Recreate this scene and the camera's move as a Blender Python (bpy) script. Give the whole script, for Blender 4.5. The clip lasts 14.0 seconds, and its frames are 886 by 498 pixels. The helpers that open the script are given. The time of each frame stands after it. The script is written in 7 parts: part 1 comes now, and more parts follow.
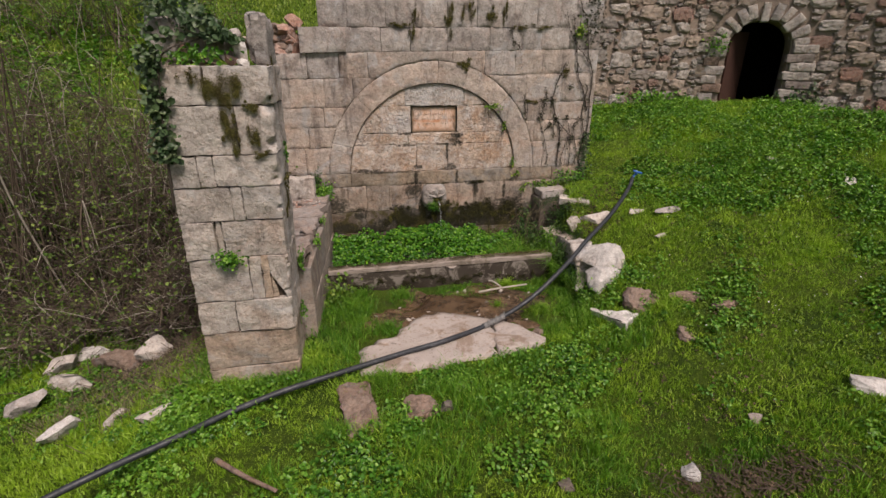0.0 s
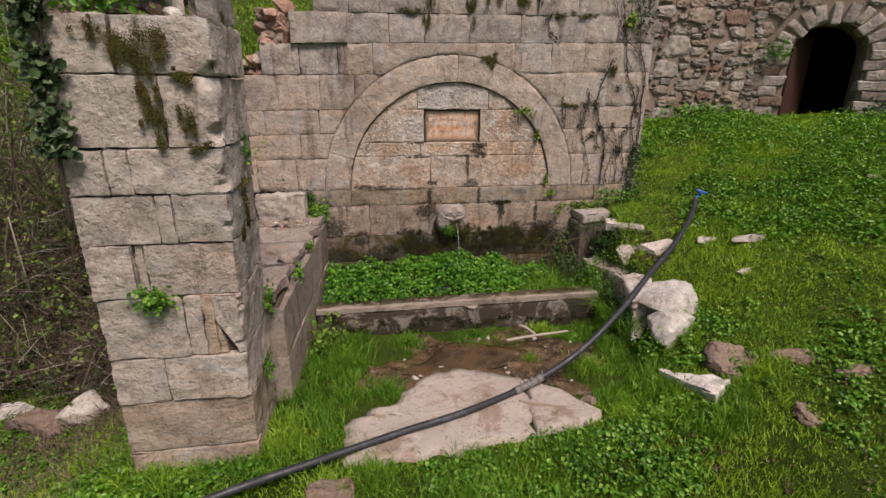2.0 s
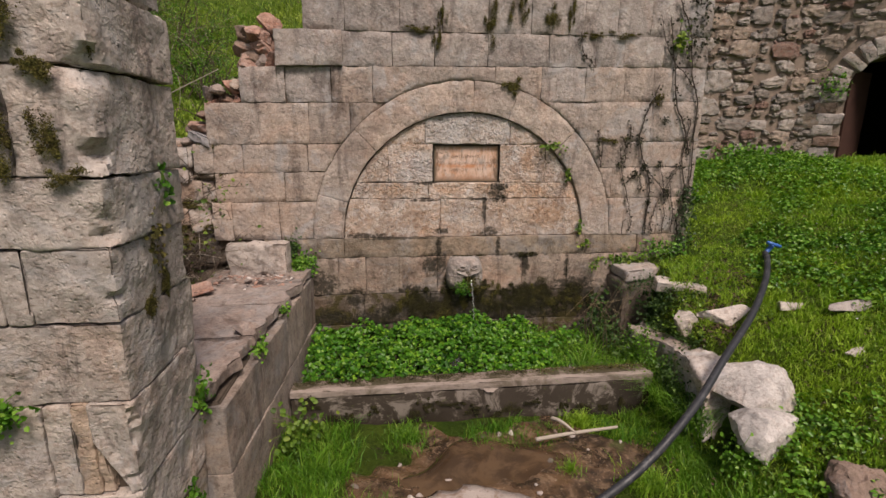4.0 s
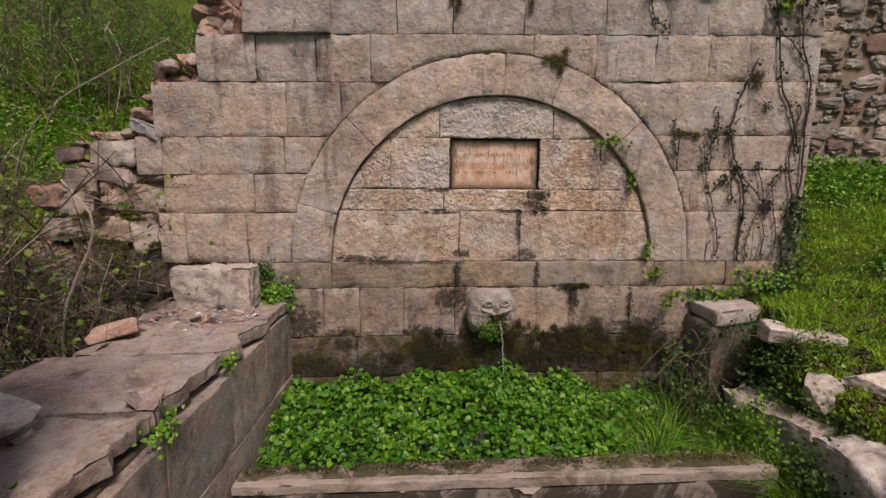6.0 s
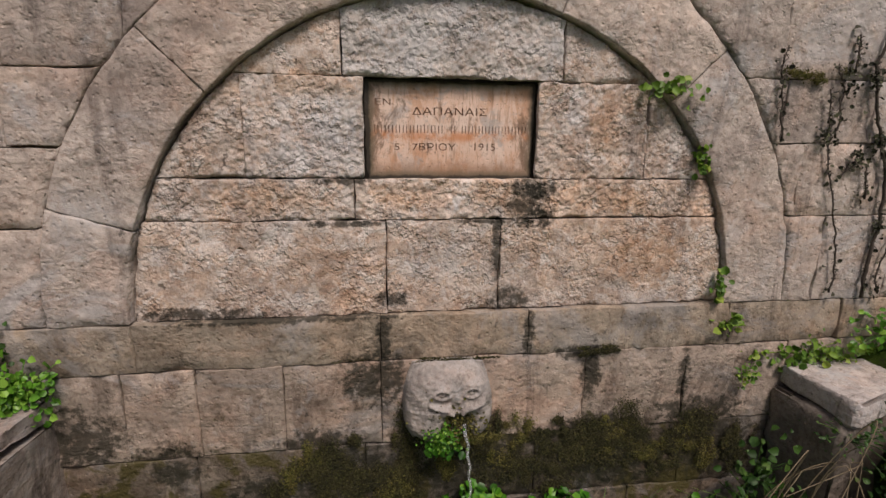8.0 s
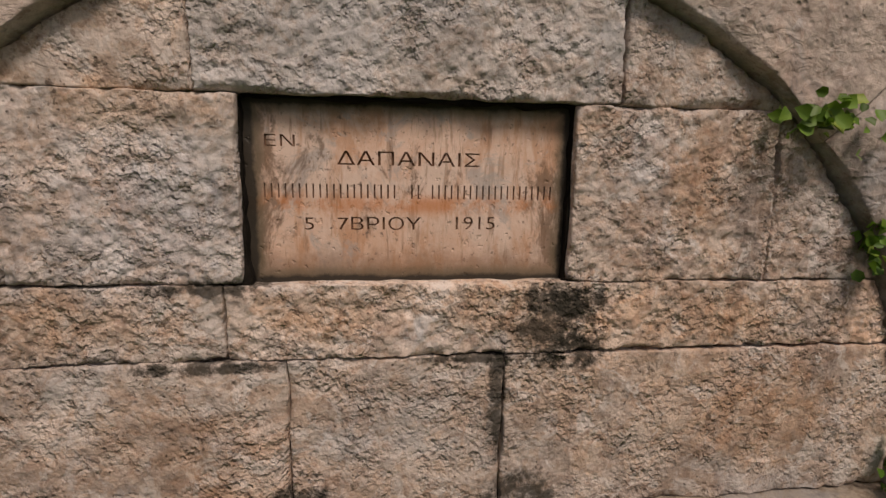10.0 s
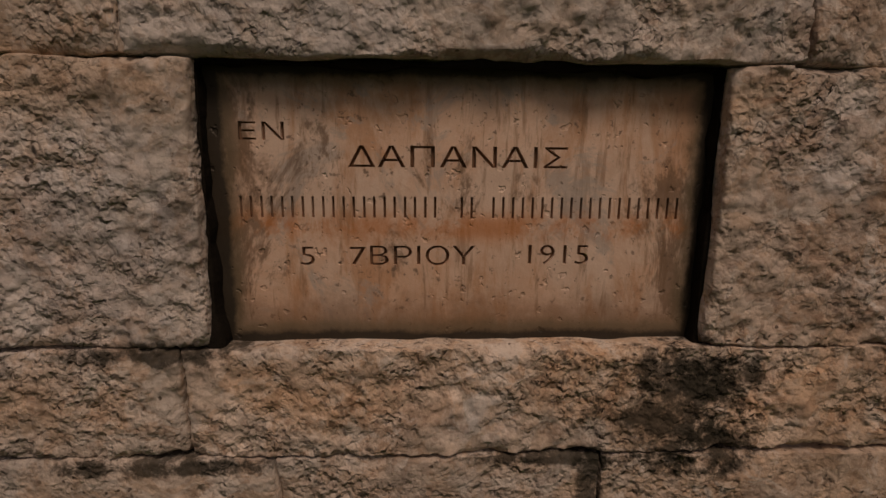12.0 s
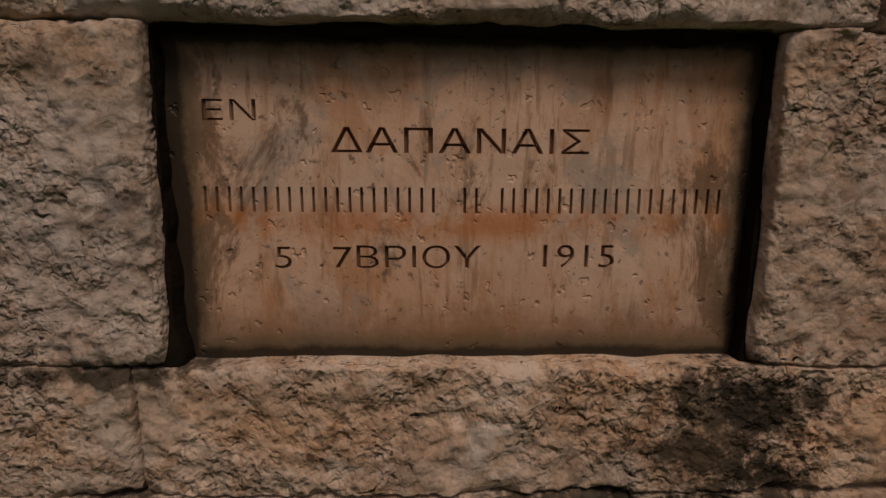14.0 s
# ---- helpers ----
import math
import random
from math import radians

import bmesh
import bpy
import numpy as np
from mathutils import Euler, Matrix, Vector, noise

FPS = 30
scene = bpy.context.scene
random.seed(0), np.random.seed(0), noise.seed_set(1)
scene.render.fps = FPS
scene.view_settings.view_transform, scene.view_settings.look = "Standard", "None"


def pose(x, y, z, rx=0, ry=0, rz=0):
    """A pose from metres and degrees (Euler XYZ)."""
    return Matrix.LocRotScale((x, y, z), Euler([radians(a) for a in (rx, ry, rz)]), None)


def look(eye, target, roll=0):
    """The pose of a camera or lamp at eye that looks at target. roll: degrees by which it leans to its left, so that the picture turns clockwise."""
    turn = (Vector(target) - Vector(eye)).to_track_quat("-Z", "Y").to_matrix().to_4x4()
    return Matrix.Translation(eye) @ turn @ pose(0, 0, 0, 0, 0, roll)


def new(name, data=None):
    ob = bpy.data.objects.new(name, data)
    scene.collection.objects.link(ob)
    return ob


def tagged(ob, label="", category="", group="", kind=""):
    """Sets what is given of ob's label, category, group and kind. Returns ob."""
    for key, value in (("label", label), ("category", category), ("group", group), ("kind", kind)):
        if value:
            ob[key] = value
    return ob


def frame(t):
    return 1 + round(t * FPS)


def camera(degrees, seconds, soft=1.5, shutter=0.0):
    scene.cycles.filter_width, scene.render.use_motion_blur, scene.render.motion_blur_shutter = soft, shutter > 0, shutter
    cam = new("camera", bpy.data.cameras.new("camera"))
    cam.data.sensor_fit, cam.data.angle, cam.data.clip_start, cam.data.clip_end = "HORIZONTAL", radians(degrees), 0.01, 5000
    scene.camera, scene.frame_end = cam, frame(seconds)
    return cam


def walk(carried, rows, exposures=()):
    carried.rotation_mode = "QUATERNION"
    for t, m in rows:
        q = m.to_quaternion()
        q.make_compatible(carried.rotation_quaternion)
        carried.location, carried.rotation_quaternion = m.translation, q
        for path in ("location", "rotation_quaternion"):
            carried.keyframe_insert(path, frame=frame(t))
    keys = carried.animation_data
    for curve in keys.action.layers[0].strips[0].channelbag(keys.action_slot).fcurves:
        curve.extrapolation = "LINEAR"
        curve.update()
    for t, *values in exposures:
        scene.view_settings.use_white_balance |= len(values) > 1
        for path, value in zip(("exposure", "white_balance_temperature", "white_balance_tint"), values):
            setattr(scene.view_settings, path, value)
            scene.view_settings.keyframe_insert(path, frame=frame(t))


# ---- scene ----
cam = camera(85.4, 14.0)
PATH = [
    (0, (-0.975, -5.662, 2.221), (-0.627, -3.833, 1.491), 0.2),
    (0.5, (-0.93, -5.45, 2.135), (-0.577, -3.603, 1.453), 0.3),
    (1, (-0.885, -5.207, 2.03), (-0.54, -3.342, 1.397), 0.3),
    (1.5, (-0.824, -4.949, 1.966), (-0.506, -3.071, 1.355), 0.3),
    (2, (-0.802, -4.683, 1.893), (-0.517, -2.803, 1.272), 0.3),
    (2.5, (-0.748, -4.459, 1.884), (-0.493, -2.572, 1.274), 0.3),
    (3, (-0.692, -4.267, 1.842), (-0.452, -2.362, 1.284), 0.3),
    (3.5, (-0.654, -4.065, 1.82), (-0.421, -2.138, 1.336), 0.4),
    (3.7, (-0.65, -3.984, 1.797), (-0.419, -2.052, 1.336), 0.4),
    (5.8, (-0.548, -3.021, 1.565), (-0.414, -1.055, 1.221), 0.4),
    (6, (-0.491, -2.907, 1.535), (-0.373, -0.936, 1.218), 0.4),
    (6.5, (-0.431, -2.52, 1.482), (-0.267, -0.553, 1.159), 0.4),
    (7, (-0.353, -2.059, 1.477), (-0.14, -0.102, 1.128), 0.4),
    (7.5, (-0.29, -1.716, 1.566), (-0.03, 0.222, 1.149), 0.6),
    (8, (-0.249, -1.501, 1.551), (0.028, 0.43, 1.11), 0.7),
    (8.5, (-0.17, -1.291, 1.558), (0.109, 0.648, 1.154), 0.7),
    (9, (-0.105, -1.1, 1.583), (0.175, 0.851, 1.242), 0.8),
    (9.2, (-0.082, -1.03, 1.595), (0.197, 0.923, 1.271), 0.8),
    (11.3, (-0.039, -0.508, 1.648), (0.076, 1.452, 1.27), 0.7),
    (11.5, (-0.043, -0.499, 1.646), (0.055, 1.463, 1.271), 0.5),
    (12, (-0.044, -0.473, 1.64), (0.031, 1.49, 1.265), 0.5),
    (12.5, (-0.042, -0.452, 1.63), (0.029, 1.516, 1.276), 0.4),
    (13, (-0.04, -0.431, 1.623), (0.026, 1.539, 1.285), 0.4),
    (13.5, (-0.037, -0.412, 1.618), (0.02, 1.559, 1.287), 0.4),
    (14, (-0.036, -0.395, 1.611), (0.019, 1.58, 1.297), 0.4),
]
EXPOSURES = ((0.0, 0.18, 6950, 18), (3.7, 0.16, 7150, 20), (6.0, 0.08, 7200, 22), (7.5, 0.05, 6850, 19), (9.2, 0.18, 6700, 17), (11.3, -1.38, 8850, 27), (14.0, -1.46, 9100, 28))
walk(cam, [(t, look(eye, target, roll)) for t, eye, target, roll in PATH], EXPOSURES)

# ---- light ----
world = bpy.data.worlds.new("overcast_sky")
scene.world = world
world.use_nodes = True
wn = world.node_tree
sky = wn.nodes.new("ShaderNodeTexSky")
sky.sky_type = "NISHITA"
sky.sun_disc = False
sky.sun_elevation = radians(60)
sky.sun_rotation = radians(163)
sky.air_density, sky.dust_density, sky.ozone_density = 1.0, 4.0, 1.0
wn.links.new(sky.outputs[0], wn.nodes["Background"].inputs[0])
wn.nodes["Background"].inputs[1].default_value = 0.075
sun = new("sun", bpy.data.lights.new("sun", "SUN"))
sun.data.energy, sun.data.angle, sun.data.color = 2.85, radians(16), (1.0, 0.95, 0.88)
sun.matrix_world = look((2.5, -8.0, 13.0), (0.0, 0.0, 0.0))


# ---- materials ----
class Mat:
    """A node material with short calls for the usual nodes."""

    def __init__(self, name, rough=0.85, spec=0.3):
        self.m = bpy.data.materials.new(name)
        self.m.use_nodes = True
        self.t = self.m.node_tree
        self.b = self.t.nodes["Principled BSDF"]
        self.b.inputs["Roughness"].default_value = rough
        self.b.inputs["Specular IOR Level"].default_value = spec
        self.co = self.t.nodes.new("ShaderNodeTexCoord").outputs["Object"]

    def put(self, a, b):
        if hasattr(a, "is_output"):
            self.t.links.new(a, b)
        elif isinstance(a, (int, float)):
            b.default_value = a
        else:
            b.default_value = (*a, 1.0) if len(a) == 3 and b.type == "RGBA" else a

    def noise(self, scale, detail=4.0, rough=0.6, dist=0.0, co=None, stretch=None):
        n = self.t.nodes.new("ShaderNodeTexNoise")
        n.inputs["Scale"].default_value, n.inputs["Detail"].default_value = scale, detail
        n.inputs["Roughness"].default_value, n.inputs["Distortion"].default_value = rough, dist
        src = co or self.co
        if stretch:
            k = self.t.nodes.new("ShaderNodeMapping")
            k.inputs["Scale"].default_value = stretch
            self.t.links.new(src, k.inputs[0])
            src = k.outputs[0]
        self.t.links.new(src, n.inputs["Vector"])
        return n.outputs["Fac"]

    def cells(self, scale, feature="F1", out="Distance", bend=0.0):
        n = self.t.nodes.new("ShaderNodeTexVoronoi")
        n.feature = feature
        n.inputs["Scale"].default_value = scale
        src = self.co
        if bend:
            w = self.t.nodes.new("ShaderNodeTexNoise")
            w.inputs["Scale"].default_value, w.inputs["Detail"].default_value = scale * 0.8, 2.0
            self.t.links.new(src, w.inputs["Vector"])
            src = self.mix(1.0, src, self.mix(1.0, w.outputs["Color"], (bend, bend, bend), "MULTIPLY"), "ADD")
        self.t.links.new(src, n.inputs["Vector"])
        return n.outputs[out]

    def step(self, v, lo, hi, a=0.0, b=1.0):
        n = self.t.nodes.new("ShaderNodeMapRange")
        n.interpolation_type = "SMOOTHSTEP"
        for i, x in enumerate((lo, hi, a, b)):
            n.inputs[1 + i].default_value = x
        self.put(v, n.inputs[0])
        return n.outputs[0]

    def math(self, op, a, b=0.0):
        n = self.t.nodes.new("ShaderNodeMath")
        n.operation = op
        self.put(a, n.inputs[0]), self.put(b, n.inputs[1])
        return n.outputs[0]

    def mix(self, f, a, b, mode="MIX"):
        n = self.t.nodes.new("ShaderNodeMix")
        n.data_type, n.blend_type = "RGBA", mode
        self.put(f, n.inputs[0]), self.put(a, n.inputs[6]), self.put(b, n.inputs[7])
        return n.outputs[2]

    def height(self):
        n = self.t.nodes.new("ShaderNodeSeparateXYZ")
        self.t.links.new(self.co, n.inputs[0])
        return n.outputs

    def piece(self):
        return self.t.nodes.new("ShaderNodeObjectInfo").outputs["Random"]

    def island(self):
        return self.t.nodes.new("ShaderNodeNewGeometry").outputs["Random Per Island"]

    def done(self, colour, bumps=(), rough=None):
        self.put(colour, self.b.inputs["Base Color"])
        if rough is not None:
            self.put(rough, self.b.inputs["Roughness"])
        last = None
        for h, strength, dist in bumps:
            n = self.t.nodes.new("ShaderNodeBump")
            n.inputs["Strength"].default_value, n.inputs["Distance"].default_value = strength, dist
            self.put(h, n.inputs["Height"])
            if last:
                self.t.links.new(last, n.inputs["Normal"])
            last = n.outputs[0]
        if last:
            self.t.links.new(last, self.b.inputs["Normal"])
        return self.m


def stone_mat(name, pale, warm, dark, warmth=(0.35, 0.6), soot=(0.62, 0.72), moss=None, scale=1.0, relief=1.0, rough=0.9, stains=(), crust=0.0, lichen=0.5, spread=(0.50, 0.64), pales=(), rusts=()):
    """Weathered limestone: pale and warm patches, dark lichen, pits and tool marks, their shading partly put into the
    colour. stains: (x, z, width, height) of black water stains.
    """
    k = Mat(name, rough, 0.25)
    pale, warm = tuple(0.745 * v for v in pale), tuple(0.745 * v for v in warm)
    vary = k.piece()
    big = k.noise(2.2 * scale, 5, 0.65, 0.4)
    mid = k.noise(11 * scale, 7, 0.72)
    fine = k.noise(75 * scale, 6, 0.75)
    shifted = k.math("ADD", big, k.math("MULTIPLY", k.math("SUBTRACT", vary, 0.5), 0.12))
    c = k.mix(k.step(shifted, *warmth), pale, warm)
    # Chop and grain: fine tone contrast in the colour, standing in for relief shading.
    chop = k.noise(32 * scale, 8, 0.74, 0.6, stretch=(1.0, 1.0, 1.5))
    grain = k.noise(150 * scale, 5, 0.7)
    for n_, lo, hi, a, b in ((mid, 0.34, 0.66, 1.16, 0.82), (chop, 0.34, 0.64, 0.88, 1.10), (grain, 0.34, 0.64, 0.91, 1.07)):
        c = k.mix(1.0, c, k.step(n_, lo, hi, a, b), "MULTIPLY")
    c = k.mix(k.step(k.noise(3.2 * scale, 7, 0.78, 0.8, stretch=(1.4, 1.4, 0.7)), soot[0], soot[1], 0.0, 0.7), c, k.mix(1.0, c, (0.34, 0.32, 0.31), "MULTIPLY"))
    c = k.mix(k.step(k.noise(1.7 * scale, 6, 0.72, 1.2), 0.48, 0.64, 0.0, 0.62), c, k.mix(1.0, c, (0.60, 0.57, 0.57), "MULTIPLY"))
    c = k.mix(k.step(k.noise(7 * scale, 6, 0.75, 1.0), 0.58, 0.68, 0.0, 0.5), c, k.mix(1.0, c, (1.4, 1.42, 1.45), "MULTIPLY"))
    # Dark specks and pecks in the colour alone, for shade in small pits.
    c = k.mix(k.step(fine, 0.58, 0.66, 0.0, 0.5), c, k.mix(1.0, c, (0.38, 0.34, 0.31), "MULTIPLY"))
    c = k.mix(1.0, c, k.step(vary, 0.0, 1.0, 0.90, 1.08), "MULTIPLY")
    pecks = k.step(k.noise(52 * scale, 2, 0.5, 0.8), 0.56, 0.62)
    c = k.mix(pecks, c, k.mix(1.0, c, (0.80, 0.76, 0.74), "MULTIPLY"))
    drip = k.step(k.noise(5.5 * scale, 6, 0.72, 0.5, stretch=(1.0, 1.0, 0.16)), 0.54, 0.68, 0.0, 0.8)
    c = k.mix(drip, c, k.mix(1.0, c, (0.45, 0.43, 0.43), "MULTIPLY"))
    c = k.mix(k.step(k.noise(4.2 * scale, 5, 0.7, 0.7), 0.50, 0.66, 0.0, 0.45), c, k.mix(1.0, c, (1.12, 0.97, 0.90), "MULTIPLY"))
    if lichen:
        grey = tuple(0.36 * sum(pale) * v for v in (1.0, 0.985, 0.975))
        c = k.mix(k.step(k.noise(3.0 * scale, 7, 0.74, 0.9), *spread, 0.0, lichen), c, k.mix(1.0, grey, k.step(mid, 0.34, 0.66, 1.12, 0.80), "MULTIPLY"))
        c = k.mix(k.step(k.noise(13 * scale, 6, 0.7, 0.8), 0.60, 0.66, 0.0, 0.55 * lichen), c, tuple(1.35 * v for v in grey))
    speck = k.step(k.noise(24 * scale, 5, 0.7), 0.63, 0.68, 0.0, 0.8)
    c = k.mix(speck, c, dark)
    if crust:
        c = k.mix(k.step(k.noise(21, 6, 0.7, 0.8), 0.49, 0.56, 0.0, 1.2 * crust), c, k.mix(1.0, c, (0.80, 0.62, 0.46), "MULTIPLY"))
        c = k.mix(k.step(k.noise(15, 7, 0.72, 0.9), 0.54, 0.60, 0.0, 1.7 * crust), c, (0.60, 0.555, 0.515))
        # Near-black spots put the shade of small pits into the colour.
        hole = k.math("MULTIPLY", k.step(k.cells(70, bend=0.012), 0.20, 0.10), k.step(k.noise(18, 4, 0.6), 0.48, 0.56))
        c = k.mix(k.math("MULTIPLY", hole, 0.85), c, (0.05, 0.036, 0.027))
        c = k.mix(k.step(k.noise(130, 3, 0.6), 0.60, 0.66, 0.0, 0.5), c, k.mix(1.0, c, (0.45, 0.40, 0.36), "MULTIPLY"))
    if moss:
        c = k.mix(k.step(k.noise(5 * scale, 6, 0.7, 0.5), moss[0], moss[1], 0.0, 0.9), c, moss[2])
    if stains:
        xyz = k.height()
        wob = k.math("MULTIPLY", k.math("SUBTRACT", k.noise(30, 5, 0.75), 0.5), 5.5)
        for spots, tint in ((pales, (1.05, 1.13, 1.22)), (rusts, (0.90, 0.72, 0.56))):
            for cx, cz, w, h in spots:
                dx = k.math("DIVIDE", k.math("SUBTRACT", xyz[0], cx), w)
                dz = k.math("DIVIDE", k.math("SUBTRACT", xyz[2], cz), h)
                d = k.math("ADD", k.math("ADD", k.math("MULTIPLY", dx, dx), k.math("MULTIPLY", dz, dz)), wob)
                c = k.mix(k.step(d, 1.4, 0.0, 0.0, 0.6), c, k.mix(1.0, c, tint, "MULTIPLY"))
        for cx, cz, w, h in stains:
            dx = k.math("DIVIDE", k.math("SUBTRACT", xyz[0], cx), w)
            dz = k.math("DIVIDE", k.math("SUBTRACT", xyz[2], cz), h)
            d = k.math("ADD", k.math("ADD", k.math("MULTIPLY", dx, dx), k.math("MULTIPLY", dz, dz)), wob)
            c = k.mix(k.step(d, 1.2, 0.1, 0.0, 0.88), c, (0.027, 0.025, 0.018))
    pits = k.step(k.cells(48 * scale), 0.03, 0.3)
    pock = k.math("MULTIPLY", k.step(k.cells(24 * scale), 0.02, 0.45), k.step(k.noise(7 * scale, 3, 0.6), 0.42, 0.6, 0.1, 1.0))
    swell = k.noise(9 * scale, 2, 0.5)
    dents = k.noise(34 * scale, 3, 0.55, 0.8, stretch=(1.0, 1.0, 1.5))
    teeth = k.noise(100 * scale, 2.5, 0.55, 0.4)
    rough_at = k.step(k.noise(5 * scale, 4, 0.6), 0.38, 0.62, 0.25, 1.0)
    dents, teeth = k.math("MULTIPLY", dents, rough_at), k.math("MULTIPLY", teeth, k.math("ADD", rough_at, 0.2))
    reliefs = [(swell, 1.0, 0.012 * relief), (dents, 1.0, 0.0065 * relief), (pock, 1.0, 0.0030 * relief), (pits, 1.0, 0.0020 * relief), (teeth, 1.0, 0.0018 * relief)]
    if crust:
        worn = k.step(k.noise(9, 5, 0.65, 0.5), 0.40, 0.60, 0.25, 1.0)
        reliefs = [(swell, 1.0, 0.010)] + [(k.math("MULTIPLY", k.cells(a, bend=b), worn), 1.0, h) for a, b, h in ((30, 0.04, -0.0065), (80, 0.014, 0.0056), (165, 0.007, -0.0026))]
    return k.done(c, reliefs)


DARK = (0.10, 0.088, 0.078)
WALL_STAINS = ((0.51, 0.74, 0.042, 0.13), (0.46, 0.82, 0.11, 0.03), (-0.26, 0.76, 0.13, 0.11), (-0.92, 0.47, 0.12, 0.11), (-0.23, 0.90, 0.03, 0.11), (0.27, 0.90, 0.022, 0.10), (-0.55, 0.985, 0.4, 0.016), (0.88, 0.70, 0.026, 0.14), (-1.2, 0.60, 0.16, 0.12), (-0.45, 0.53, 0.14, 0.06), (0.1, 0.54, 0.10, 0.09), (0.55, 0.53, 0.16, 0.05), (0.95, 0.56, 0.2, 0.07), (-0.14, 0.60, 0.05, 0.10))
WET_STAINS = ((-0.92, 0.46, 0.09, 0.06), (-0.62, 0.36, 0.16, 0.07), (-1.15, 0.32, 0.2, 0.07), (-0.8, 0.28, 0.2, 0.08), (-0.35, 0.40, 0.2, 0.14), (0.1, 0.38, 0.25, 0.16), (0.6, 0.38, 0.3, 0.16), (1.05, 0.4, 0.2, 0.15))
FIELD_STAINS = ((0.25, 1.36, 0.08, 0.09), (0.30, 1.31, 0.05, 0.05), (-0.33, 1.425, 0.10, 0.016), (-0.36, 1.29, 0.14, 0.014), (0.1, 1.295, 0.12, 0.010), (0.20, 1.02, 0.08, 0.045), (-0.8, 1.0, 0.22, 0.028), (-0.2, 1.03, 0.06, 0.03), (0.15, 1.22, 0.02, 0.14), (0.30, 1.40, 0.07, 0.03))
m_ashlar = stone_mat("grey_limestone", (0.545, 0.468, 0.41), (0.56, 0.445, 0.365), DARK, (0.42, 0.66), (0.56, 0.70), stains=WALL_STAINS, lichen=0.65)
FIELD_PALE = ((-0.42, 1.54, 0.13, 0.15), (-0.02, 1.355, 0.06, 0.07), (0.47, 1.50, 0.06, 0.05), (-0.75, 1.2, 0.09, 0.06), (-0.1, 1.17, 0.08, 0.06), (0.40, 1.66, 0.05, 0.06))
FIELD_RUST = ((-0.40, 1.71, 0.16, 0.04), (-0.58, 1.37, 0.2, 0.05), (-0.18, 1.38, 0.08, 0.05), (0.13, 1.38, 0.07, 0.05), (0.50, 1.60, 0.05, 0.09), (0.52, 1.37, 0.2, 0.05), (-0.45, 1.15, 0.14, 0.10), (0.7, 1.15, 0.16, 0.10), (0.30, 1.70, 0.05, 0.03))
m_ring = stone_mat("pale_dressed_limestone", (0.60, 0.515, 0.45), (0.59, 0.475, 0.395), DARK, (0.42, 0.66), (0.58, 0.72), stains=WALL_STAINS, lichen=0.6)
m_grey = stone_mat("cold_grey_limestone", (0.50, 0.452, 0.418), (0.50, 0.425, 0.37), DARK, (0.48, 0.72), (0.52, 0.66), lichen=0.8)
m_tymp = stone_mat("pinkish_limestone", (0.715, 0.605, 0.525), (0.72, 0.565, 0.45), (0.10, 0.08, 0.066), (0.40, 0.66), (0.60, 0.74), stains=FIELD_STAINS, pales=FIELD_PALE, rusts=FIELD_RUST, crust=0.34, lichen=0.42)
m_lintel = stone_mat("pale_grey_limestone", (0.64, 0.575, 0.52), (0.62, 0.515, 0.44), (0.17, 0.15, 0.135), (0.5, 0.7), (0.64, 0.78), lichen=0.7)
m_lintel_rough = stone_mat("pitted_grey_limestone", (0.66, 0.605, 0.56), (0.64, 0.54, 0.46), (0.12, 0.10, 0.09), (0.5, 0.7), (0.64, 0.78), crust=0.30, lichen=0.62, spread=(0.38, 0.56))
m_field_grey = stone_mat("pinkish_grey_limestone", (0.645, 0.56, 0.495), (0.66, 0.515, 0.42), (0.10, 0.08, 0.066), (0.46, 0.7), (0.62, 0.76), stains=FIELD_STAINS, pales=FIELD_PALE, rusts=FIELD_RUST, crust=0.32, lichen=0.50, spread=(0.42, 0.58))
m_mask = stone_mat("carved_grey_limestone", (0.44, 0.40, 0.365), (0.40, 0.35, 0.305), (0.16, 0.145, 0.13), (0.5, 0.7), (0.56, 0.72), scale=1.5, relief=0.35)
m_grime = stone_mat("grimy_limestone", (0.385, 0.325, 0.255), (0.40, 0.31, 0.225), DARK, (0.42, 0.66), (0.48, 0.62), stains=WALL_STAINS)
# Damp stone, darkened further: light falling off down the wall, put into the colour.
m_damp_dimmed = stone_mat("damp_dimmed_limestone", (0.43, 0.35, 0.285), (0.46, 0.345, 0.27), (0.05, 0.042, 0.036), (0.45, 0.65), (0.52, 0.64), (0.64, 0.70, (0.06, 0.055, 0.02)), rough=0.6, stains=WALL_STAINS)
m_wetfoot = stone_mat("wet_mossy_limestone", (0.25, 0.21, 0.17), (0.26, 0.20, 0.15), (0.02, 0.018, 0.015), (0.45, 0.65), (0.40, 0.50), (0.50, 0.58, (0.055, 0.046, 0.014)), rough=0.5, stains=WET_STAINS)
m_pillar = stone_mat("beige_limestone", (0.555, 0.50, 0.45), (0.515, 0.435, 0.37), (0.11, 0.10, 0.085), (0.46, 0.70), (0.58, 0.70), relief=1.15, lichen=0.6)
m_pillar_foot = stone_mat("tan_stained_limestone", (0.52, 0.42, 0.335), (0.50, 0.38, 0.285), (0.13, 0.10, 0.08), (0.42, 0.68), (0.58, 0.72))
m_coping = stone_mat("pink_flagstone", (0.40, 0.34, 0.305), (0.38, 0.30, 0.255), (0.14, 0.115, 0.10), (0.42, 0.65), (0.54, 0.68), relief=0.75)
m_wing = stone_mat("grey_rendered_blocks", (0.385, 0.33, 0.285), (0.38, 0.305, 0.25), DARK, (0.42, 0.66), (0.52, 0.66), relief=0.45)
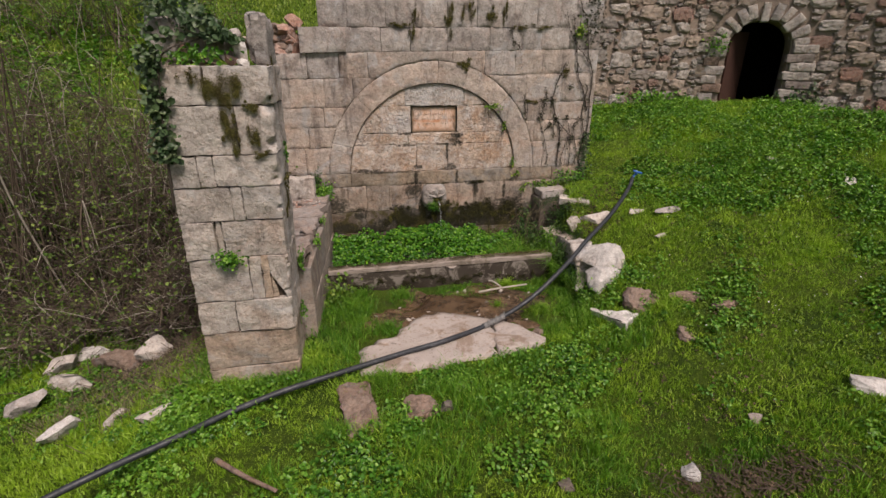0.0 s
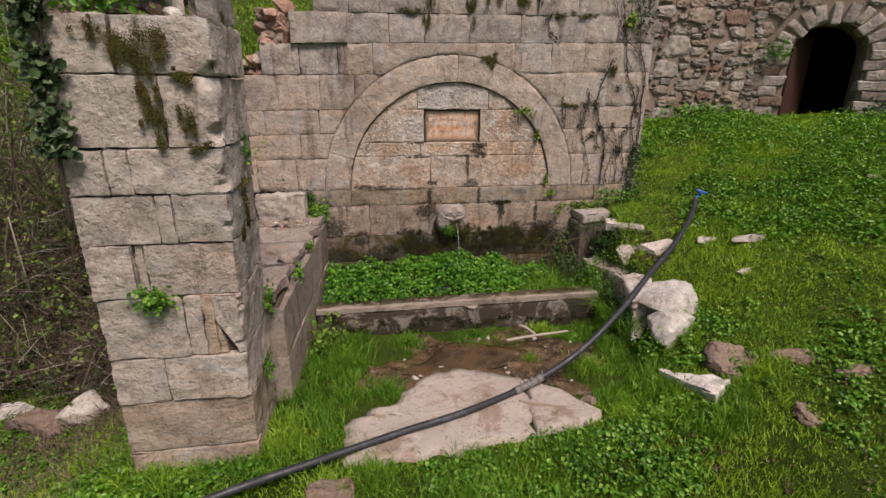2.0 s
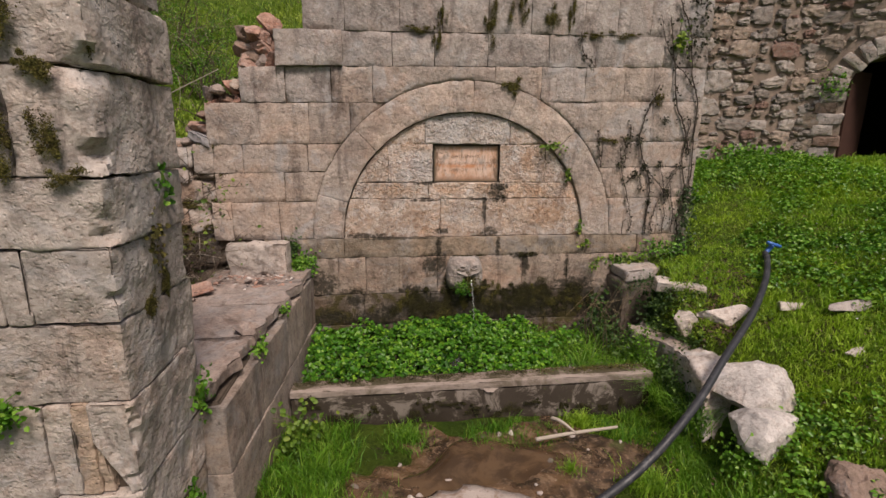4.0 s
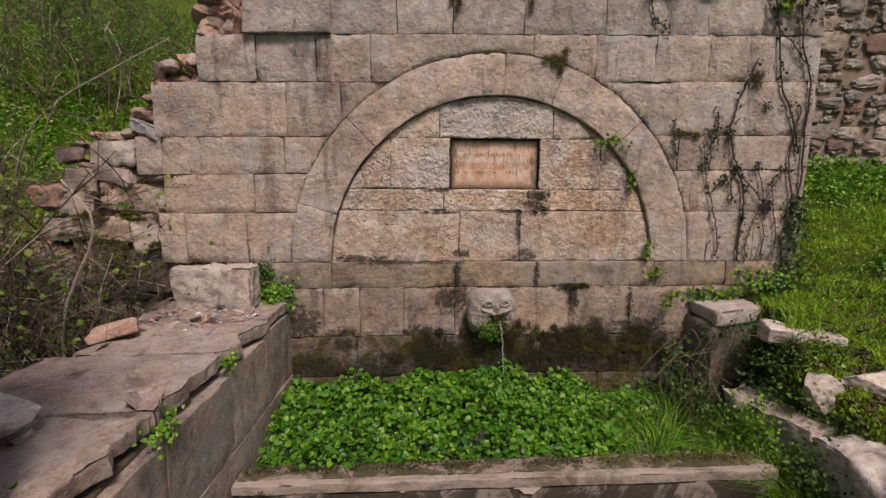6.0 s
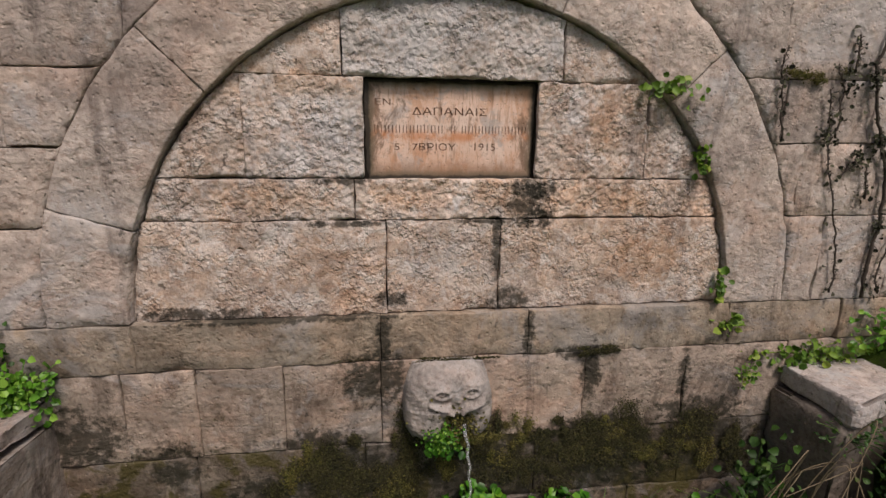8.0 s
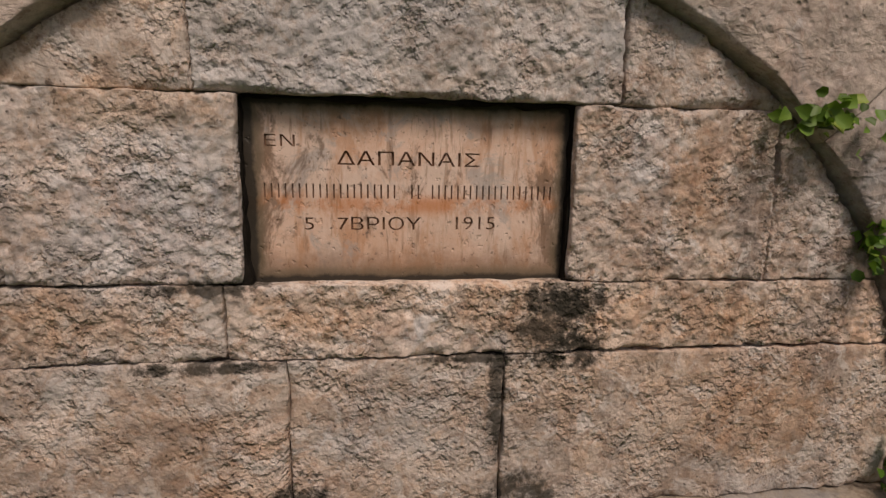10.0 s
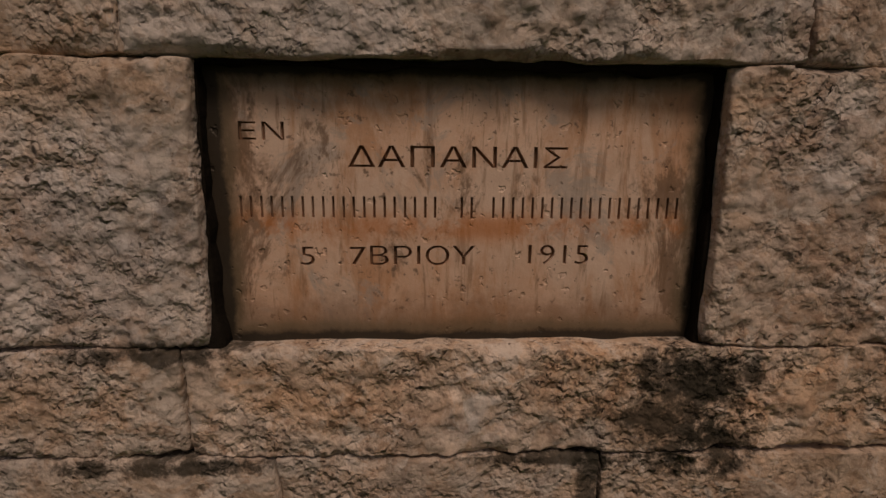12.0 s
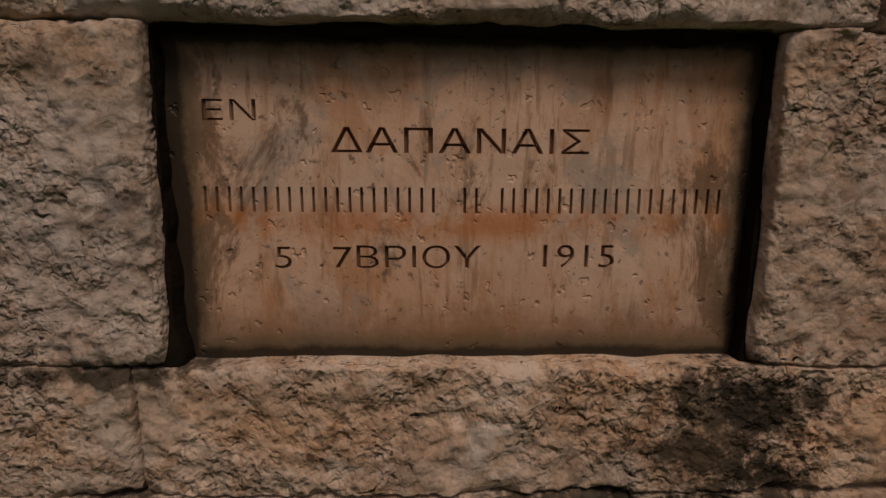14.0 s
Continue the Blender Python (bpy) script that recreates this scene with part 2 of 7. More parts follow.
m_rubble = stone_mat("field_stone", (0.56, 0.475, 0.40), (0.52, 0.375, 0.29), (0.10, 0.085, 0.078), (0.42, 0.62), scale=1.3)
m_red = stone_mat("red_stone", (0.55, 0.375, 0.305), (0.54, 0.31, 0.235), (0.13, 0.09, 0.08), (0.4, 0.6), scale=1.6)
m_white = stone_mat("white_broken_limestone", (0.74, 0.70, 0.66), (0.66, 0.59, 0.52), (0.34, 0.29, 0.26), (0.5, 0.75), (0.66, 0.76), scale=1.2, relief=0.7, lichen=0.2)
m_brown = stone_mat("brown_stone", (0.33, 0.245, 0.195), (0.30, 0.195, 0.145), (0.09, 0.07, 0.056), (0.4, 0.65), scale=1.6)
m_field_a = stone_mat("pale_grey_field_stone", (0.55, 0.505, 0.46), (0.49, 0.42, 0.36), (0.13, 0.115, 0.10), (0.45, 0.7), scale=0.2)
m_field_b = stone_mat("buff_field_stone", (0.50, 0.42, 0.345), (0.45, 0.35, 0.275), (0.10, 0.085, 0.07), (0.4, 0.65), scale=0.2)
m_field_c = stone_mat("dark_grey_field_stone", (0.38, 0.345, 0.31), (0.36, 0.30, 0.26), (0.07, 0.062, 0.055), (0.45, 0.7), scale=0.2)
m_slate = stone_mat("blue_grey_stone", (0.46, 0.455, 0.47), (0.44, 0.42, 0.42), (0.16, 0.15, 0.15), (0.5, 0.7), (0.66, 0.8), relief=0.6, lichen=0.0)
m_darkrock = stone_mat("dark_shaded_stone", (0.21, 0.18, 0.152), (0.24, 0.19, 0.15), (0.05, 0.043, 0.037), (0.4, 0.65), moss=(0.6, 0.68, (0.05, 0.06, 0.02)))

k = Mat("pinkish_rough_mortar", 0.95, 0.1)
m_mortar_pink = k.done(k.mix(k.noise(9, 6, 0.7), (0.20, 0.155, 0.125), (0.36, 0.29, 0.235)), ((k.noise(40, 6, 0.75), 0.8, 0.02),))
k = Mat("dark_joint", 0.95, 0.1)
m_joint = k.done(k.mix(k.noise(20, 5), (0.03, 0.024, 0.02), (0.15, 0.118, 0.09)), ((k.noise(60, 6), 0.5, 0.008),))
k = Mat("orange_marble", 0.55, 0.35)
xyz = k.height()
cloud = k.noise(7, 6, 0.7, 0.5)
c = k.mix(k.step(cloud, 0.36, 0.60), (0.66, 0.44, 0.325), (0.71, 0.545, 0.45))
c = k.mix(k.step(k.noise(13, 6, 0.72, 0.4, stretch=(1.0, 1.0, 0.3)), 0.48, 0.62, 0.0, 0.6), c, (0.47, 0.21, 0.085))
c = k.mix(k.step(k.noise(60, 5, 0.7, 0.2, stretch=(1.0, 1.0, 0.12)), 0.54, 0.66, 0.0, 0.55), c, (0.26, 0.14, 0.075))
c = k.mix(k.step(k.noise(8, 6, 0.75, 0.7), 0.54, 0.64, 0.0, 0.7), c, (0.40, 0.36, 0.335))
c = k.mix(k.step(k.noise(11, 6, 0.75, 0.6, stretch=(1.0, 1.0, 0.5)), 0.55, 0.64, 0.0, 0.75), c, (0.155, 0.095, 0.06))
c = k.mix(k.step(k.noise(110, 4, 0.7), 0.60, 0.68, 0.0, 0.7), c, (0.12, 0.085, 0.065))
band = k.math("MULTIPLY", k.step(xyz[2], 1.535, 1.56), k.step(xyz[2], 1.59, 1.565))
c = k.mix(k.math("MULTIPLY", band, k.step(k.noise(9, 6, 0.75, 0.5), 0.40, 0.58, 0.0, 0.75)), c, (0.55, 0.20, 0.06))
wob = k.math("MULTIPLY", k.math("SUBTRACT", k.noise(22, 6, 0.75), 0.5), 0.07)
low = k.step(k.math("ADD", xyz[2], wob), 1.50, 1.455, 0.0, 0.7)
c = k.mix(low, c, (0.22, 0.13, 0.08))
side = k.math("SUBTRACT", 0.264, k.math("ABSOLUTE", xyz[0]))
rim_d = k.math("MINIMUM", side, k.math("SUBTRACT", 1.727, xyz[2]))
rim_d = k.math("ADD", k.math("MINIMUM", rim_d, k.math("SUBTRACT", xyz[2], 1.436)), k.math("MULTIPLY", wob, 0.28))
# Dirt round the panel's margin; the near-black rim adds the recess's shade.
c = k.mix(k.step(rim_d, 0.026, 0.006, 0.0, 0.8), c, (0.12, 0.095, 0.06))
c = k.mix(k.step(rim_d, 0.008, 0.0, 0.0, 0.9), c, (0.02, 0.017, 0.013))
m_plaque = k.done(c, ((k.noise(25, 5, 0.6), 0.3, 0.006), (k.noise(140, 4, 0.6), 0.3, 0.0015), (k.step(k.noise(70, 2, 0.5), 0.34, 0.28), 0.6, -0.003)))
# For strips in the plaque's recess: dirt, with shade painted into the black.
k = Mat("recess_dirt_and_shade", 0.95, 0.1)
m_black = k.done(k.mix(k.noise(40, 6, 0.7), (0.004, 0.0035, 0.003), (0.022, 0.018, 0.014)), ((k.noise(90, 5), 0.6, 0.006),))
# Brown letter bottoms, darkened to carry some of the shade inside the cuts.
k = Mat("letter_dirt_and_shade", 0.9, 0.1)
m_letter = k.done(k.mix(k.noise(90, 4), (0.13, 0.075, 0.05), (0.25, 0.15, 0.10)))

k = Mat("mossy_concrete", 0.85, 0.25)
c = k.mix(k.noise(9, 6, 0.7), (0.17, 0.145, 0.12), (0.31, 0.275, 0.24))
c = k.mix(k.step(k.noise(5, 7, 0.75, 0.8), 0.40, 0.50, 0.0, 0.93), c, (0.04, 0.031, 0.022))
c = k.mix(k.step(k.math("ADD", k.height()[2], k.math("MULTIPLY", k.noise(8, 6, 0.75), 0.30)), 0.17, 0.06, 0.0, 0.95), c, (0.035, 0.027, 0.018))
c = k.mix(k.step(k.noise(12, 6, 0.7), 0.62, 0.7, 0.0, 0.8), c, (0.09, 0.10, 0.035))
m_concrete = k.done(c, ((k.noise(30, 6, 0.7), 0.5, 0.012), (k.noise(160, 4), 0.4, 0.002)))
k = Mat("bare_concrete_edge", 0.85, 0.25)
c = k.mix(k.noise(8, 6, 0.7), (0.22, 0.18, 0.15), (0.42, 0.36, 0.32))
c = k.mix(k.step(k.noise(3, 6, 0.75, 0.6), 0.5, 0.62, 0.0, 0.8), c, (0.15, 0.125, 0.09))
c = k.mix(k.step(k.noise(28, 5, 0.7, stretch=(0.3, 1.0, 1.0)), 0.52, 0.66, 0.0, 0.6), c, (0.12, 0.10, 0.07))
m_ledge = k.done(c, ((k.noise(12, 3, 0.55, 0.5), 1.0, 0.010), (k.noise(60, 3, 0.55), 1.0, 0.004)))
k = Mat("dirty_concrete_top", 0.85, 0.25)
c = k.mix(k.noise(6, 6, 0.75, 0.6), (0.13, 0.10, 0.08), (0.36, 0.30, 0.26))
c = k.mix(k.step(k.noise(7, 6, 0.75, 0.8), 0.40, 0.54, 0.0, 0.9), c, (0.05, 0.045, 0.02))
c = k.mix(k.step(k.noise(50, 4, 0.65), 0.58, 0.66, 0.0, 0.8), c, (0.07, 0.055, 0.04))
m_ledge_dirty = k.done(c, ((k.noise(14, 3, 0.55, 0.5), 1.0, 0.010), (k.noise(60, 3, 0.55), 1.0, 0.004)))
k = Mat("worn_pink_slab", 0.8, 0.3)
c = k.mix(k.noise(5, 6, 0.7), (0.32, 0.27, 0.24), (0.48, 0.42, 0.38))
c = k.mix(k.step(k.noise(8, 7, 0.75, 0.8), 0.54, 0.64, 0.0, 0.8), c, (0.24, 0.165, 0.115))
c = k.mix(k.step(k.noise(2.6, 5, 0.7, 0.6), 0.52, 0.62, 0.0, 0.7), c, (0.22, 0.15, 0.10))
c = k.mix(k.step(k.noise(40, 5, 0.7), 0.58, 0.66, 0.0, 0.7), c, (0.13, 0.095, 0.07))
m_slab = k.done(c, ((k.noise(9, 3, 0.55, 0.6), 1.0, 0.014), (k.noise(34, 3, 0.55, 0.6), 1.0, 0.006), (k.noise(110, 2, 0.5), 1.0, 0.0025)))

k = Mat("wet_mud", 0.32, 0.5)
c = k.mix(k.step(k.noise(3.5, 6, 0.75, 0.8), 0.38, 0.60), (0.028, 0.018, 0.011), (0.115, 0.068, 0.037))
c = k.mix(k.step(k.noise(11, 6, 0.75, 0.6), 0.50, 0.62, 0.0, 0.8), c, (0.20, 0.135, 0.085))
c = k.mix(k.step(k.noise(6, 6, 0.7, 0.5), 0.60, 0.68, 0.0, 0.85), c, (0.05, 0.06, 0.015))
c = k.mix(k.step(k.noise(60, 4, 0.6), 0.60, 0.68, 0.0, 0.8), c, (0.30, 0.22, 0.15))
m_mud = k.done(c, ((k.noise(14, 3, 0.55), 1.0, 0.014), (k.noise(60, 3, 0.55), 1.0, 0.004)), k.step(k.noise(5, 4), 0.40, 0.60, 0.06, 0.5))
k = Mat("soil_and_short_moss", 0.95, 0.1)
patch = k.noise(1.3, 6, 0.7, 0.4)
c = k.mix(k.step(patch, 0.35, 0.6), (0.055, 0.105, 0.014), (0.105, 0.165, 0.021))
c = k.mix(k.step(k.noise(5, 7, 0.75, 0.4), 0.57, 0.68, 0.0, 0.85), c, (0.085, 0.062, 0.04))
c = k.mix(k.step(k.noise(45, 5, 0.7), 0.5, 0.7, 0.0, 0.6), c, (0.018, 0.027, 0.008))
m_ground = k.done(c, ((k.noise(30, 7, 0.75), 0.9, 0.04), (k.noise(120, 5), 0.6, 0.01)))


def leaf_mat(name, a, b, c, patch=1.2, rough=0.5, trans=0.25, shade=0.9):
    k = Mat(name, rough, 0.3)
    r = k.island()
    col = k.mix(k.step(k.noise(patch, 4, 0.6), 0.35, 0.65), a, b)
    col = k.mix(k.step(r, 0.6, 1.0, 0.0, 0.8), col, c)
    col = k.mix(k.step(k.noise(patch * 3.7, 5, 0.7, 0.5), 0.48, 0.64, 0.0, 0.7), col, k.mix(1.0, col, (0.55, 0.68, 0.60), "MULTIPLY"))
    col = k.mix(k.step(r, 0.0, 0.42, shade, 0.0), col, k.mix(1.0, col, (0.30, 0.36, 0.30), "MULTIPLY"))
    out = k.done(col)
    if trans:
        tr = k.t.nodes.new("ShaderNodeBsdfTranslucent")
        k.put(k.mix(1.0, col, (1.3, 1.5, 0.7), "MULTIPLY"), tr.inputs[0])
        ms = k.t.nodes.new("ShaderNodeMixShader")
        ms.inputs[0].default_value = trans
        k.t.links.new(k.b.outputs[0], ms.inputs[1])
        k.t.links.new(tr.outputs[0], ms.inputs[2])
        k.t.links.new(ms.outputs[0], k.t.nodes["Material Output"].inputs[0])
    return out


m_grass = leaf_mat("grass_blades", (0.14, 0.31, 0.018), (0.27, 0.43, 0.028), (0.36, 0.48, 0.07), 0.9, shade=0.55)
m_moss_green = leaf_mat("yellow_green_moss", (0.22, 0.38, 0.02), (0.34, 0.47, 0.03), (0.42, 0.52, 0.06), 1.6, shade=0.4)
m_hill = leaf_mat("hillside_grass", (0.15, 0.28, 0.025), (0.25, 0.35, 0.04), (0.34, 0.40, 0.08), 0.6)
m_tuft = leaf_mat("lush_grass", (0.07, 0.21, 0.016), (0.12, 0.28, 0.02), (0.24, 0.38, 0.05), shade=0.7)
m_weed = leaf_mat("weed_leaves", (0.065, 0.20, 0.018), (0.12, 0.28, 0.026), (0.28, 0.46, 0.075), rough=0.36)
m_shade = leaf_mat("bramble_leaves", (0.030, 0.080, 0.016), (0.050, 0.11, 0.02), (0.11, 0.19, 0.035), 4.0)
m_cress = leaf_mat("watercress_leaves", (0.04, 0.16, 0.012), (0.075, 0.225, 0.016), (0.20, 0.38, 0.035), 3.0, 0.4)
m_ivy = leaf_mat("ivy_leaves", (0.045, 0.085, 0.035), (0.07, 0.115, 0.045), (0.15, 0.19, 0.095), 3.0, 0.4, 0.1)
m_fresh = leaf_mat("fresh_leaves", (0.10, 0.20, 0.025), (0.15, 0.25, 0.03), (0.26, 0.32, 0.05), 4.0)
m_dryvine = leaf_mat("dry_vine_leaves", (0.030, 0.030, 0.018), (0.045, 0.042, 0.024), (0.08, 0.085, 0.04), 4.0, 0.8, 0.0)
m_bush = leaf_mat("bush_leaves", (0.09, 0.17, 0.03), (0.14, 0.22, 0.035), (0.27, 0.34, 0.075), 2.0)
m_moss = leaf_mat("brown_moss", (0.060, 0.046, 0.014), (0.095, 0.085, 0.02), (0.17, 0.155, 0.04), 9.0, 0.95, 0.0)
m_wetmoss = leaf_mat("dark_wet_moss", (0.024, 0.022, 0.009), (0.042, 0.036, 0.012), (0.075, 0.072, 0.02), 9.0, 0.9, 0.0)
m_petal = leaf_mat("white_petals", (0.7, 0.7, 0.66), (0.75, 0.75, 0.7), (0.8, 0.8, 0.78), 3.0, 0.6, 0.0)
m_dry = leaf_mat("dry_straw", (0.20, 0.155, 0.095), (0.16, 0.12, 0.075), (0.32, 0.26, 0.18), 3.0, 0.8, 0.0)
m_litter = leaf_mat("brown_leaf_litter", (0.11, 0.072, 0.042), (0.075, 0.05, 0.03), (0.19, 0.135, 0.08), 3.0, 0.8, 0.0)
k = Mat("grey_brown_bark", 0.9, 0.2)
m_bark = k.done(k.mix(k.noise(25, 5), (0.05, 0.037, 0.026), (0.17, 0.13, 0.098)), ((k.noise(90, 5), 0.5, 0.004),))
k = Mat("pale_dead_wood", 0.85, 0.2)
m_pale = k.done(k.mix(k.noise(25, 5), (0.30, 0.26, 0.21), (0.48, 0.43, 0.37)), ((k.noise(90, 5), 0.5, 0.003),))
k = Mat("dark_vine_bark", 0.9, 0.2)
m_vine = k.done(k.mix(k.noise(30, 5), (0.03, 0.024, 0.02), (0.085, 0.068, 0.055)))
k = Mat("black_polythene_pipe", 0.38, 0.5)
m_pipe = k.done(k.mix(k.step(k.noise(16, 6, 0.7), 0.5, 0.7), (0.022, 0.025, 0.03), (0.07, 0.073, 0.08)), ((k.noise(60, 4), 0.1, 0.002),), k.step(k.noise(12, 5), 0.3, 0.7, 0.42, 0.65))
k = Mat("pipe_coupler", 0.5, 0.4)
m_coupler = k.done(k.mix(k.noise(30, 5), (0.07, 0.07, 0.07), (0.26, 0.25, 0.24)))
k = Mat("blue_plastic", 0.4, 0.5)
m_blue = k.done(k.mix(k.noise(20, 3), (0.03, 0.12, 0.42), (0.05, 0.17, 0.5)))
k = Mat("rusty_iron", 0.85, 0.3)
m_rust = k.done(k.mix(k.noise(8, 6, 0.7), (0.035, 0.016, 0.012), (0.075, 0.034, 0.024)), ((k.noise(40, 6), 0.4, 0.006),))
k = Mat("clear_water", 0.03, 0.5)
k.b.inputs["Transmission Weight"].default_value, k.b.inputs["IOR"].default_value = 0.85, 1.33
m_water = k.done((0.95, 0.97, 0.98), ((k.noise(35, 3, 0.5, 0.3, stretch=(1, 1, 0.3)), 0.6, 0.01),))
k = Mat("muddy_water", 0.04, 0.5)
m_puddle = k.done(k.mix(k.step(k.noise(4, 5, 0.7, 0.6), 0.40, 0.62), (0.045, 0.027, 0.015), (0.10, 0.062, 0.034)), ((k.noise(9, 2), 0.15, 0.004),))
# Near-black colour that carries the shade inside the chamber.
k = Mat("chamber_shade", 1.0, 0.0)
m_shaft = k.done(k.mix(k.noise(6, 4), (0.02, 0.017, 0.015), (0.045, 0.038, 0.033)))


# ---- helpers for shapes ----
def mesh_of(name, verts, faces, smooth=True):
    me = bpy.data.meshes.new(name)
    me.from_pydata([tuple(v) for v in verts], [], [tuple(f) for f in faces])
    if smooth:
        me.polygons.foreach_set("use_smooth", [True] * len(me.polygons))
    me.update()
    if smooth == "crisp":
        me.set_sharp_from_angle(angle=radians(32))
    return me


def part(name, data, material, parent=None, label="", kind=""):
    """Links a mesh, or a pair of vertices and faces, as one object."""
    me = data if isinstance(data, bpy.types.Mesh) else mesh_of(name, *data)
    if not me.materials:
        me.materials.append(material)
    ob = new(name, me)
    if parent:
        ob.parent = parent
        ob.matrix_parent_inverse = parent.matrix_world.inverted() if parent.matrix_world != Matrix() else Matrix()
    if label or kind:
        tagged(ob, label, kind=kind)
    return ob


def thing(name, label, category, at=(0, 0, 0), group="", kind=""):
    ob = new(name)
    ob.empty_display_size = 0.1
    return tagged(ob, label, category, group, kind)


def fbm(p, octaves=4):
    return noise.fractal(p, 0.9, 2.1, octaves)


def lines(a, b, cell, edge):
    """Grid lines from a to b, closer at both ends."""
    e = min(edge, (b - a) * 0.3)
    n = max(1, int(round((b - a - 2 * e) / cell)))
    mid = [a + e + (b - a - 2 * e) * i / n for i in range(n + 1)]
    return [a, a + e * 0.35] + mid + [b - e * 0.35, b]


def face_block(o, u, v, n, x0, x1, z0, z1, cell=0.05, edge=0.012, depth=0.07, rough=0.006, gap=0.004, seed=0, skew=0.0, outside=None, inside=None, polar=None, level=None):
    """A dressed stone with a worn front, its joints drawn in. The front spans x0..x1, z0..z1 in the plane (o, u, v), and n points out of it.
    outside, inside: (cx, cz, r), a circle that cuts it; polar: (cx, cz), x is then an angle and z a radius; level(x, z): warps the heights."""
    o, u, v, n = Vector(o), Vector(u), Vector(v), Vector(n)
    off = Vector((seed * 7.13, seed * 3.7, seed * 1.9))
    g = gap
    if polar:
        mid = (z0 + z1) / 2
        xs = [a / mid for a in lines(x0 * mid + g, x1 * mid - g, cell, edge)]
        zs = lines(z0 + g * 0.3, z1 - g * 0.3, cell, edge)
    else:
        xs, zs = lines(x0 + g, x1 - g, cell, edge), lines(z0 + g, z1 - g, cell, edge)
    nx, nz = len(xs), len(zs)
    pos, keep = [], []
    r = random.Random(seed)
    proud = r.uniform(-0.003, 0.003) if cell > 0.02 else r.uniform(-0.001, 0.001)
    for j in range(nz):
        for i in range(nx):
            x, z = xs[i], zs[j]
            dx = min(x - xs[0], xs[-1] - x) * (mid if polar else 1.0)
            dz = min(z - zs[0], zs[-1] - z)
            if polar:
                x, z = polar[0] + z * math.cos(x), polar[1] + z * math.sin(x)
            else:
                x += skew * (z - z0)
                if level:
                    z = level(x, z)
            ok, dc = True, 9.0
            for circ, sign in ((outside, 1), (inside, -1)):
                if circ:
                    d = math.hypot(x - circ[0], z - circ[1])
                    rr = circ[2] + sign * g
                    if (d - rr) * sign < 0:
                        ok = False
                        x, z = circ[0] + (x - circ[0]) * rr / d, circ[1] + (z - circ[1]) * rr / d
                        dc = 0.0
                    else:
                        dc = min(dc, abs(d - rr))
            p = o + u * x + v * z
            d = min(dx, dz, dc)
            h = proud
            if d < edge:
                h -= edge * min(1.6, max(0.12, 0.5 + 3.0 * fbm(p * 4.5 + off * 0.3, 2))) * (1 - math.sqrt(max(0.0, 1 - (1 - d / edge) ** 2)))
            if cell < 0.02:
                h += rough * (0.55 * fbm(p * 6 + off, 3) + 0.40 * fbm(p * 26 + off, 3) + 0.45 * fbm(p * 62 + off, 3) + 0.50 * fbm(p * 150 - off, 2) - 0.8 * max(0.0, 0.10 - abs(fbm(p * 24 - off, 3))))
            else:
                h += rough * (0.8 * fbm(p * 6 + off, 3) + 0.9 * fbm(p * 26 + off, 3))
            if d < edge * 2:
                w = fbm(p * 9 + off * 1.7, 3)
                h -= max(0.0, w - 0.12) * 0.03 * (1 - d / (edge * 2))
                p += u * (0.004 * fbm(p * 13 + off, 2)) + v * (0.004 * fbm(p * 14 - off, 2))
            pos.append(p + n * h)
            keep.append(ok)
    faces = []
    for j in range(nz - 1):
        for i in range(nx - 1):
            q = (j * nx + i, j * nx + i + 1, (j + 1) * nx + i + 1, (j + 1) * nx + i)
            if any(keep[t] for t in q):
                faces.append(q)
    if not faces:
        return None
    a, b, c = (pos[t] for t in faces[0][:3])
    if (b - a).cross(c - a).dot(n) < 0:
        faces = [f[::-1] for f in faces]
    edges = {}
    for f in faces:
        for s in range(4):
            e = (f[s], f[(s + 1) % 4])
            edges[e] = True
    rim = [e for e in edges if (e[1], e[0]) not in edges]
    back = {}
    for s, t in rim:
        for w in (s, t):
            if w not in back:
                back[w] = len(pos)
                pos.append(pos[w] - n * depth)
    faces += [(t, s, back[s], back[t]) for s, t in rim]
    used = sorted({t for f in faces for t in f})
    where = {t: i for i, t in enumerate(used)}
    return [pos[t] for t in used], [tuple(where[t] for t in f) for f in faces]


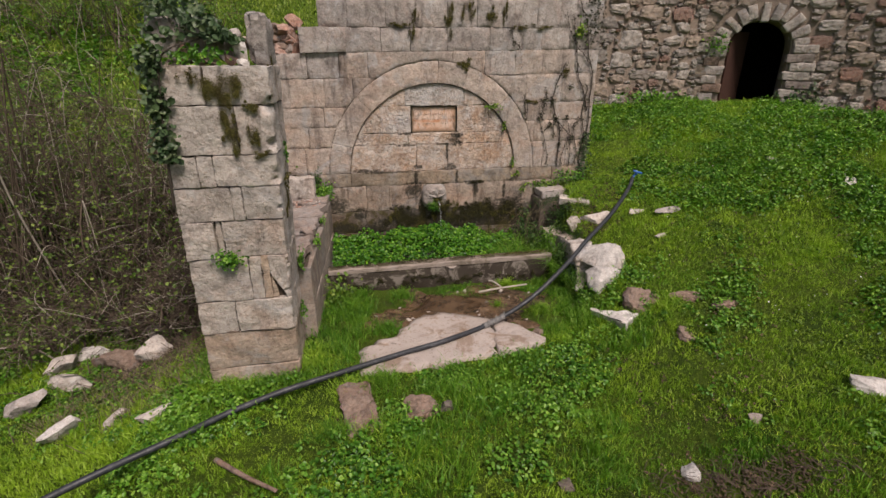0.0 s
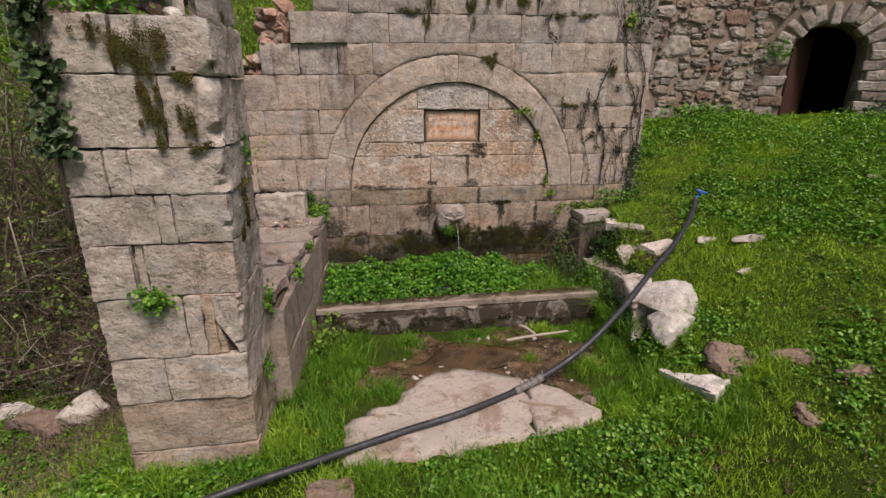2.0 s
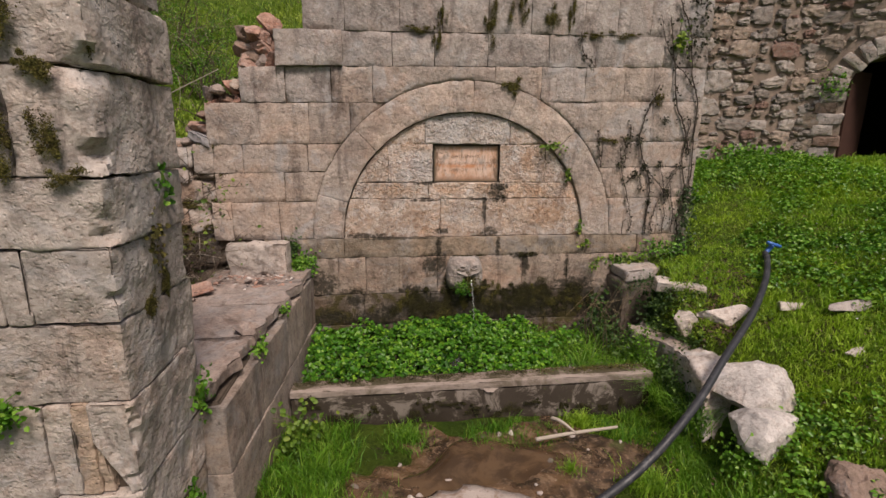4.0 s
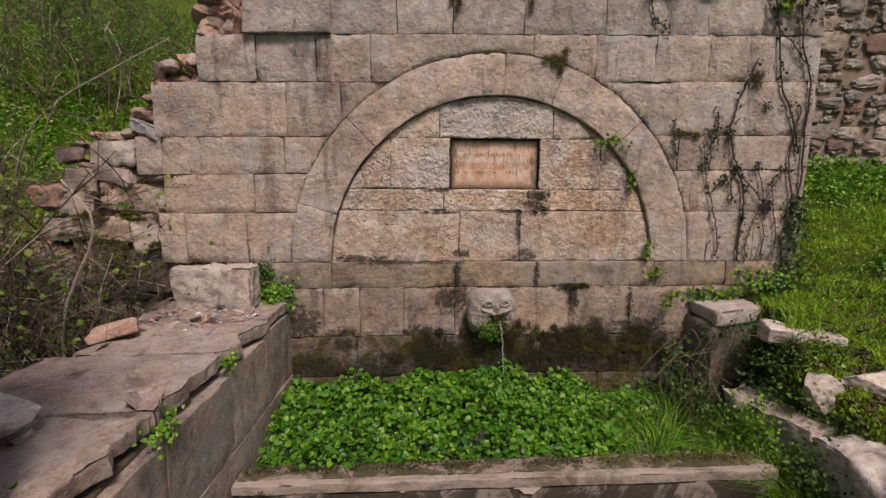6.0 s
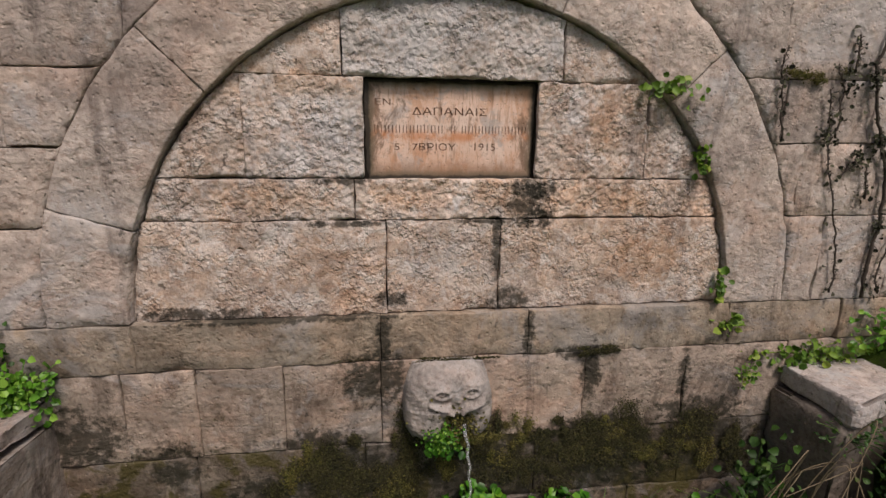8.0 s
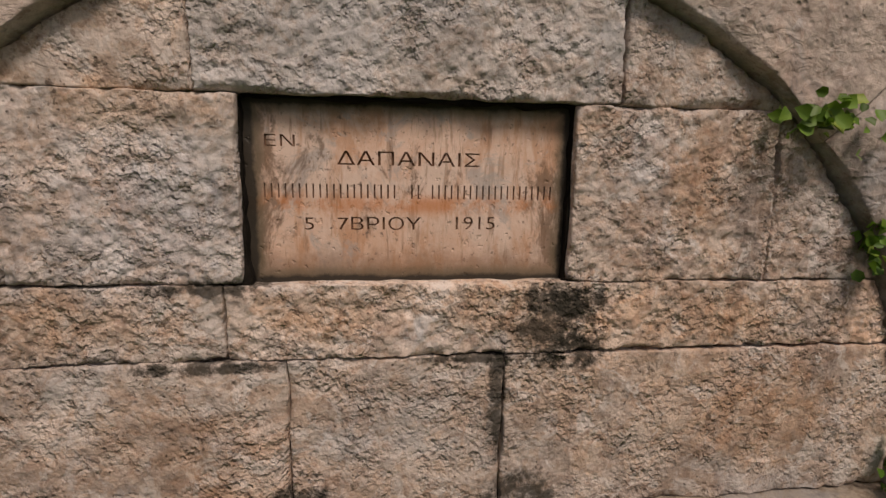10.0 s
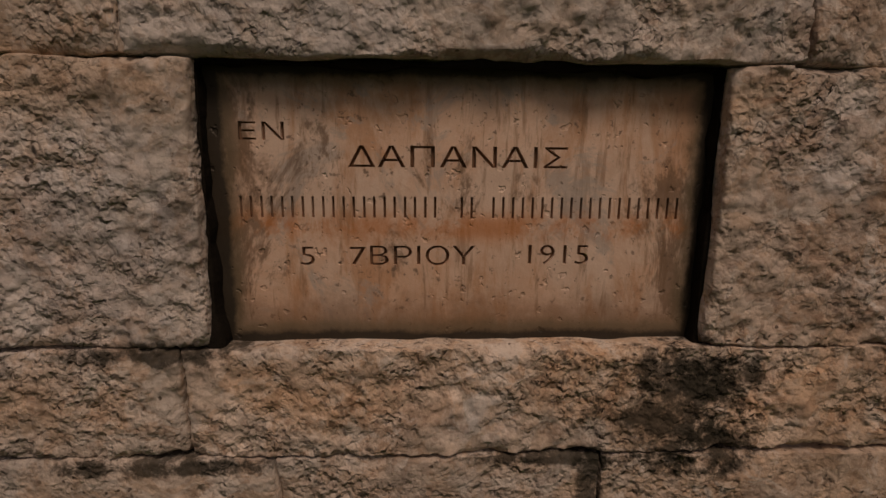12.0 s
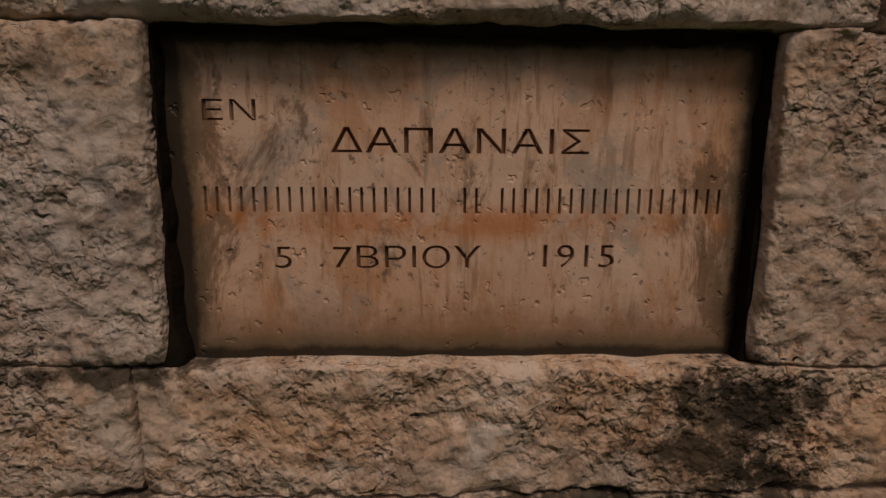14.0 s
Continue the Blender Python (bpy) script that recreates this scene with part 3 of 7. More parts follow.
def box_stone(x0, x1, y0, y1, z0, z1, cell=0.06, r=0.012, rough=0.008, seed=0, chip=0.03, warp=None):
    """A block with rounded, chipped edges and uneven faces. warp(p): moves a point at the end."""
    lo, hi = Vector((x0, y0, z0)), Vector((x1, y1, z1))
    axes = [lines(lo[i], hi[i], cell, r * 1.5) for i in range(3)]
    off = Vector((seed * 5.3, seed * 2.9, -seed * 4.1))
    index, pos, faces = {}, [], []

    def vert(p):
        key = tuple(round(t, 5) for t in p)
        if key not in index:
            q = Vector(p)
            inner = Vector([min(max(q[i], lo[i] + r), hi[i] - r) for i in range(3)])
            d = q - inner
            s = inner + (d.normalized() * r if d.length > 1e-6 else d)
            nrm = d.normalized() if d.length > 1e-6 else Vector((0, 0, 0))
            corner = sum(1 for i in range(3) if abs(d[i]) > r * 0.5) > 1
            h = rough * fbm(s * 5 + off, 3) + rough * 0.6 * fbm(s * 19 + off, 3)
            if corner:
                h -= max(0.0, fbm(s * 7 + off * 2, 3) - 0.05) * chip
            s = s + nrm * h
            index[key] = len(pos)
            pos.append(warp(s) if warp else s)
        return index[key]

    for ax in range(3):
        a, b = [i for i in range(3) if i != ax]
        for side in (0, 1):
            fixed = axes[ax][-1] if side else axes[ax][0]
            for i in range(len(axes[a]) - 1):
                for j in range(len(axes[b]) - 1):
                    q = []
                    for s, t in ((i, j), (i + 1, j), (i + 1, j + 1), (i, j + 1)):
                        p = [0, 0, 0]
                        p[ax], p[a], p[b] = fixed, axes[a][s], axes[b][t]
                        q.append(vert(p))
                    flip = (ax == 1) != (side == 0)
                    faces.append(tuple(q[::-1]) if flip else tuple(q))
    return pos, faces, "crisp"


def rock(size, seed, level=3, cuts=12, rough=0.05):
    """A broken stone: a ball cut by flat planes and roughened, resting about its middle."""
    r = random.Random(seed)
    bm = bmesh.new()
    bmesh.ops.create_icosphere(bm, subdivisions=level, radius=1.0)
    planes = []
    for i in range(cuts):
        d = Vector((r.gauss(0, 1), r.gauss(0, 1), r.gauss(0, 0.8))).normalized()
        planes.append((d, r.uniform(0.34, 0.68)))
    off = Vector((seed * 3.3, seed * 1.7, seed * 2.3))
    for w in bm.verts:
        p = w.co.copy()
        for d, k in planes:
            e = p.dot(d) - k
            if e > 0:
                p -= d * e
        p += p.normalized() * (rough * fbm(p * 1.6 + off, 3) + rough * 0.5 * fbm(p * 5 + off, 3))
        w.co = Vector((p.x * size[0], p.y * size[1], p.z * size[2])) * 1.35
    me = bpy.data.meshes.new("rock")
    bm.to_mesh(me)
    bm.free()
    me.polygons.foreach_set("use_smooth", [True] * len(me.polygons))
    me.set_sharp_from_angle(angle=radians(24))
    return me


def tube(points, radius, sides=6, taper=1.0):
    """Vertices and faces of a round rod along points; radius falls to radius * taper."""
    pts = [Vector(p) for p in points]
    verts, faces = [], []
    side = Vector((0.3, 0.2, 1.0))
    for i, p in enumerate(pts):
        d = (pts[min(i + 1, len(pts) - 1)] - pts[max(i - 1, 0)]).normalized()
        a = d.cross(side)
        if a.length < 0.05:
            a = d.cross(Vector((1, 0, 0)))
        a.normalize()
        b = d.cross(a)
        rr = radius * (1 + (taper - 1) * i / max(1, len(pts) - 1))
        for s in range(sides):
            t = 2 * math.pi * s / sides
            verts.append(p + (a * math.cos(t) + b * math.sin(t)) * rr)
    for i in range(len(pts) - 1):
        for s in range(sides):
            t = (s + 1) % sides
            faces.append((i * sides + s, i * sides + t, (i + 1) * sides + t, (i + 1) * sides + s))
    faces.append(tuple(range(sides))[::-1])
    faces.append(tuple((len(pts) - 1) * sides + s for s in range(sides)))
    return verts, faces


def join(pieces):
    verts, faces = [], []
    for v, f, *_ in pieces:
        n = len(verts)
        verts.extend(v)
        faces.extend(tuple(i + n for i in q) for q in f)
    return verts, faces


def spline(points, steps=8):
    """Points along a smooth curve through the given ones."""
    p = [Vector(q) for q in points]
    p = [p[0] * 2 - p[1]] + p + [p[-1] * 2 - p[-2]]
    out = []
    for i in range(1, len(p) - 2):
        for s in range(steps):
            t = s / steps
            a, b, c, d = p[i - 1], p[i], p[i + 1], p[i + 2]
            out.append(0.5 * (2 * b + (c - a) * t + (2 * a - 5 * b + 4 * c - d) * t * t + (3 * b - a - 3 * c + d) * t ** 3))
    out.append(p[-2])
    return out


def array_mesh(name, verts, loops, sizes, smooth=False):
    """A mesh from arrays: vertices, corner indices and the corners of each face."""
    me = bpy.data.meshes.new(name)
    me.vertices.add(len(verts))
    me.vertices.foreach_set("co", np.asarray(verts, np.float32).ravel())
    me.loops.add(len(loops))
    me.loops.foreach_set("vertex_index", np.asarray(loops, np.int32))
    starts = np.concatenate(([0], np.cumsum(sizes)[:-1])).astype(np.int32)
    me.polygons.add(len(sizes))
    me.polygons.foreach_set("loop_start", starts)
    if smooth:
        me.polygons.foreach_set("use_smooth", np.ones(len(sizes), bool))
    me.update(calc_edges=True)
    me.validate()
    return me


def blades(name, root, height, width, lean, rng):
    """Grass blades at the points root (n x 3): bent, tapered strips."""
    n = len(root)
    a = rng.uniform(0, 2 * np.pi, n)
    side = np.stack([np.cos(a), np.sin(a), np.zeros(n)], 1) * (width / 2)[:, None]
    b = rng.uniform(0, 2 * np.pi, n)
    out = np.stack([np.cos(b), np.sin(b), np.zeros(n)], 1) * (lean * height)[:, None]
    up = np.stack([np.zeros(n), np.zeros(n), height], 1)
    v = np.stack([root - side, root + side, root + up * 0.55 + out * 0.35 + side * 0.8, root + up * 0.55 + out * 0.35 - side * 0.8, root + up * (1 - 0.3 * lean)[:, None] + out], 1)
    i = np.arange(n)[:, None] * 5
    q = np.concatenate([i + 0, i + 1, i + 2, i + 3, i + 3, i + 2, i + 4], 1)
    return array_mesh(name, v.reshape(-1, 3), q.ravel(), np.tile([4, 3], n))


def leaves(name, centre, normal, size, rng, length=1.15, fold=0.2):
    """Leaves at the points centre (n x 3), facing about along normal (n x 3): folded six-cornered blades."""
    n = len(centre)
    nrm = normal / np.linalg.norm(normal, axis=1, keepdims=True)
    d = rng.normal(size=(n, 3))
    d -= nrm * np.sum(d * nrm, 1, keepdims=True)
    d /= np.linalg.norm(d, axis=1, keepdims=True)
    w = np.cross(nrm, d)
    s = size[:, None]
    base, tip = centre - d * s * 0.5 * length, centre + d * s * 0.5 * length - nrm * s * 0.12
    lift = nrm * s * fold
    l1, l2 = centre - d * s * 0.25 + w * s * 0.42 + lift, centre + d * s * 0.22 + w * s * 0.42 + lift
    r1, r2 = centre - d * s * 0.25 - w * s * 0.42 + lift, centre + d * s * 0.22 - w * s * 0.42 + lift
    v = np.stack([base, r1, r2, tip, l2, l1], 1)
    i = np.arange(n)[:, None] * 6
    q = np.concatenate([i, i + 1, i + 2, i + 3, i, i + 3, i + 4, i + 5], 1)
    return array_mesh(name, v.reshape(-1, 3), q.ravel(), np.tile([4, 4], n))


# ---- ground ----
def smooth(a, b, x):
    t = np.clip((x - a) / (b - a), 0, 1)
    return t * t * (3 - 2 * t)


def smax(a, b, k=0.12):
    return 0.5 * (a + b + np.sqrt((a - b) ** 2 + k * k))


def smin(a, b, k=0.25):
    return 0.5 * (a + b - np.sqrt((a - b) ** 2 + k * k))


def rippled(x, y):
    return 0.022 * np.sin(3.1 * x + 1.3 * np.sin(2.2 * y)) * np.sin(2.7 * y + 1.1 * np.sin(1.9 * x)) + 0.012 * np.sin(8.3 * x + 2 * y) * np.sin(7.1 * y - 3 * x)


def ground_z(x, y):
    """The height of the ground: a damp hollow before the basin, a bank to the east, a drop and a hillside to the west."""
    x, y = np.asarray(x, float), np.asarray(y, float)
    floor = -0.07 + 0.30 * np.exp(-((x - 2.1) / 0.9) ** 2 - ((y + 4.1) / 0.9) ** 2)
    floor = floor - 0.07 * np.exp(-((x + 0.5) / 0.7) ** 2 - ((y + 1.25) / 0.35) ** 2)
    floor = floor - 0.44 * smooth(-1.95, -3.3, x) - 0.5 * smooth(-4.5, -9, x)
    hill = -0.62 + 0.62 * smax(y - 0.35, 0 * y, 0.6) + 0.02 * (x + 4) * (x < -4)
    hill = hill * smooth(3.0, -0.5, x) + (1 - smooth(3.0, -0.5, x)) * -3
    bank = 0.585 + 0.25 * (x - 1.85) + 0.20 * (y + 1.19) + 0.05 * np.minimum(0, y + 1.19)
    bank = bank + 0.10 * np.exp(-((x - 1.55) / 0.28) ** 2 - ((y + 0.5) / 0.3) ** 2)
    bank = bank - 0.17 * np.exp(-((x - 1.55) / 0.30) ** 2 - ((y + 1.55) / 0.30) ** 2)
    top = 1.60 - 0.36 * np.maximum(0, x - 5.9)
    bank = smin(bank, top, 0.3)
    lo = 1.34 - 0.80 * smooth(-1.5, -2.1, y) + 0.14 * smooth(-0.62, -0.42, y)
    hold = smooth(lo, lo + 0.12 + 0.79 * smooth(-1.5, -2.1, y), x)
    bank = floor + (smax(bank, floor, 0.14) - floor) * hold
    z = smax(bank, hill, 0.2)
    z = z + rippled(x, y) * smooth(0.3, 1.3, np.hypot(x + 0.3, y + 1.7))
    z = np.where((x > -1.3) & (x < 1.15) & (y > -0.9), np.minimum(z, 0.02), z)
    return z + 0.35 * smooth(14, 40, np.hypot(x, y))


def sheet(xs, ys, f):
    gx, gy = np.meshgrid(xs, ys)
    gz = f(gx, gy)
    nx, ny = len(xs), len(ys)
    v = np.stack([gx, gy, gz], -1).reshape(-1, 3)
    i = (np.arange(ny - 1)[:, None] * nx + np.arange(nx - 1)[None, :]).ravel()
    q = np.stack([i, i + 1, i + nx + 1, i + nx], 1)
    return array_mesh("sheet", v, q.ravel(), np.full(len(q), 4), True)


def spaced(lo, a, b, hi, fine, n):
    return np.concatenate([lo + (a - lo) * (1 - np.linspace(1, 0, n, endpoint=False) ** 2.5), np.arange(a, b, fine), b + (hi - b) * np.linspace(0, 1, n) ** 2.5])


ground = part("ground", sheet(spaced(-300, -7, 9, 300, 0.06, 16), spaced(-300, -6.5, 7, 300, 0.06, 16), ground_z), m_ground)
tagged(ground, "grassy uneven ground with soil and moss", "ground", kind="structure")


def z_at(x, y):
    return float(ground_z(x, y))


# wet mud before the basin
def mud_z(x, y):
    """Lumpy mud that dips under the ground at a ragged rim."""
    rim = np.hypot((x + 0.02) / 1.05, (y + 1.58) / 0.64) + 0.10 * np.sin(7 * x + 2 * np.sin(5 * y)) + 0.08 * np.sin(11 * y - 6 * x) + 0.05 * np.sin(23 * x + 17 * y)
    lumps = 0.005 * np.sin(17 * x + 3 * np.sin(13 * y)) * np.sin(15 * y + 2 * np.sin(11 * x)) + 0.003 * np.sin(41 * x - 9 * y) * np.sin(37 * y + 5 * x)
    return ground_z(x, y) + 0.022 + lumps - 0.03 * np.exp(-((x - 0.66) / 0.25) ** 2 - ((y + 1.78) / 0.2) ** 2) - 0.10 * smooth(0.70, 1.05, rim)


mud = part("mud", sheet(np.arange(-1.36, 1.3, 0.02), np.arange(-2.35, -0.93, 0.02), mud_z), m_mud)
tagged(mud, "wet brown mud before the basin", "mud", kind="structure")


def puddle_z(x, y):
    """Still water in the mud's hollows; it dips away at the rim."""
    return -0.046 + 0.0012 * np.sin(31 * x + 12 * y) - 0.14 * smooth(0.46, 0.70, np.hypot((x + 0.02) / 1.05, (y + 1.58) / 0.64) + 0.08 * np.sin(9 * x + 5 * y))


puddle = part("puddle", sheet(np.arange(-1.1, 1.1, 0.04), np.arange(-2.2, -1.0, 0.04), puddle_z), m_puddle)
tagged(puddle, "shallow brown puddle standing in the mud", "puddle", kind="structure")

# ---- large structure ----
LEVELS = ((0.0, 0.0), (0.25, 0.25), (0.515, 0.515), (0.825, 0.825), (0.985, 0.985), (1.285, 1.303), (1.511, 1.557), (1.725, 1.765), (2.027, 2.08), (2.287, 2.345), (2.54, 2.577), (2.80, 2.87), (3.05, 3.12))


def course(i):
    """The height of joint i along the wall."""
    a, b = LEVELS[i]
    return lambda x: a + (b - a) * (x + 1.75) / 3.1


def core(name, pieces, material, label):
    """A plain core of boxes (x0, x1, y0, y1, z0, z1), behind the dressed stones."""
    ob = part(name, join([box_stone(*p, cell=0.25, r=0.01, rough=0.004, seed=i) for i, p in enumerate(pieces)]), material)
    return tagged(ob, label, "wall", kind="structure")


wall_north = core("wall_north", [(-1.42, 1.93, 0.022, 0.6, -0.3, 0.98), (-1.9, -1.02, 0.022, 0.6, -0.3, 1.28), (1.0, 1.93, 0.022, 0.6, 0.9, 2.0), (-1.68, -1.10, 0.022, 0.6, 1.2, 2.25), (-1.15, -0.78, 0.022, 0.6, 1.88, 2.3), (-1.38, 1.93, 0.022, 0.6, 2.18, 2.535), (-1.18, 1.93, 0.022, 0.6, 2.50, 2.80), (-1.05, 1.93, 0.022, 0.6, 2.76, 3.02),
    (-1.85, -1.2, 0.03, 0.6, 1.2, 1.98), (-1.1, 1.1, 0.12, 0.6, 0.9, 2.3), (0.8, 1.2, 0.022, 0.6, 1.85, 2.3)], m_joint, "old fountain wall of weathered limestone ashlar with blind arch")
part("rubble_core", join([box_stone(*p, cell=0.06, r=0.05, rough=0.05, seed=40 + i, chip=0.1) for i, p in enumerate(((-2.75, -1.6, 0.12, 0.62, -0.4, 1.25), (-2.2, -1.6, 0.10, 0.6, 1.2, 1.6), (-1.95, -1.5, 0.12, 0.6, 1.5, 1.85), (-2.62, -1.9, 0.16, 0.6, 1.1, 1.42)))]), m_mortar_pink, wall_north)

A, B, C = Vector((1.2, 2.75, 0)), Vector((5.05, 2.35, 0)), Vector((8.6, -0.2, 0))
DOOR_S0, DOOR_S1, DOOR_SPRING, DOOR_TOP = 0.42, 1.32, 2.45, 2.86


def wall_profile(p, q, holes, top, thick=0.6, base=-0.2):
    """A wall from p to q; holes: (s0, s1, spring, crown), an arched opening through it."""
    d = (q - p).normalized()
    n = Vector((d.y, -d.x, 0))
    length = (q - p).length
    bm = bmesh.new()
    outline = [(0, base)]
    for s0, s1, spring, crown in holes:
        outline += [(s0, base)]
        for i in range(13):
            t = math.pi * (1 - i / 12)
            outline.append(((s0 + s1) / 2 + (s1 - s0) / 2 * math.cos(t), spring + (crown - spring) * math.sin(t)))
        outline += [(s1, base)]
    outline += [(length, base), (length, top), (0, top)]
    face = bm.faces.new([bm.verts.new(p + d * s + Vector((0, 0, z))) for s, z in outline])
    ext = bmesh.ops.extrude_face_region(bm, geom=[face])
    bmesh.ops.translate(bm, vec=-n * thick, verts=[v for v in ext["geom"] if isinstance(v, bmesh.types.BMVert)])
    bmesh.ops.recalc_face_normals(bm, faces=bm.faces)
    me = bpy.data.meshes.new("wall")
    bm.to_mesh(me)
    bm.free()
    return me, d, n


me, d_ab, n_ab = wall_profile(A, B, [], 4.3)
wall_east = tagged(part("wall_east", me, m_mortar_pink), "rubble stone wall with pinkish mortar", "wall", kind="structure")
me, d_bc, n_bc = wall_profile(B, C, [(DOOR_S0, DOOR_S1, DOOR_SPRING, DOOR_TOP)], 4.3)
wall_south_east = tagged(part("wall_south_east", me, m_mortar_pink), "rubble stone wall with an arched opening", "wall", kind="structure")
# the chamber behind the opening; its shade is put into the near-black colour
mid = B + d_bc * (DOOR_S0 + DOOR_S1) / 2 - n_bc * 0.62
ang = math.atan2(d_bc.y, d_bc.x)
pieces = []
for lo, hi in (((-0.9, 0.0, -0.3), (-0.75, 2.6, 3.2)), ((0.75, 0.0, -0.3), (0.9, 2.6, 3.2)), ((-0.9, 2.6, -0.3), (0.9, 2.75, 3.2)), ((-0.9, 0.0, 3.2), (0.9, 2.75, 3.35))):
    turn = Matrix.Translation(mid) @ Matrix.Rotation(ang, 4, "Z")
    pieces.append(box_stone(lo[0], hi[0], lo[1], hi[1], lo[2], hi[2], cell=0.6, r=0.02, rough=0.01, warp=lambda p: turn @ p))
chamber = tagged(part("wall_chamber", join(pieces), m_shaft), "stone chamber behind the arched opening, coloured near-black for its shade", "wall", kind="structure")
# rusty leaf of the opening, ajar
door_1 = thing("door_1", "rusty iron door leaf standing ajar in the opening", "door", kind="structure")
at = B + d_bc * (DOOR_S0 + 0.02) - n_bc * 0.05
turn2 = Matrix.Translation((at.x, at.y, 0)) @ Matrix.Rotation(ang + radians(58), 4, "Z")
part("door_leaf", box_stone(0.0, 0.55, -0.02, 0.02, 1.45, 2.70, cell=0.2, r=0.006, rough=0.006, warp=lambda p: turn2 @ p), m_rust, door_1)

# ---- the things ----
rng = np.random.default_rng(7)
rnd = random.Random(11)

# pillar: courses from the foot up, each a row of blocks
PX0, PX1, PY0, PY1 = -2.12, -1.47, -2.38, -1.86
pillar = thing("pillar", "ruined square pillar of weathered beige limestone blocks", "pillar")


def knocked(p):
    """The pillar's south-east arris, chipped here and there."""
    keep = 0.030 - 0.05 * max(0.0, fbm(Vector((p.z * 9, 2.0, 1.0)), 3)) + 0.012 * fbm(p * 23, 3)
    bite = max(0.0, 0.5 * ((p.x - PX1) - (p.y - PY0)) + 0.03 - keep)
    return Vector((p.x - bite, p.y + bite, p.z))


def wedge(p):
    """The corner stone of the broken course, narrowing downwards."""
    left = -1.597 + 0.095 * min(1.0, max(0.0, (0.81 - p.z) / 0.17))
    q = Vector((PX1 - (PX1 - p.x) * (PX1 - left) / (PX1 + 1.597), p.y, p.z))
    return knocked(q)


ROWS_P = ((-0.25, 0.06, ()), (0.06, 0.362, ()), (0.362, 0.618, (-1.865,)), (0.618, 0.943, (-1.735, -1.652)), (0.943, 1.21, (-1.915, -1.872)), (1.21, 1.445, (-1.78, -1.707)), (1.445, 1.652, (-1.95, -1.855)), (1.652, 1.958, (-1.682,)), (1.958, 2.19, (-1.833,)))
for i, (z0, z1, cuts) in enumerate(ROWS_P):
    xs = [PX0, *cuts, PX1 + 0.012 * (i - 3) * (i > 3) * 0.5]
    for j in range(len(xs) - 1):
        y1 = PY1 if j == len(xs) - 2 else PY1 - 0.06
        slim = xs[j + 1] - xs[j] < 0.12
        if i == 3 and j == 2:
            part("stone_block", box_stone(-1.650, -1.600, PY0 + 0.006, y1, z0 + 0.002, z1 - 0.003, cell=0.025, r=0.006, rough=0.012, seed=41, chip=0.08), m_pillar_foot, pillar)
            part("stone_block", box_stone(-1.597, -1.556, PY0 + 0.012, y1 - 0.1, z0 + 0.002, 0.785, cell=0.02, r=0.006, rough=0.012, seed=43, chip=0.10, warp=lambda p: Vector((p.x - 0.15 * max(0.0, p.z - z0) * (p.x > -1.58), p.y, p.z))), m_pillar_foot, pillar)
            part("stone_block", box_stone(-1.597, PX1, PY0, y1, z0 + 0.004, z1 - 0.003, cell=0.02, r=0.006, rough=0.012, seed=42, chip=0.12, warp=wedge), m_pillar, pillar)
            continue
        part("stone_block", box_stone(xs[j] + 0.003, xs[j + 1] - 0.003, PY0 + rnd.uniform(-0.008, 0.01) + 0.012 * slim, y1 + rnd.uniform(-0.02, 0.02), z0 + 0.003, z1 - 0.004, cell=0.025, r=0.005, rough=0.010, seed=i * 5 + j, chip=0.13, warp=knocked), m_pillar_foot if i < 2 else m_pillar, pillar)
part("stone_block", box_stone(-1.58, -1.455, -2.16, -1.86, 2.192, 2.50, cell=0.05, r=0.03, rough=0.02, seed=81, chip=0.09, warp=lambda p: Vector((p.x, p.y + 0.10 * (2.19 - p.z), p.z))), m_grey, pillar)
part("stone_block", box_stone(-2.17, -2.0, -2.34, -2.1, 2.0, 2.21, cell=0.05, r=0.02, rough=0.015, seed=82), m_grey, pillar)
part("stone_block", box_stone(-2.14, -1.98, -2.25, -2.0, 2.21, 2.47, cell=0.05, r=0.03, rough=0.02, seed=83), m_grey, pillar)
part("core_rubble", box_stone(-2.08, -1.50, -2.34, -1.89, -0.2, 2.16, cell=0.2, r=0.02, rough=0.01, seed=84), m_joint, pillar)


def lay(name, me, material, m, label, category, group=""):
    ob = part(name, me, material)
    ob.matrix_world = m
    return tagged(ob, label, category, group)


# loose stones on the pillar's top
for i in range(16):
    x, y = rnd.uniform(-2.0, -1.56), rnd.uniform(-2.2, -1.92)
    s = rnd.uniform(0.05, 0.09)
    lay("rubble_stone", rock((s, s * 0.8, s * 0.7), 1400 + i), rnd.choice((m_grey, m_rubble, m_red, m_grey)), pose(x, y, 2.22 + rnd.uniform(0.0, 0.17), rnd.uniform(-20, 20), rnd.uniform(-20, 20), rnd.uniform(0, 360)), "rough rubble stone on the pillar's broken top", "stone", "rubble on the pillar")
for x, y, z, sx, sy, sz, rz, mat_, lab in ((-1.62, -2.2, 2.28, 0.055, 0.045, 0.085, 20, m_white, "pale broken limestone on the pillar"), (-1.60, -2.30, 2.205, 0.036, 0.03, 0.018, 60, m_white, "small white stone chip on the pillar"),
        (-1.75, -2.1, 2.30, 0.11, 0.09, 0.09, 10, m_grey, "grey rubble stone under ivy"), (-1.9, -2.15, 2.32, 0.10, 0.09, 0.10, 70, m_grey, "grey rubble stone under ivy"), (-1.68, -2.24, 2.22, 0.06, 0.04, 0.03, 130, m_red, "reddish rubble stone on the pillar"), (-1.78, -2.27, 2.21, 0.05, 0.04, 0.025, 30, m_brown, "brown rubble stone on the pillar")):
    lay("rubble_stone", rock((sx, sy, sz), int(1000 * -x)), mat_, pose(x, y, z, 8, -6, rz), lab, "stone")

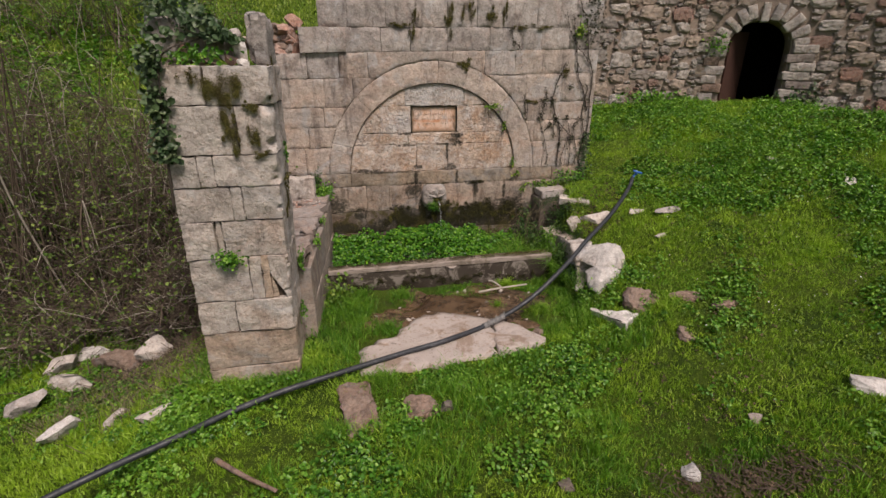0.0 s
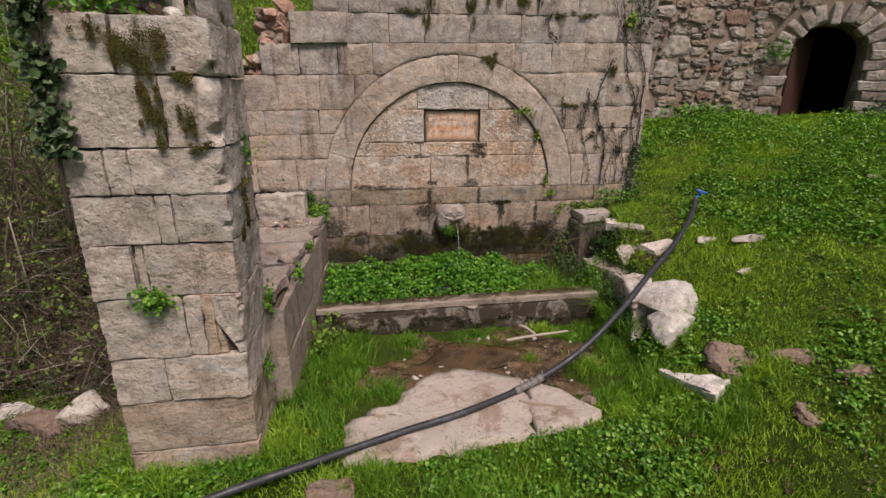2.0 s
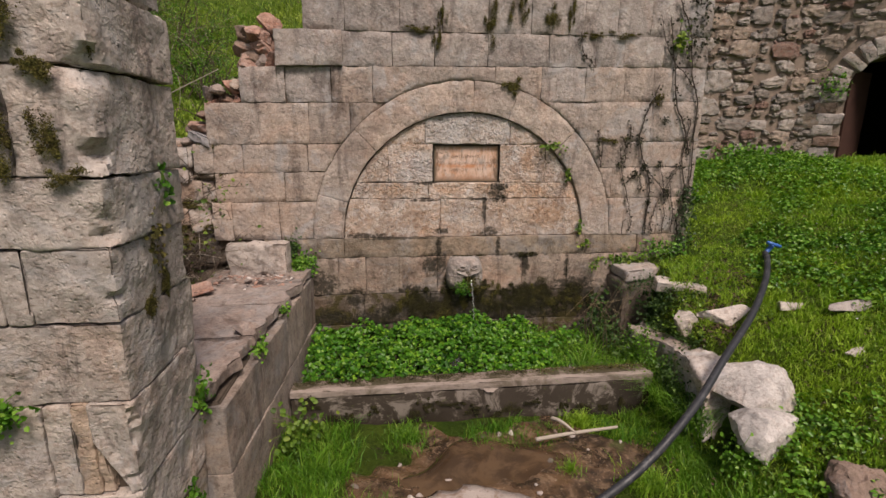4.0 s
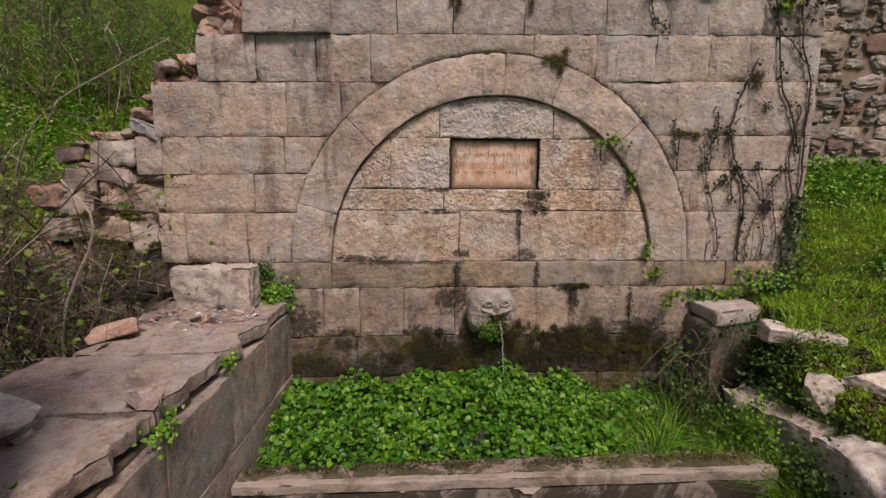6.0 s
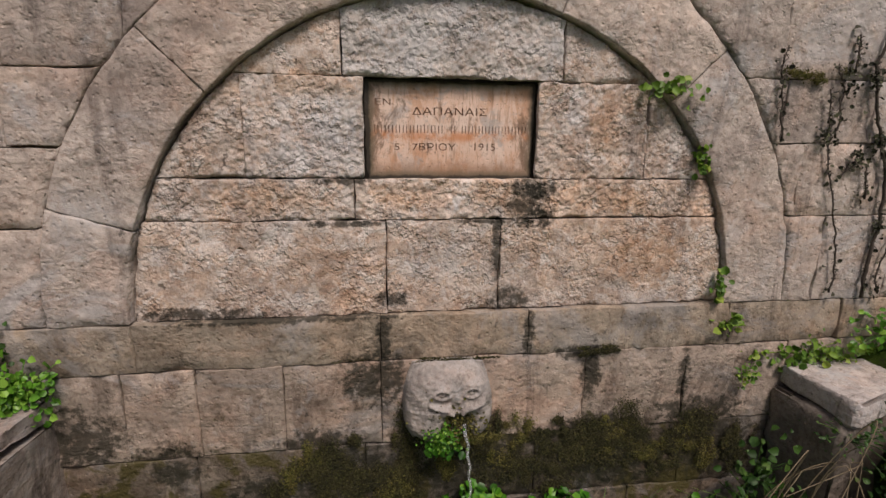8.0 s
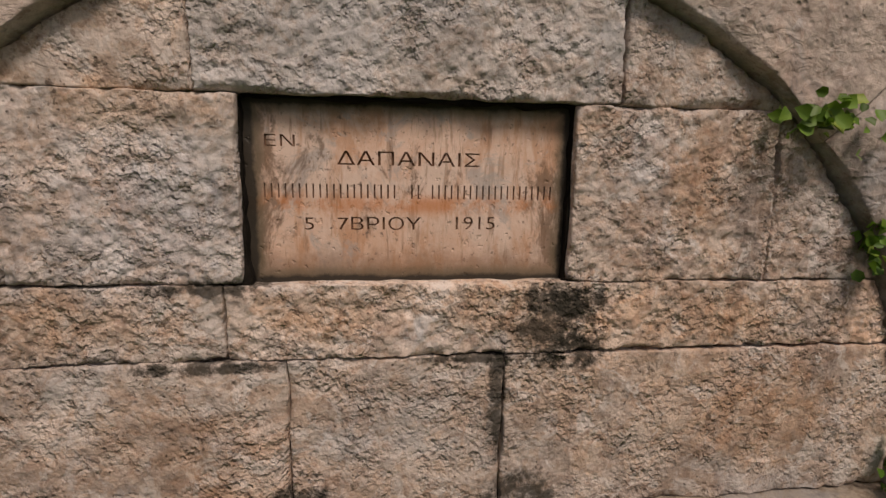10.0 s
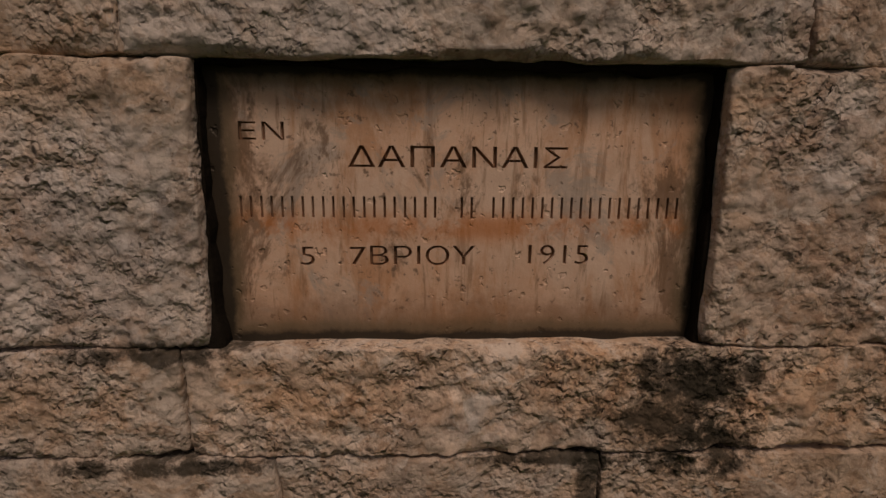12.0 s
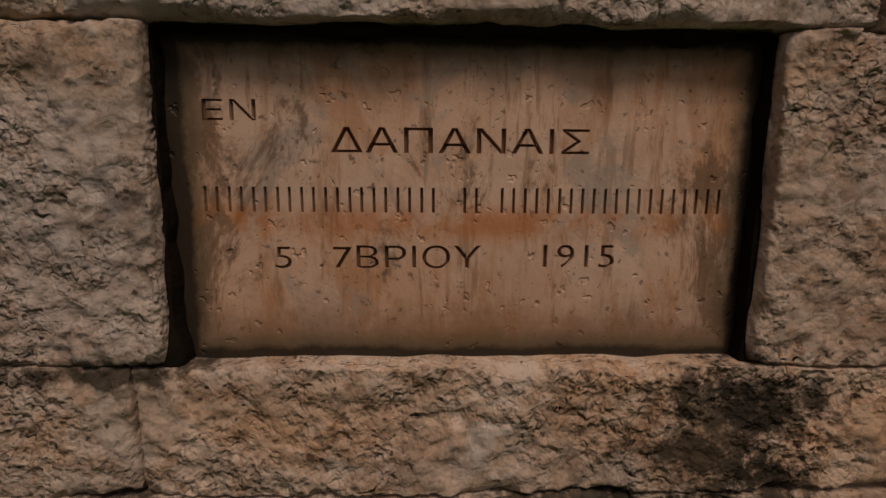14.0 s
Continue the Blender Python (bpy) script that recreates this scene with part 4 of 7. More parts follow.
# wing wall with its coping, west of the basin
wall_west = core("wall_west", [(-1.98, -1.40, -1.84, 0.0, -0.4, 0.63)], m_joint, "low side wall of the fountain basin")


def shear(p):
    return Vector((p.x - 0.064 * min(0.0, p.y) * -1.0, p.y, p.z))


for y0, y1, z1 in ((-0.42, 0.02, 0.715), (-0.83, -0.42, 0.69), (-1.345, -0.83, 0.67), (-1.86, -1.345, 0.65)):
    part("stone_block", box_stone(-1.62, -1.255, y0, y1 - 0.004, 0.28, z1 - 0.04, cell=0.05, r=0.006, rough=0.006, seed=int(y0 * -50), warp=shear), m_wing, wall_west)
for y0, y1 in ((-0.62, 0.02), (-1.2, -0.62), (-1.86, -1.2)):
    part("stone_block", box_stone(-1.62, -1.25, y0, y1 - 0.004, -0.25, 0.277, cell=0.06, r=0.006, rough=0.006, seed=int(y0 * -70), warp=shear), m_wing, wall_west)
for k_, (x0, x1, y0, y1, z1) in enumerate(((-1.95, -1.262, -0.36, 0.0, 0.75), (-1.93, -1.267, -0.82, -0.36, 0.735), (-2.02, -1.28, -1.335, -0.825, 0.727), (-1.98, -1.295, -1.88, -1.345, 0.712))):
    part("coping_slab", box_stone(x0, x1, y0 + 0.004, y1 - 0.004, z1 - 0.06, z1, cell=0.022, r=0.004, rough=0.014, seed=60 + k_, chip=0.16, warp=lambda p, e=k_: Vector((p.x - 0.064 * -min(0.0, p.y) - (0.01 + 0.05 * fbm(Vector((p.y * 6, e * 3.0, 0.0)), 4)) * (p.x > -1.45) * (e > 0), p.y, p.z + 0.02 * (p.x + 1.6) * (e % 2) + 0.012 * (p.y - y0) * (1 - e % 2)))), m_coping, wall_west)

stone_block = lay("loose_block", mesh_of("loose_block", *box_stone(-0.215, 0.215, -0.10, 0.09, 0.0, 0.235, cell=0.02, r=0.008, rough=0.020, seed=91, chip=0.24)), m_lintel, pose(-1.622, -0.125, 0.757, 0, 0, -3), "squared grey limestone block lying on the side wall", "stone")
lay("red_stone", rock((0.125, 0.07, 0.035), 301), m_red, pose(-1.94, -0.58, 0.765, 4, -8, 22), "flat reddish stone on the side wall", "stone")
for i in range(170):
    x, y = rnd.uniform(-1.92, -1.36), -0.20 - abs(rnd.gauss(0, 0.13))
    s = rnd.choice((0.006, 0.008, 0.010, 0.014, 0.022))
    lay("rubble_chip", rock((s * 1.3, s, s * 0.6), 320 + i % 6, 2), rnd.choice((m_coping, m_red, m_white, m_coping)), pose(x, y, (0.752 if y > -0.36 else 0.738) + s * 0.25, rnd.uniform(-20, 20), 0, rnd.uniform(0, 360)), "small stone chips strewn on the side wall", "stone chip", "chips on the side wall")
lay("white_boulder", rock((0.17, 0.15, 0.13), 342), m_white, pose(-1.86, -1.50, 0.80, 0, 10, 40), "white broken limestone boulder on the side wall", "stone")
lay("rubble_stone", rock((0.035, 0.03, 0.025), 345), m_coping, pose(-1.70, -1.49, 0.735, 0, 0, 10), "small pink stone on the coping", "stone")
lay("rubble_stone", rock((0.19, 0.15, 0.12), 346), m_darkrock, pose(-2.05, -1.1, 0.60, 0, 0, 60), "dark rough stone beside the side wall", "stone")

# basin kerb
basin = thing("basin_kerb", "low concrete kerb of the fountain basin, stained with moss", "basin kerb")


def kerb_warp(p):
    return Vector((p.x, p.y - 0.075 * (p.x + 1.28) / 2.3, p.z + 0.055 * (p.x + 1.28) / 2.3))


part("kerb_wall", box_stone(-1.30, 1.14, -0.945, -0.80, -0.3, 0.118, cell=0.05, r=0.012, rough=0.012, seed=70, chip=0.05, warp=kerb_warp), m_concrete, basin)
part("kerb_edge", box_stone(-1.30, 1.14, -0.949, -0.90, 0.119, 0.165, cell=0.02, r=0.005, rough=0.005, seed=71, chip=0.10, warp=kerb_warp), m_ledge, basin, "pale worn concrete edge")
part("kerb_top", box_stone(-1.30, 1.14, -0.897, -0.79, 0.12, 0.160, cell=0.02, r=0.005, rough=0.007, seed=72, chip=0.10, warp=kerb_warp), m_ledge_dirty, basin, "dirty concrete top")

# slab before the basin, cracked in two
slab = thing("paving_slab", "cracked pale pink stone slab in the grass and mud", "slab")


def slab_piece(corners, seed):
    """A flat stone with a ragged rim between its corners."""
    rim = []
    for (ax, ay), (bx, by) in zip(corners, corners[1:] + corners[:1]):
        m = max(3, int(math.hypot(bx - ax, by - ay) / 0.045))
        for i in range(m):
            x, y = ax + (bx - ax) * i / m, ay + (by - ay) * i / m
            w = 0.05 * fbm(Vector((x * 7, y * 7, seed)), 4)
            rim.append((x + w, y - w))
    cx, cy = sum(p[0] for p in rim) / len(rim), sum(p[1] for p in rim) / len(rim)
    n, rings, verts, faces = len(rim), 9, [], []
    for j in range(rings + 2):
        f = min(1.0, j / rings)
        for x, y in rim:
            x, y = cx + (x - cx) * f, cy + (y - cy) * f + 0.03
            z = -0.004 + 0.016 * fbm(Vector((x * 3, y * 3, seed)), 4) + 0.006 * fbm(Vector((x * 14, y * 14, seed)), 3) - 0.010 * (j == rings)
            verts.append((x, y, z if j <= rings else -0.14))
    for j in range(rings + 1):
        for i in range(n):
            faces.append((j * n + i, (j + 1) * n + i, (j + 1) * n + (i + 1) % n, j * n + (i + 1) % n)[::-1])
    return verts, faces


part("slab_piece", slab_piece([(-1.05, -2.22), (-0.72, -2.06), (-0.62, -1.92), (-0.45, -1.78), (-0.2, -1.72), (0.18, -1.88), (0.17, -2.12), (0.09, -2.46), (-0.5, -2.56), (-1.0, -2.58)][::-1], 1), m_slab, slab)
part("slab_piece", slab_piece([(0.19, -1.89), (0.40, -2.06), (0.56, -2.30), (0.48, -2.40), (0.10, -2.47), (0.18, -2.12)][::-1], 5), m_slab, slab)

# pipe across the grass, up to the bank
PIPE = ((-3.6, -3.9, -0.12), (-2.75, -3.35, -0.02), (-2.2, -3.02, 0.0), (-1.9, -2.82, 0.0), (-1.57, -2.68, 0.02), (-1.18, -2.55, 0.03), (-0.685, -2.36, 0.02), (-0.28, -2.23, 0.022), (0.165, -2.03, 0.03), (0.56, -1.91, 0.17), (0.95, -1.72, 0.37), (1.3, -1.47, 0.54), (1.68, -1.18, 0.68), (2.02, -0.86, 0.80), (2.26, -0.58, 0.87), (2.37, -0.42, 0.90))
pipe = thing("water_pipe", "long black plastic water pipe lying across the grass", "pipe")
part("pipe_body", tube(spline(PIPE, 10), 0.0215, 12), m_pipe, pipe)
pp = spline(PIPE, 10)


def sleeve(i0, i1, radius, name, mat_, label):
    part(name, tube(pp[i0:i1], radius, 12), mat_, pipe, label)


sleeve(79, 83, 0.0245, "coupler", m_coupler, "grey pipe coupling")
for i0 in (78, 80, 82):
    sleeve(i0, i0 + 2, 0.0275, "clamp", m_coupler, "steel clamp")
    q = pp[i0 + 1]
    part("clamp_bolt", tube((q + Vector((0.0, -0.012, 0.022)), q + Vector((0.004, 0.012, 0.042))), 0.006, 6), m_coupler, pipe, "clamp bolt")
sleeve(144, 147, 0.026, "end_sleeve", m_pipe, "black end fitting")
valve = part("valve", tube(spline(((2.37, -0.42, 0.90), (2.40, -0.42, 0.93), (2.41, -0.44, 0.97))), 0.018, 10), m_blue, pipe, "blue plastic valve")
part("valve_handle", tube(((2.36, -0.44, 0.99), (2.41, -0.44, 0.975), (2.47, -0.45, 0.955)), 0.014, 8), m_blue, valve, "blue plastic handle")

# spout: one plain carved mask
verts, faces = [], []
N, M = 81, 75
for j in range(M):
    for i in range(N):
        u, v = (i / (N - 1)) * 2 - 1, (j / (M - 1)) * 2 - 1
        wide = 0.153 * (1 - 0.22 * max(0.0, v) ** 1.7 - 0.38 * max(0.0, -v - 0.25) ** 2)
        d = max(abs(u) ** 3.4 + abs(v) ** 4.5 * 0.9, 0)
        h = 0.085 * max(0.0, 1 - d) ** 0.40 + 0.012 * (v < 0) * (1 - abs(u))
        z = 0.687 + 0.137 * v - 0.004 * abs(u) ** 3
        bump, fx, fz = 0.0, -0.020 + wide * u, z - 0.744
        for s in (-0.05, 0.05):
            e = math.hypot((fx - s) / 0.026, fz / (0.017 if fz > 0 else 0.014))
            bump += 0.008 * math.exp(-((e - 1.0) / 0.22) ** 2) - 0.006 * math.exp(-(e / 0.75) ** 6) + 0.008 * math.exp(-(e / 0.42) ** 2)
            bump += 0.006 * math.exp(-((fx - s * 1.1) / 0.042) ** 2 - ((fz - 0.026 + 4 * (fx - s) ** 2) / 0.011) ** 2)
            bump -= 0.005 * math.exp(-((fx - s * 1.1) / 0.034) ** 2 - ((fz + 0.026) / 0.008) ** 2)
        bump += 0.013 * math.exp(-(fx / (0.011 + 0.12 * max(0.0, -fz))) ** 2 - ((fz + 0.016) / 0.020) ** 2)
        curl = 0.690 + 2.6 * fx * fx - 0.012 * math.exp(-(fx / 0.02) ** 2)
        bump += 0.019 * math.exp(-((z - curl) / (0.0085 - 0.03 * max(0.0, abs(fx) - 0.05))) ** 2) * (0.012 < abs(fx) < 0.094)
        bump -= 0.034 * math.exp(-((fx - 0.006) / 0.056) ** 4 - ((z - 0.625) / 0.046) ** 4)
        bump += 0.006 * fbm(Vector((u * 3, v * 3, 2)), 4) + 0.003 * fbm(Vector((u * 14, v * 14, 5)), 3)
        verts.append((-0.015 + wide * u, -0.02 - h - bump * (1 - d > 0.02), z))
for j in range(M - 1):
    for i in range(N - 1):
        a = j * N + i
        faces.append((a, a + 1, a + N + 1, a + N))
rim = [j * N for j in range(M)], [j * N + N - 1 for j in range(M)], list(range(N)), [(M - 1) * N + i for i in range(N)]
back = {}
for idx in rim:
    for a in idx:
        if a not in back:
            back[a] = len(verts)
            verts.append((verts[a][0], 0.03, verts[a][2]))
for idx, flip in zip(rim, (0, 1, 1, 0)):
    for a, b in zip(idx, idx[1:]):
        q = (a, b, back[b], back[a])
        faces.append(q if not flip else q[::-1])
spout = tagged(part("spout_mask", (verts, faces), m_mask), "carved grey limestone spout mask set in the wall", "spout")
bm = bmesh.new()
bm.from_mesh(spout.data)
bmesh.ops.recalc_face_normals(bm, faces=bm.faces)
bm.to_mesh(spout.data)
bm.free()
jet = [(0.026 + 0.028 * t - 0.006 * t * t, -0.11 - 0.06 * t, 0.638 - 0.05 * t - 0.29 * t * t) for t in np.linspace(0, 1.05, 24)]
v, f = tube(jet, 0.006, 10, 0.7)
v = [p + Vector((0.003 * math.sin(p.z * 90), 0.003 * math.sin(p.z * 70 + 1), 0)) for p in v]
water = tagged(part("water_jet", (v, f), m_water), "thin clear jet of water from the spout", "water")
tagged(part("water", sheet(np.arange(-1.28, 1.16, 0.06), np.arange(-0.84, 0.04, 0.06), lambda x, y: 0.07 + 0 * x + 0.002 * np.sin(20 * x + 9 * y)), m_water), "shallow clear water in the basin", "water", kind="structure")
bed = tagged(part("basin_bed", sheet(np.arange(-1.4, 1.3, 0.06), np.arange(-0.88, 0.06, 0.06), lambda x, y: 0.035 + 0.01 * np.sin(9 * x) * np.sin(11 * y)), m_mud), "muddy bed of the fountain basin", "basin bed", kind="structure")

# plaque with its inscription
PLY = 0.062
plaque = thing("plaque", "inscribed orange marble plaque set deep in the wall", "plaque")
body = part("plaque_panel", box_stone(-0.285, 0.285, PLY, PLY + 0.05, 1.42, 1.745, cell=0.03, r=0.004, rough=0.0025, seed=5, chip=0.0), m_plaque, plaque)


def lettering(text, x0, x1, z0, z1):
    """A line of capitals that fills x0..x1 and z0..z1, as a solid to cut into the plaque."""
    cu = bpy.data.curves.new("inscription", "FONT")
    cu.body, cu.extrude, cu.resolution_u = text, 0.5, 3
    ob = new("inscription", cu)
    me = bpy.data.meshes.new_from_object(ob.evaluated_get(bpy.context.evaluated_depsgraph_get()))
    bpy.data.objects.remove(ob)
    bm = bmesh.new()
    bm.from_mesh(me)
    bmesh.ops.remove_doubles(bm, verts=bm.verts, dist=1e-4)
    lo = Vector([min(v.co[i] for v in bm.verts) for i in range(3)])
    hi = Vector([max(v.co[i] for v in bm.verts) for i in range(3)])
    for v in bm.verts:
        f = [(v.co[i] - lo[i]) / (hi[i] - lo[i]) for i in range(3)]
        v.co = (x0 + (x1 - x0) * f[0], PLY + 0.005 - 0.009 * f[2], z0 + (z1 - z0) * f[1])
    bmesh.ops.recalc_face_normals(bm, faces=bm.faces)
    bm.to_mesh(me)
    bm.free()
    return me


def letter_parts(me, name):
    """Each connected piece of the mesh becomes a part of the plaque."""
    bm = bmesh.new()
    bm.from_mesh(me)
    bmesh.ops.remove_doubles(bm, verts=bm.verts, dist=1e-6)
    todo = set(bm.verts)
    while todo:
        group, stack = set(), [todo.pop()]
        while stack:
            v = stack.pop()
            group.add(v)
            for e in v.link_edges:
                w = e.other_vert(v)
                if w in todo:
                    todo.discard(w)
                    stack.append(w)
        order = {v: i for i, v in enumerate(group)}
        faces = [tuple(order[v] for v in f.verts) for f in bm.faces if f.verts[0] in group]
        part(name, ([v.co.copy() for v in group], faces, False), m_letter, plaque)
    bm.free()


LINES = [lettering("\u0395\u039d", -0.244, -0.195, 1.657, 1.676), lettering("\u0394\u0391\u03a0\u0391\u039d\u0391\u0399\u03a3", -0.128, 0.1135, 1.629, 1.652),
    lettering("5   7\u0392\u03a1\u0399\u039f\u03a5", -0.184, 0.013, 1.519, 1.542), lettering("1915", 0.074, 0.144, 1.520, 1.543)]
bars = []
for x0, x1, n in ((-0.252, -0.027, 10), (-0.009, 0.014, 1), (0.027, 0.247, 10)):
    for i in range(n):
        for side in (-0.0055, 0.0055):
            c = x0 + (x1 - x0) * (i + 0.5) / n + side
            bars.append(box_stone(c - 0.0014, c + 0.0014, PLY - 0.004, PLY + 0.005, 1.573, 1.597, cell=0.2, r=0.0005, rough=0.0, chip=0.0))
LINES.append(mesh_of("bars", *join(bars), False))
for me in LINES:
    cutter = new("cutter", me)
    mod = body.modifiers.new("cut", "BOOLEAN")
    mod.object, mod.operation, mod.solver, mod.use_self = cutter, "DIFFERENCE", "EXACT", True
    done = bpy.data.meshes.new_from_object(body.evaluated_get(bpy.context.evaluated_depsgraph_get()))
    body.modifiers.clear()
    body.data = done
    bpy.data.objects.remove(cutter)
    low = me.copy()
    low.materials.clear()
    for v in low.vertices:
        v.co.y = PLY + 0.0042 if v.co.y < PLY else PLY + 0.006
    letter_parts(low, "letter" if me is not LINES[-1] else "bar")
# black strips lining the recess: dirt, plus its shade put into the colour
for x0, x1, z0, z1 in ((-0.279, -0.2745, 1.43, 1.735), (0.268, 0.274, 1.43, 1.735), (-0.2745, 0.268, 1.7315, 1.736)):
    part("recess_edge", box_stone(x0, x1, 0.044, PLY + 0.004, z0, z1, cell=0.012, r=0.001, rough=0.010, seed=3, chip=0.0), m_black, plaque, "black edge strip of the recess, dirt and painted shade")
body.data.polygons.foreach_set("use_smooth", [False] * len(body.data.polygons))

# stones at the east side of the basin
def skewed(p):
    return Vector((p.x, p.y * (1.0 - 0.60 * max(0.0, p.x - 1.30) / 0.54), p.z))


corner_block = thing("corner_block", "two stacked grey limestone blocks beside the basin", "stone block")
part("upper_block", box_stone(1.275, 1.84, -0.31, 0.0, 0.655, 0.738, cell=0.05, r=0.015, rough=0.014, seed=31, chip=0.1, warp=skewed), m_grey, corner_block, "grey flat top stone")
# the lower block's dark material carries the shade of the leaves over it
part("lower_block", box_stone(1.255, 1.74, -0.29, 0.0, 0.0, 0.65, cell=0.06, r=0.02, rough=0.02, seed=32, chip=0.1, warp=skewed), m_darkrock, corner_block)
lay("flat_stone", mesh_of("flat_stone", *box_stone(-0.17, 0.17, -0.10, 0.10, -0.06, 0.03, cell=0.04, r=0.012, rough=0.02, seed=33, chip=0.12)), m_lintel, pose(1.56, -0.57, 0.70, 0, 2, -24), "flat pale stone on the bank", "stone")


for x0, x1, y0, y1, z1, e_ in ((1.255, 1.40, -1.01, -0.46, 0.362, 34), (1.245, 1.48, -1.41, -1.025, 0.375, 35)):
    lay("kerb_stone", mesh_of("kerb_stone", *box_stone(x0, x1, y0, y1, -0.05, z1, cell=0.025, r=0.010, rough=0.034, seed=e_, chip=0.2, warp=lambda p: Vector((p.x + 0.03 * math.sin(p.y * 5) + 0.10 * (0.36 - p.z), p.y, p.z + 0.03 * math.sin(p.y * 7 + e_) + 0.10 * max(0.0, p.x - x0))))), m_lintel, pose(0, 0, 0), "rough pale limestone kerb stone beside the basin", "stone")
ROCKS = (  # x, y, z, sizes, turn, seed, material, label
    (1.52, -1.5, 0.44, 0.23, 0.19, 0.17, 20, 401, m_white, "large white broken limestone boulder on the bank"),
    (1.29, -1.83, 0.24, 0.22, 0.15, 0.11, -10, 402, m_white, "white broken limestone under the pipe"),
    (1.18, -2.27, 0.10, 0.20, 0.085, 0.05, -58, 403, m_white, "white wedge of broken limestone in the grass"),
    (1.50, -2.22, 0.22, 0.14, 0.115, 0.09, 15, 404, m_brown, "rough brown boulder in the grass"),
    (1.31, -0.42, 0.38, 0.08, 0.06, 0.05, 0, 405, m_lintel, "small grey stone beside the basin"),
    (1.44, -0.84, 0.60, 0.12, 0.09, 0.10, 30, 406, m_lintel, "grey pointed stone on the bank"),
    (1.47, -0.44, 0.60, 0.10, 0.07, 0.09, 15, 445, m_darkrock, "dark rough stone beside the corner block"),
    (1.68, -0.97, 0.60, 0.18, 0.11, 0.07, 5, 407, m_lintel, "flat grey stone on the bank"),
    (2.1, -1.03, 0.72, 0.20, 0.06, 0.035, 3, 408, m_lintel, "flat pale stone on the bank"),
    (2.37, -1.2, 0.80, 0.15, 0.05, 0.03, -6, 409, m_grey, "flat grey stone in the grass"),
    (2.07, -1.54, 0.62, 0.10, 0.04, 0.025, 8, 410, m_lintel, "flat pale stone in the grass"),
    (1.83, -2.34, 0.36, 0.13, 0.06, 0.04, -12, 411, m_brown, "flat brown stone in the grass"),
    (2.11, -2.51, 0.44, 0.11, 0.05, 0.035, 10, 412, m_brown, "flat brown stone in the grass"),
    (1.58, -2.73, 0.17, 0.07, 0.05, 0.04, 60, 413, m_brown, "small brown stone in the grass"),
    (0.55, -2.15, -0.01, 0.05, 0.04, 0.035, 0, 414, m_brown, "small dark stone on the mud"),
    (-1.03, -2.9, -0.06, 0.115, 0.26, 0.04, 8, 415, m_brown, "flat reddish brown stone in the grass"),
    (-0.65, -2.96, -0.04, 0.11, 0.075, 0.06, -15, 416, m_brown, "rounded brown stone in the grass"),
    (-0.45, -3.0, -0.05, 0.09, 0.06, 0.05, 30, 417, m_darkrock, "dark brown stone in the grass"),
    (0.87, -3.82, 0.10, 0.06, 0.055, 0.05, 40, 418, m_white, "small pale wedge stone in the grass"),
    (2.36, -3.6, 0.42, 0.20, 0.11, 0.06, -25, 419, m_white, "white flat stone in the grass"),
    (0.12, -3.76, -0.04, 0.05, 0.05, 0.03, 0, 420, m_darkrock, "small grey stone in the grass"),
    (1.45, -3.62, 0.20, 0.05, 0.04, 0.03, 0, 421, m_coping, "small pinkish stone in the grass"),
    (4.18, -1.56, 1.24, 0.10, 0.07, 0.035, 10, 422, m_white, "white stone lying on the grass bank"),
    (3.9, -0.8, 1.15, 0.09, 0.06, 0.03, 10, 423, m_lintel, "flat pale stone on the grass bank"),
    (-3.98, -0.85, -0.42, 0.17, 0.11, 0.15, 10, 431, m_lintel, "pale upright stone among the weeds"),
    (-3.55, -1.20, -0.45, 0.17, 0.12, 0.08, -8, 432, m_white, "white broken stone among the weeds"),
    (-3.72, -1.42, -0.46, 0.16, 0.12, 0.10, 25, 433, m_lintel, "pale stone among the weeds"),
    (-3.54, -1.68, -0.47, 0.19, 0.13, 0.10, -20, 434, m_lintel, "pale stone among the weeds"),
    (-3.71, -1.95, -0.46, 0.16, 0.11, 0.11, 15, 435, m_grey, "grey stone among the weeds"),
    (-3.28, -2.30, -0.46, 0.20, 0.07, 0.10, 50, 436, m_white, "tilted white slab of limestone in the grass"),
    (-2.88, -2.25, -0.38, 0.13, 0.05, 0.07, 55, 437, m_lintel, "pale limestone fragment in the dry grass"),
    (-2.48, -2.5, -0.27, 0.24, 0.07, 0.07, 32, 438, m_lintel, "long pale limestone fragment beside the pillar"),
    (-2.85, -1.45, -0.40, 0.22, 0.1, 0.14, 35, 439, m_lintel, "pale tilted limestone slab beside the bushes"),
    (-3.20, -1.42, -0.45, 0.20, 0.12, 0.09, 15, 440, m_brown, "brown stone among twigs"),
    (-3.15, -0.9, -0.42, 0.13, 0.10, 0.07, 60, 441, m_grey, "grey stone among twigs"),
    (-3.45, -0.75, -0.42, 0.15, 0.11, 0.08, 0, 442, m_lintel, "pale stone among twigs"),
    (-2.75, -0.9, -0.36, 0.12, 0.10, 0.08, 0, 443, m_grey, "grey stone among twigs"),
    (-4.2, -0.2, -0.42, 0.20, 0.12, 0.10, 10, 444, m_grey, "grey stone under the bushes"),
)
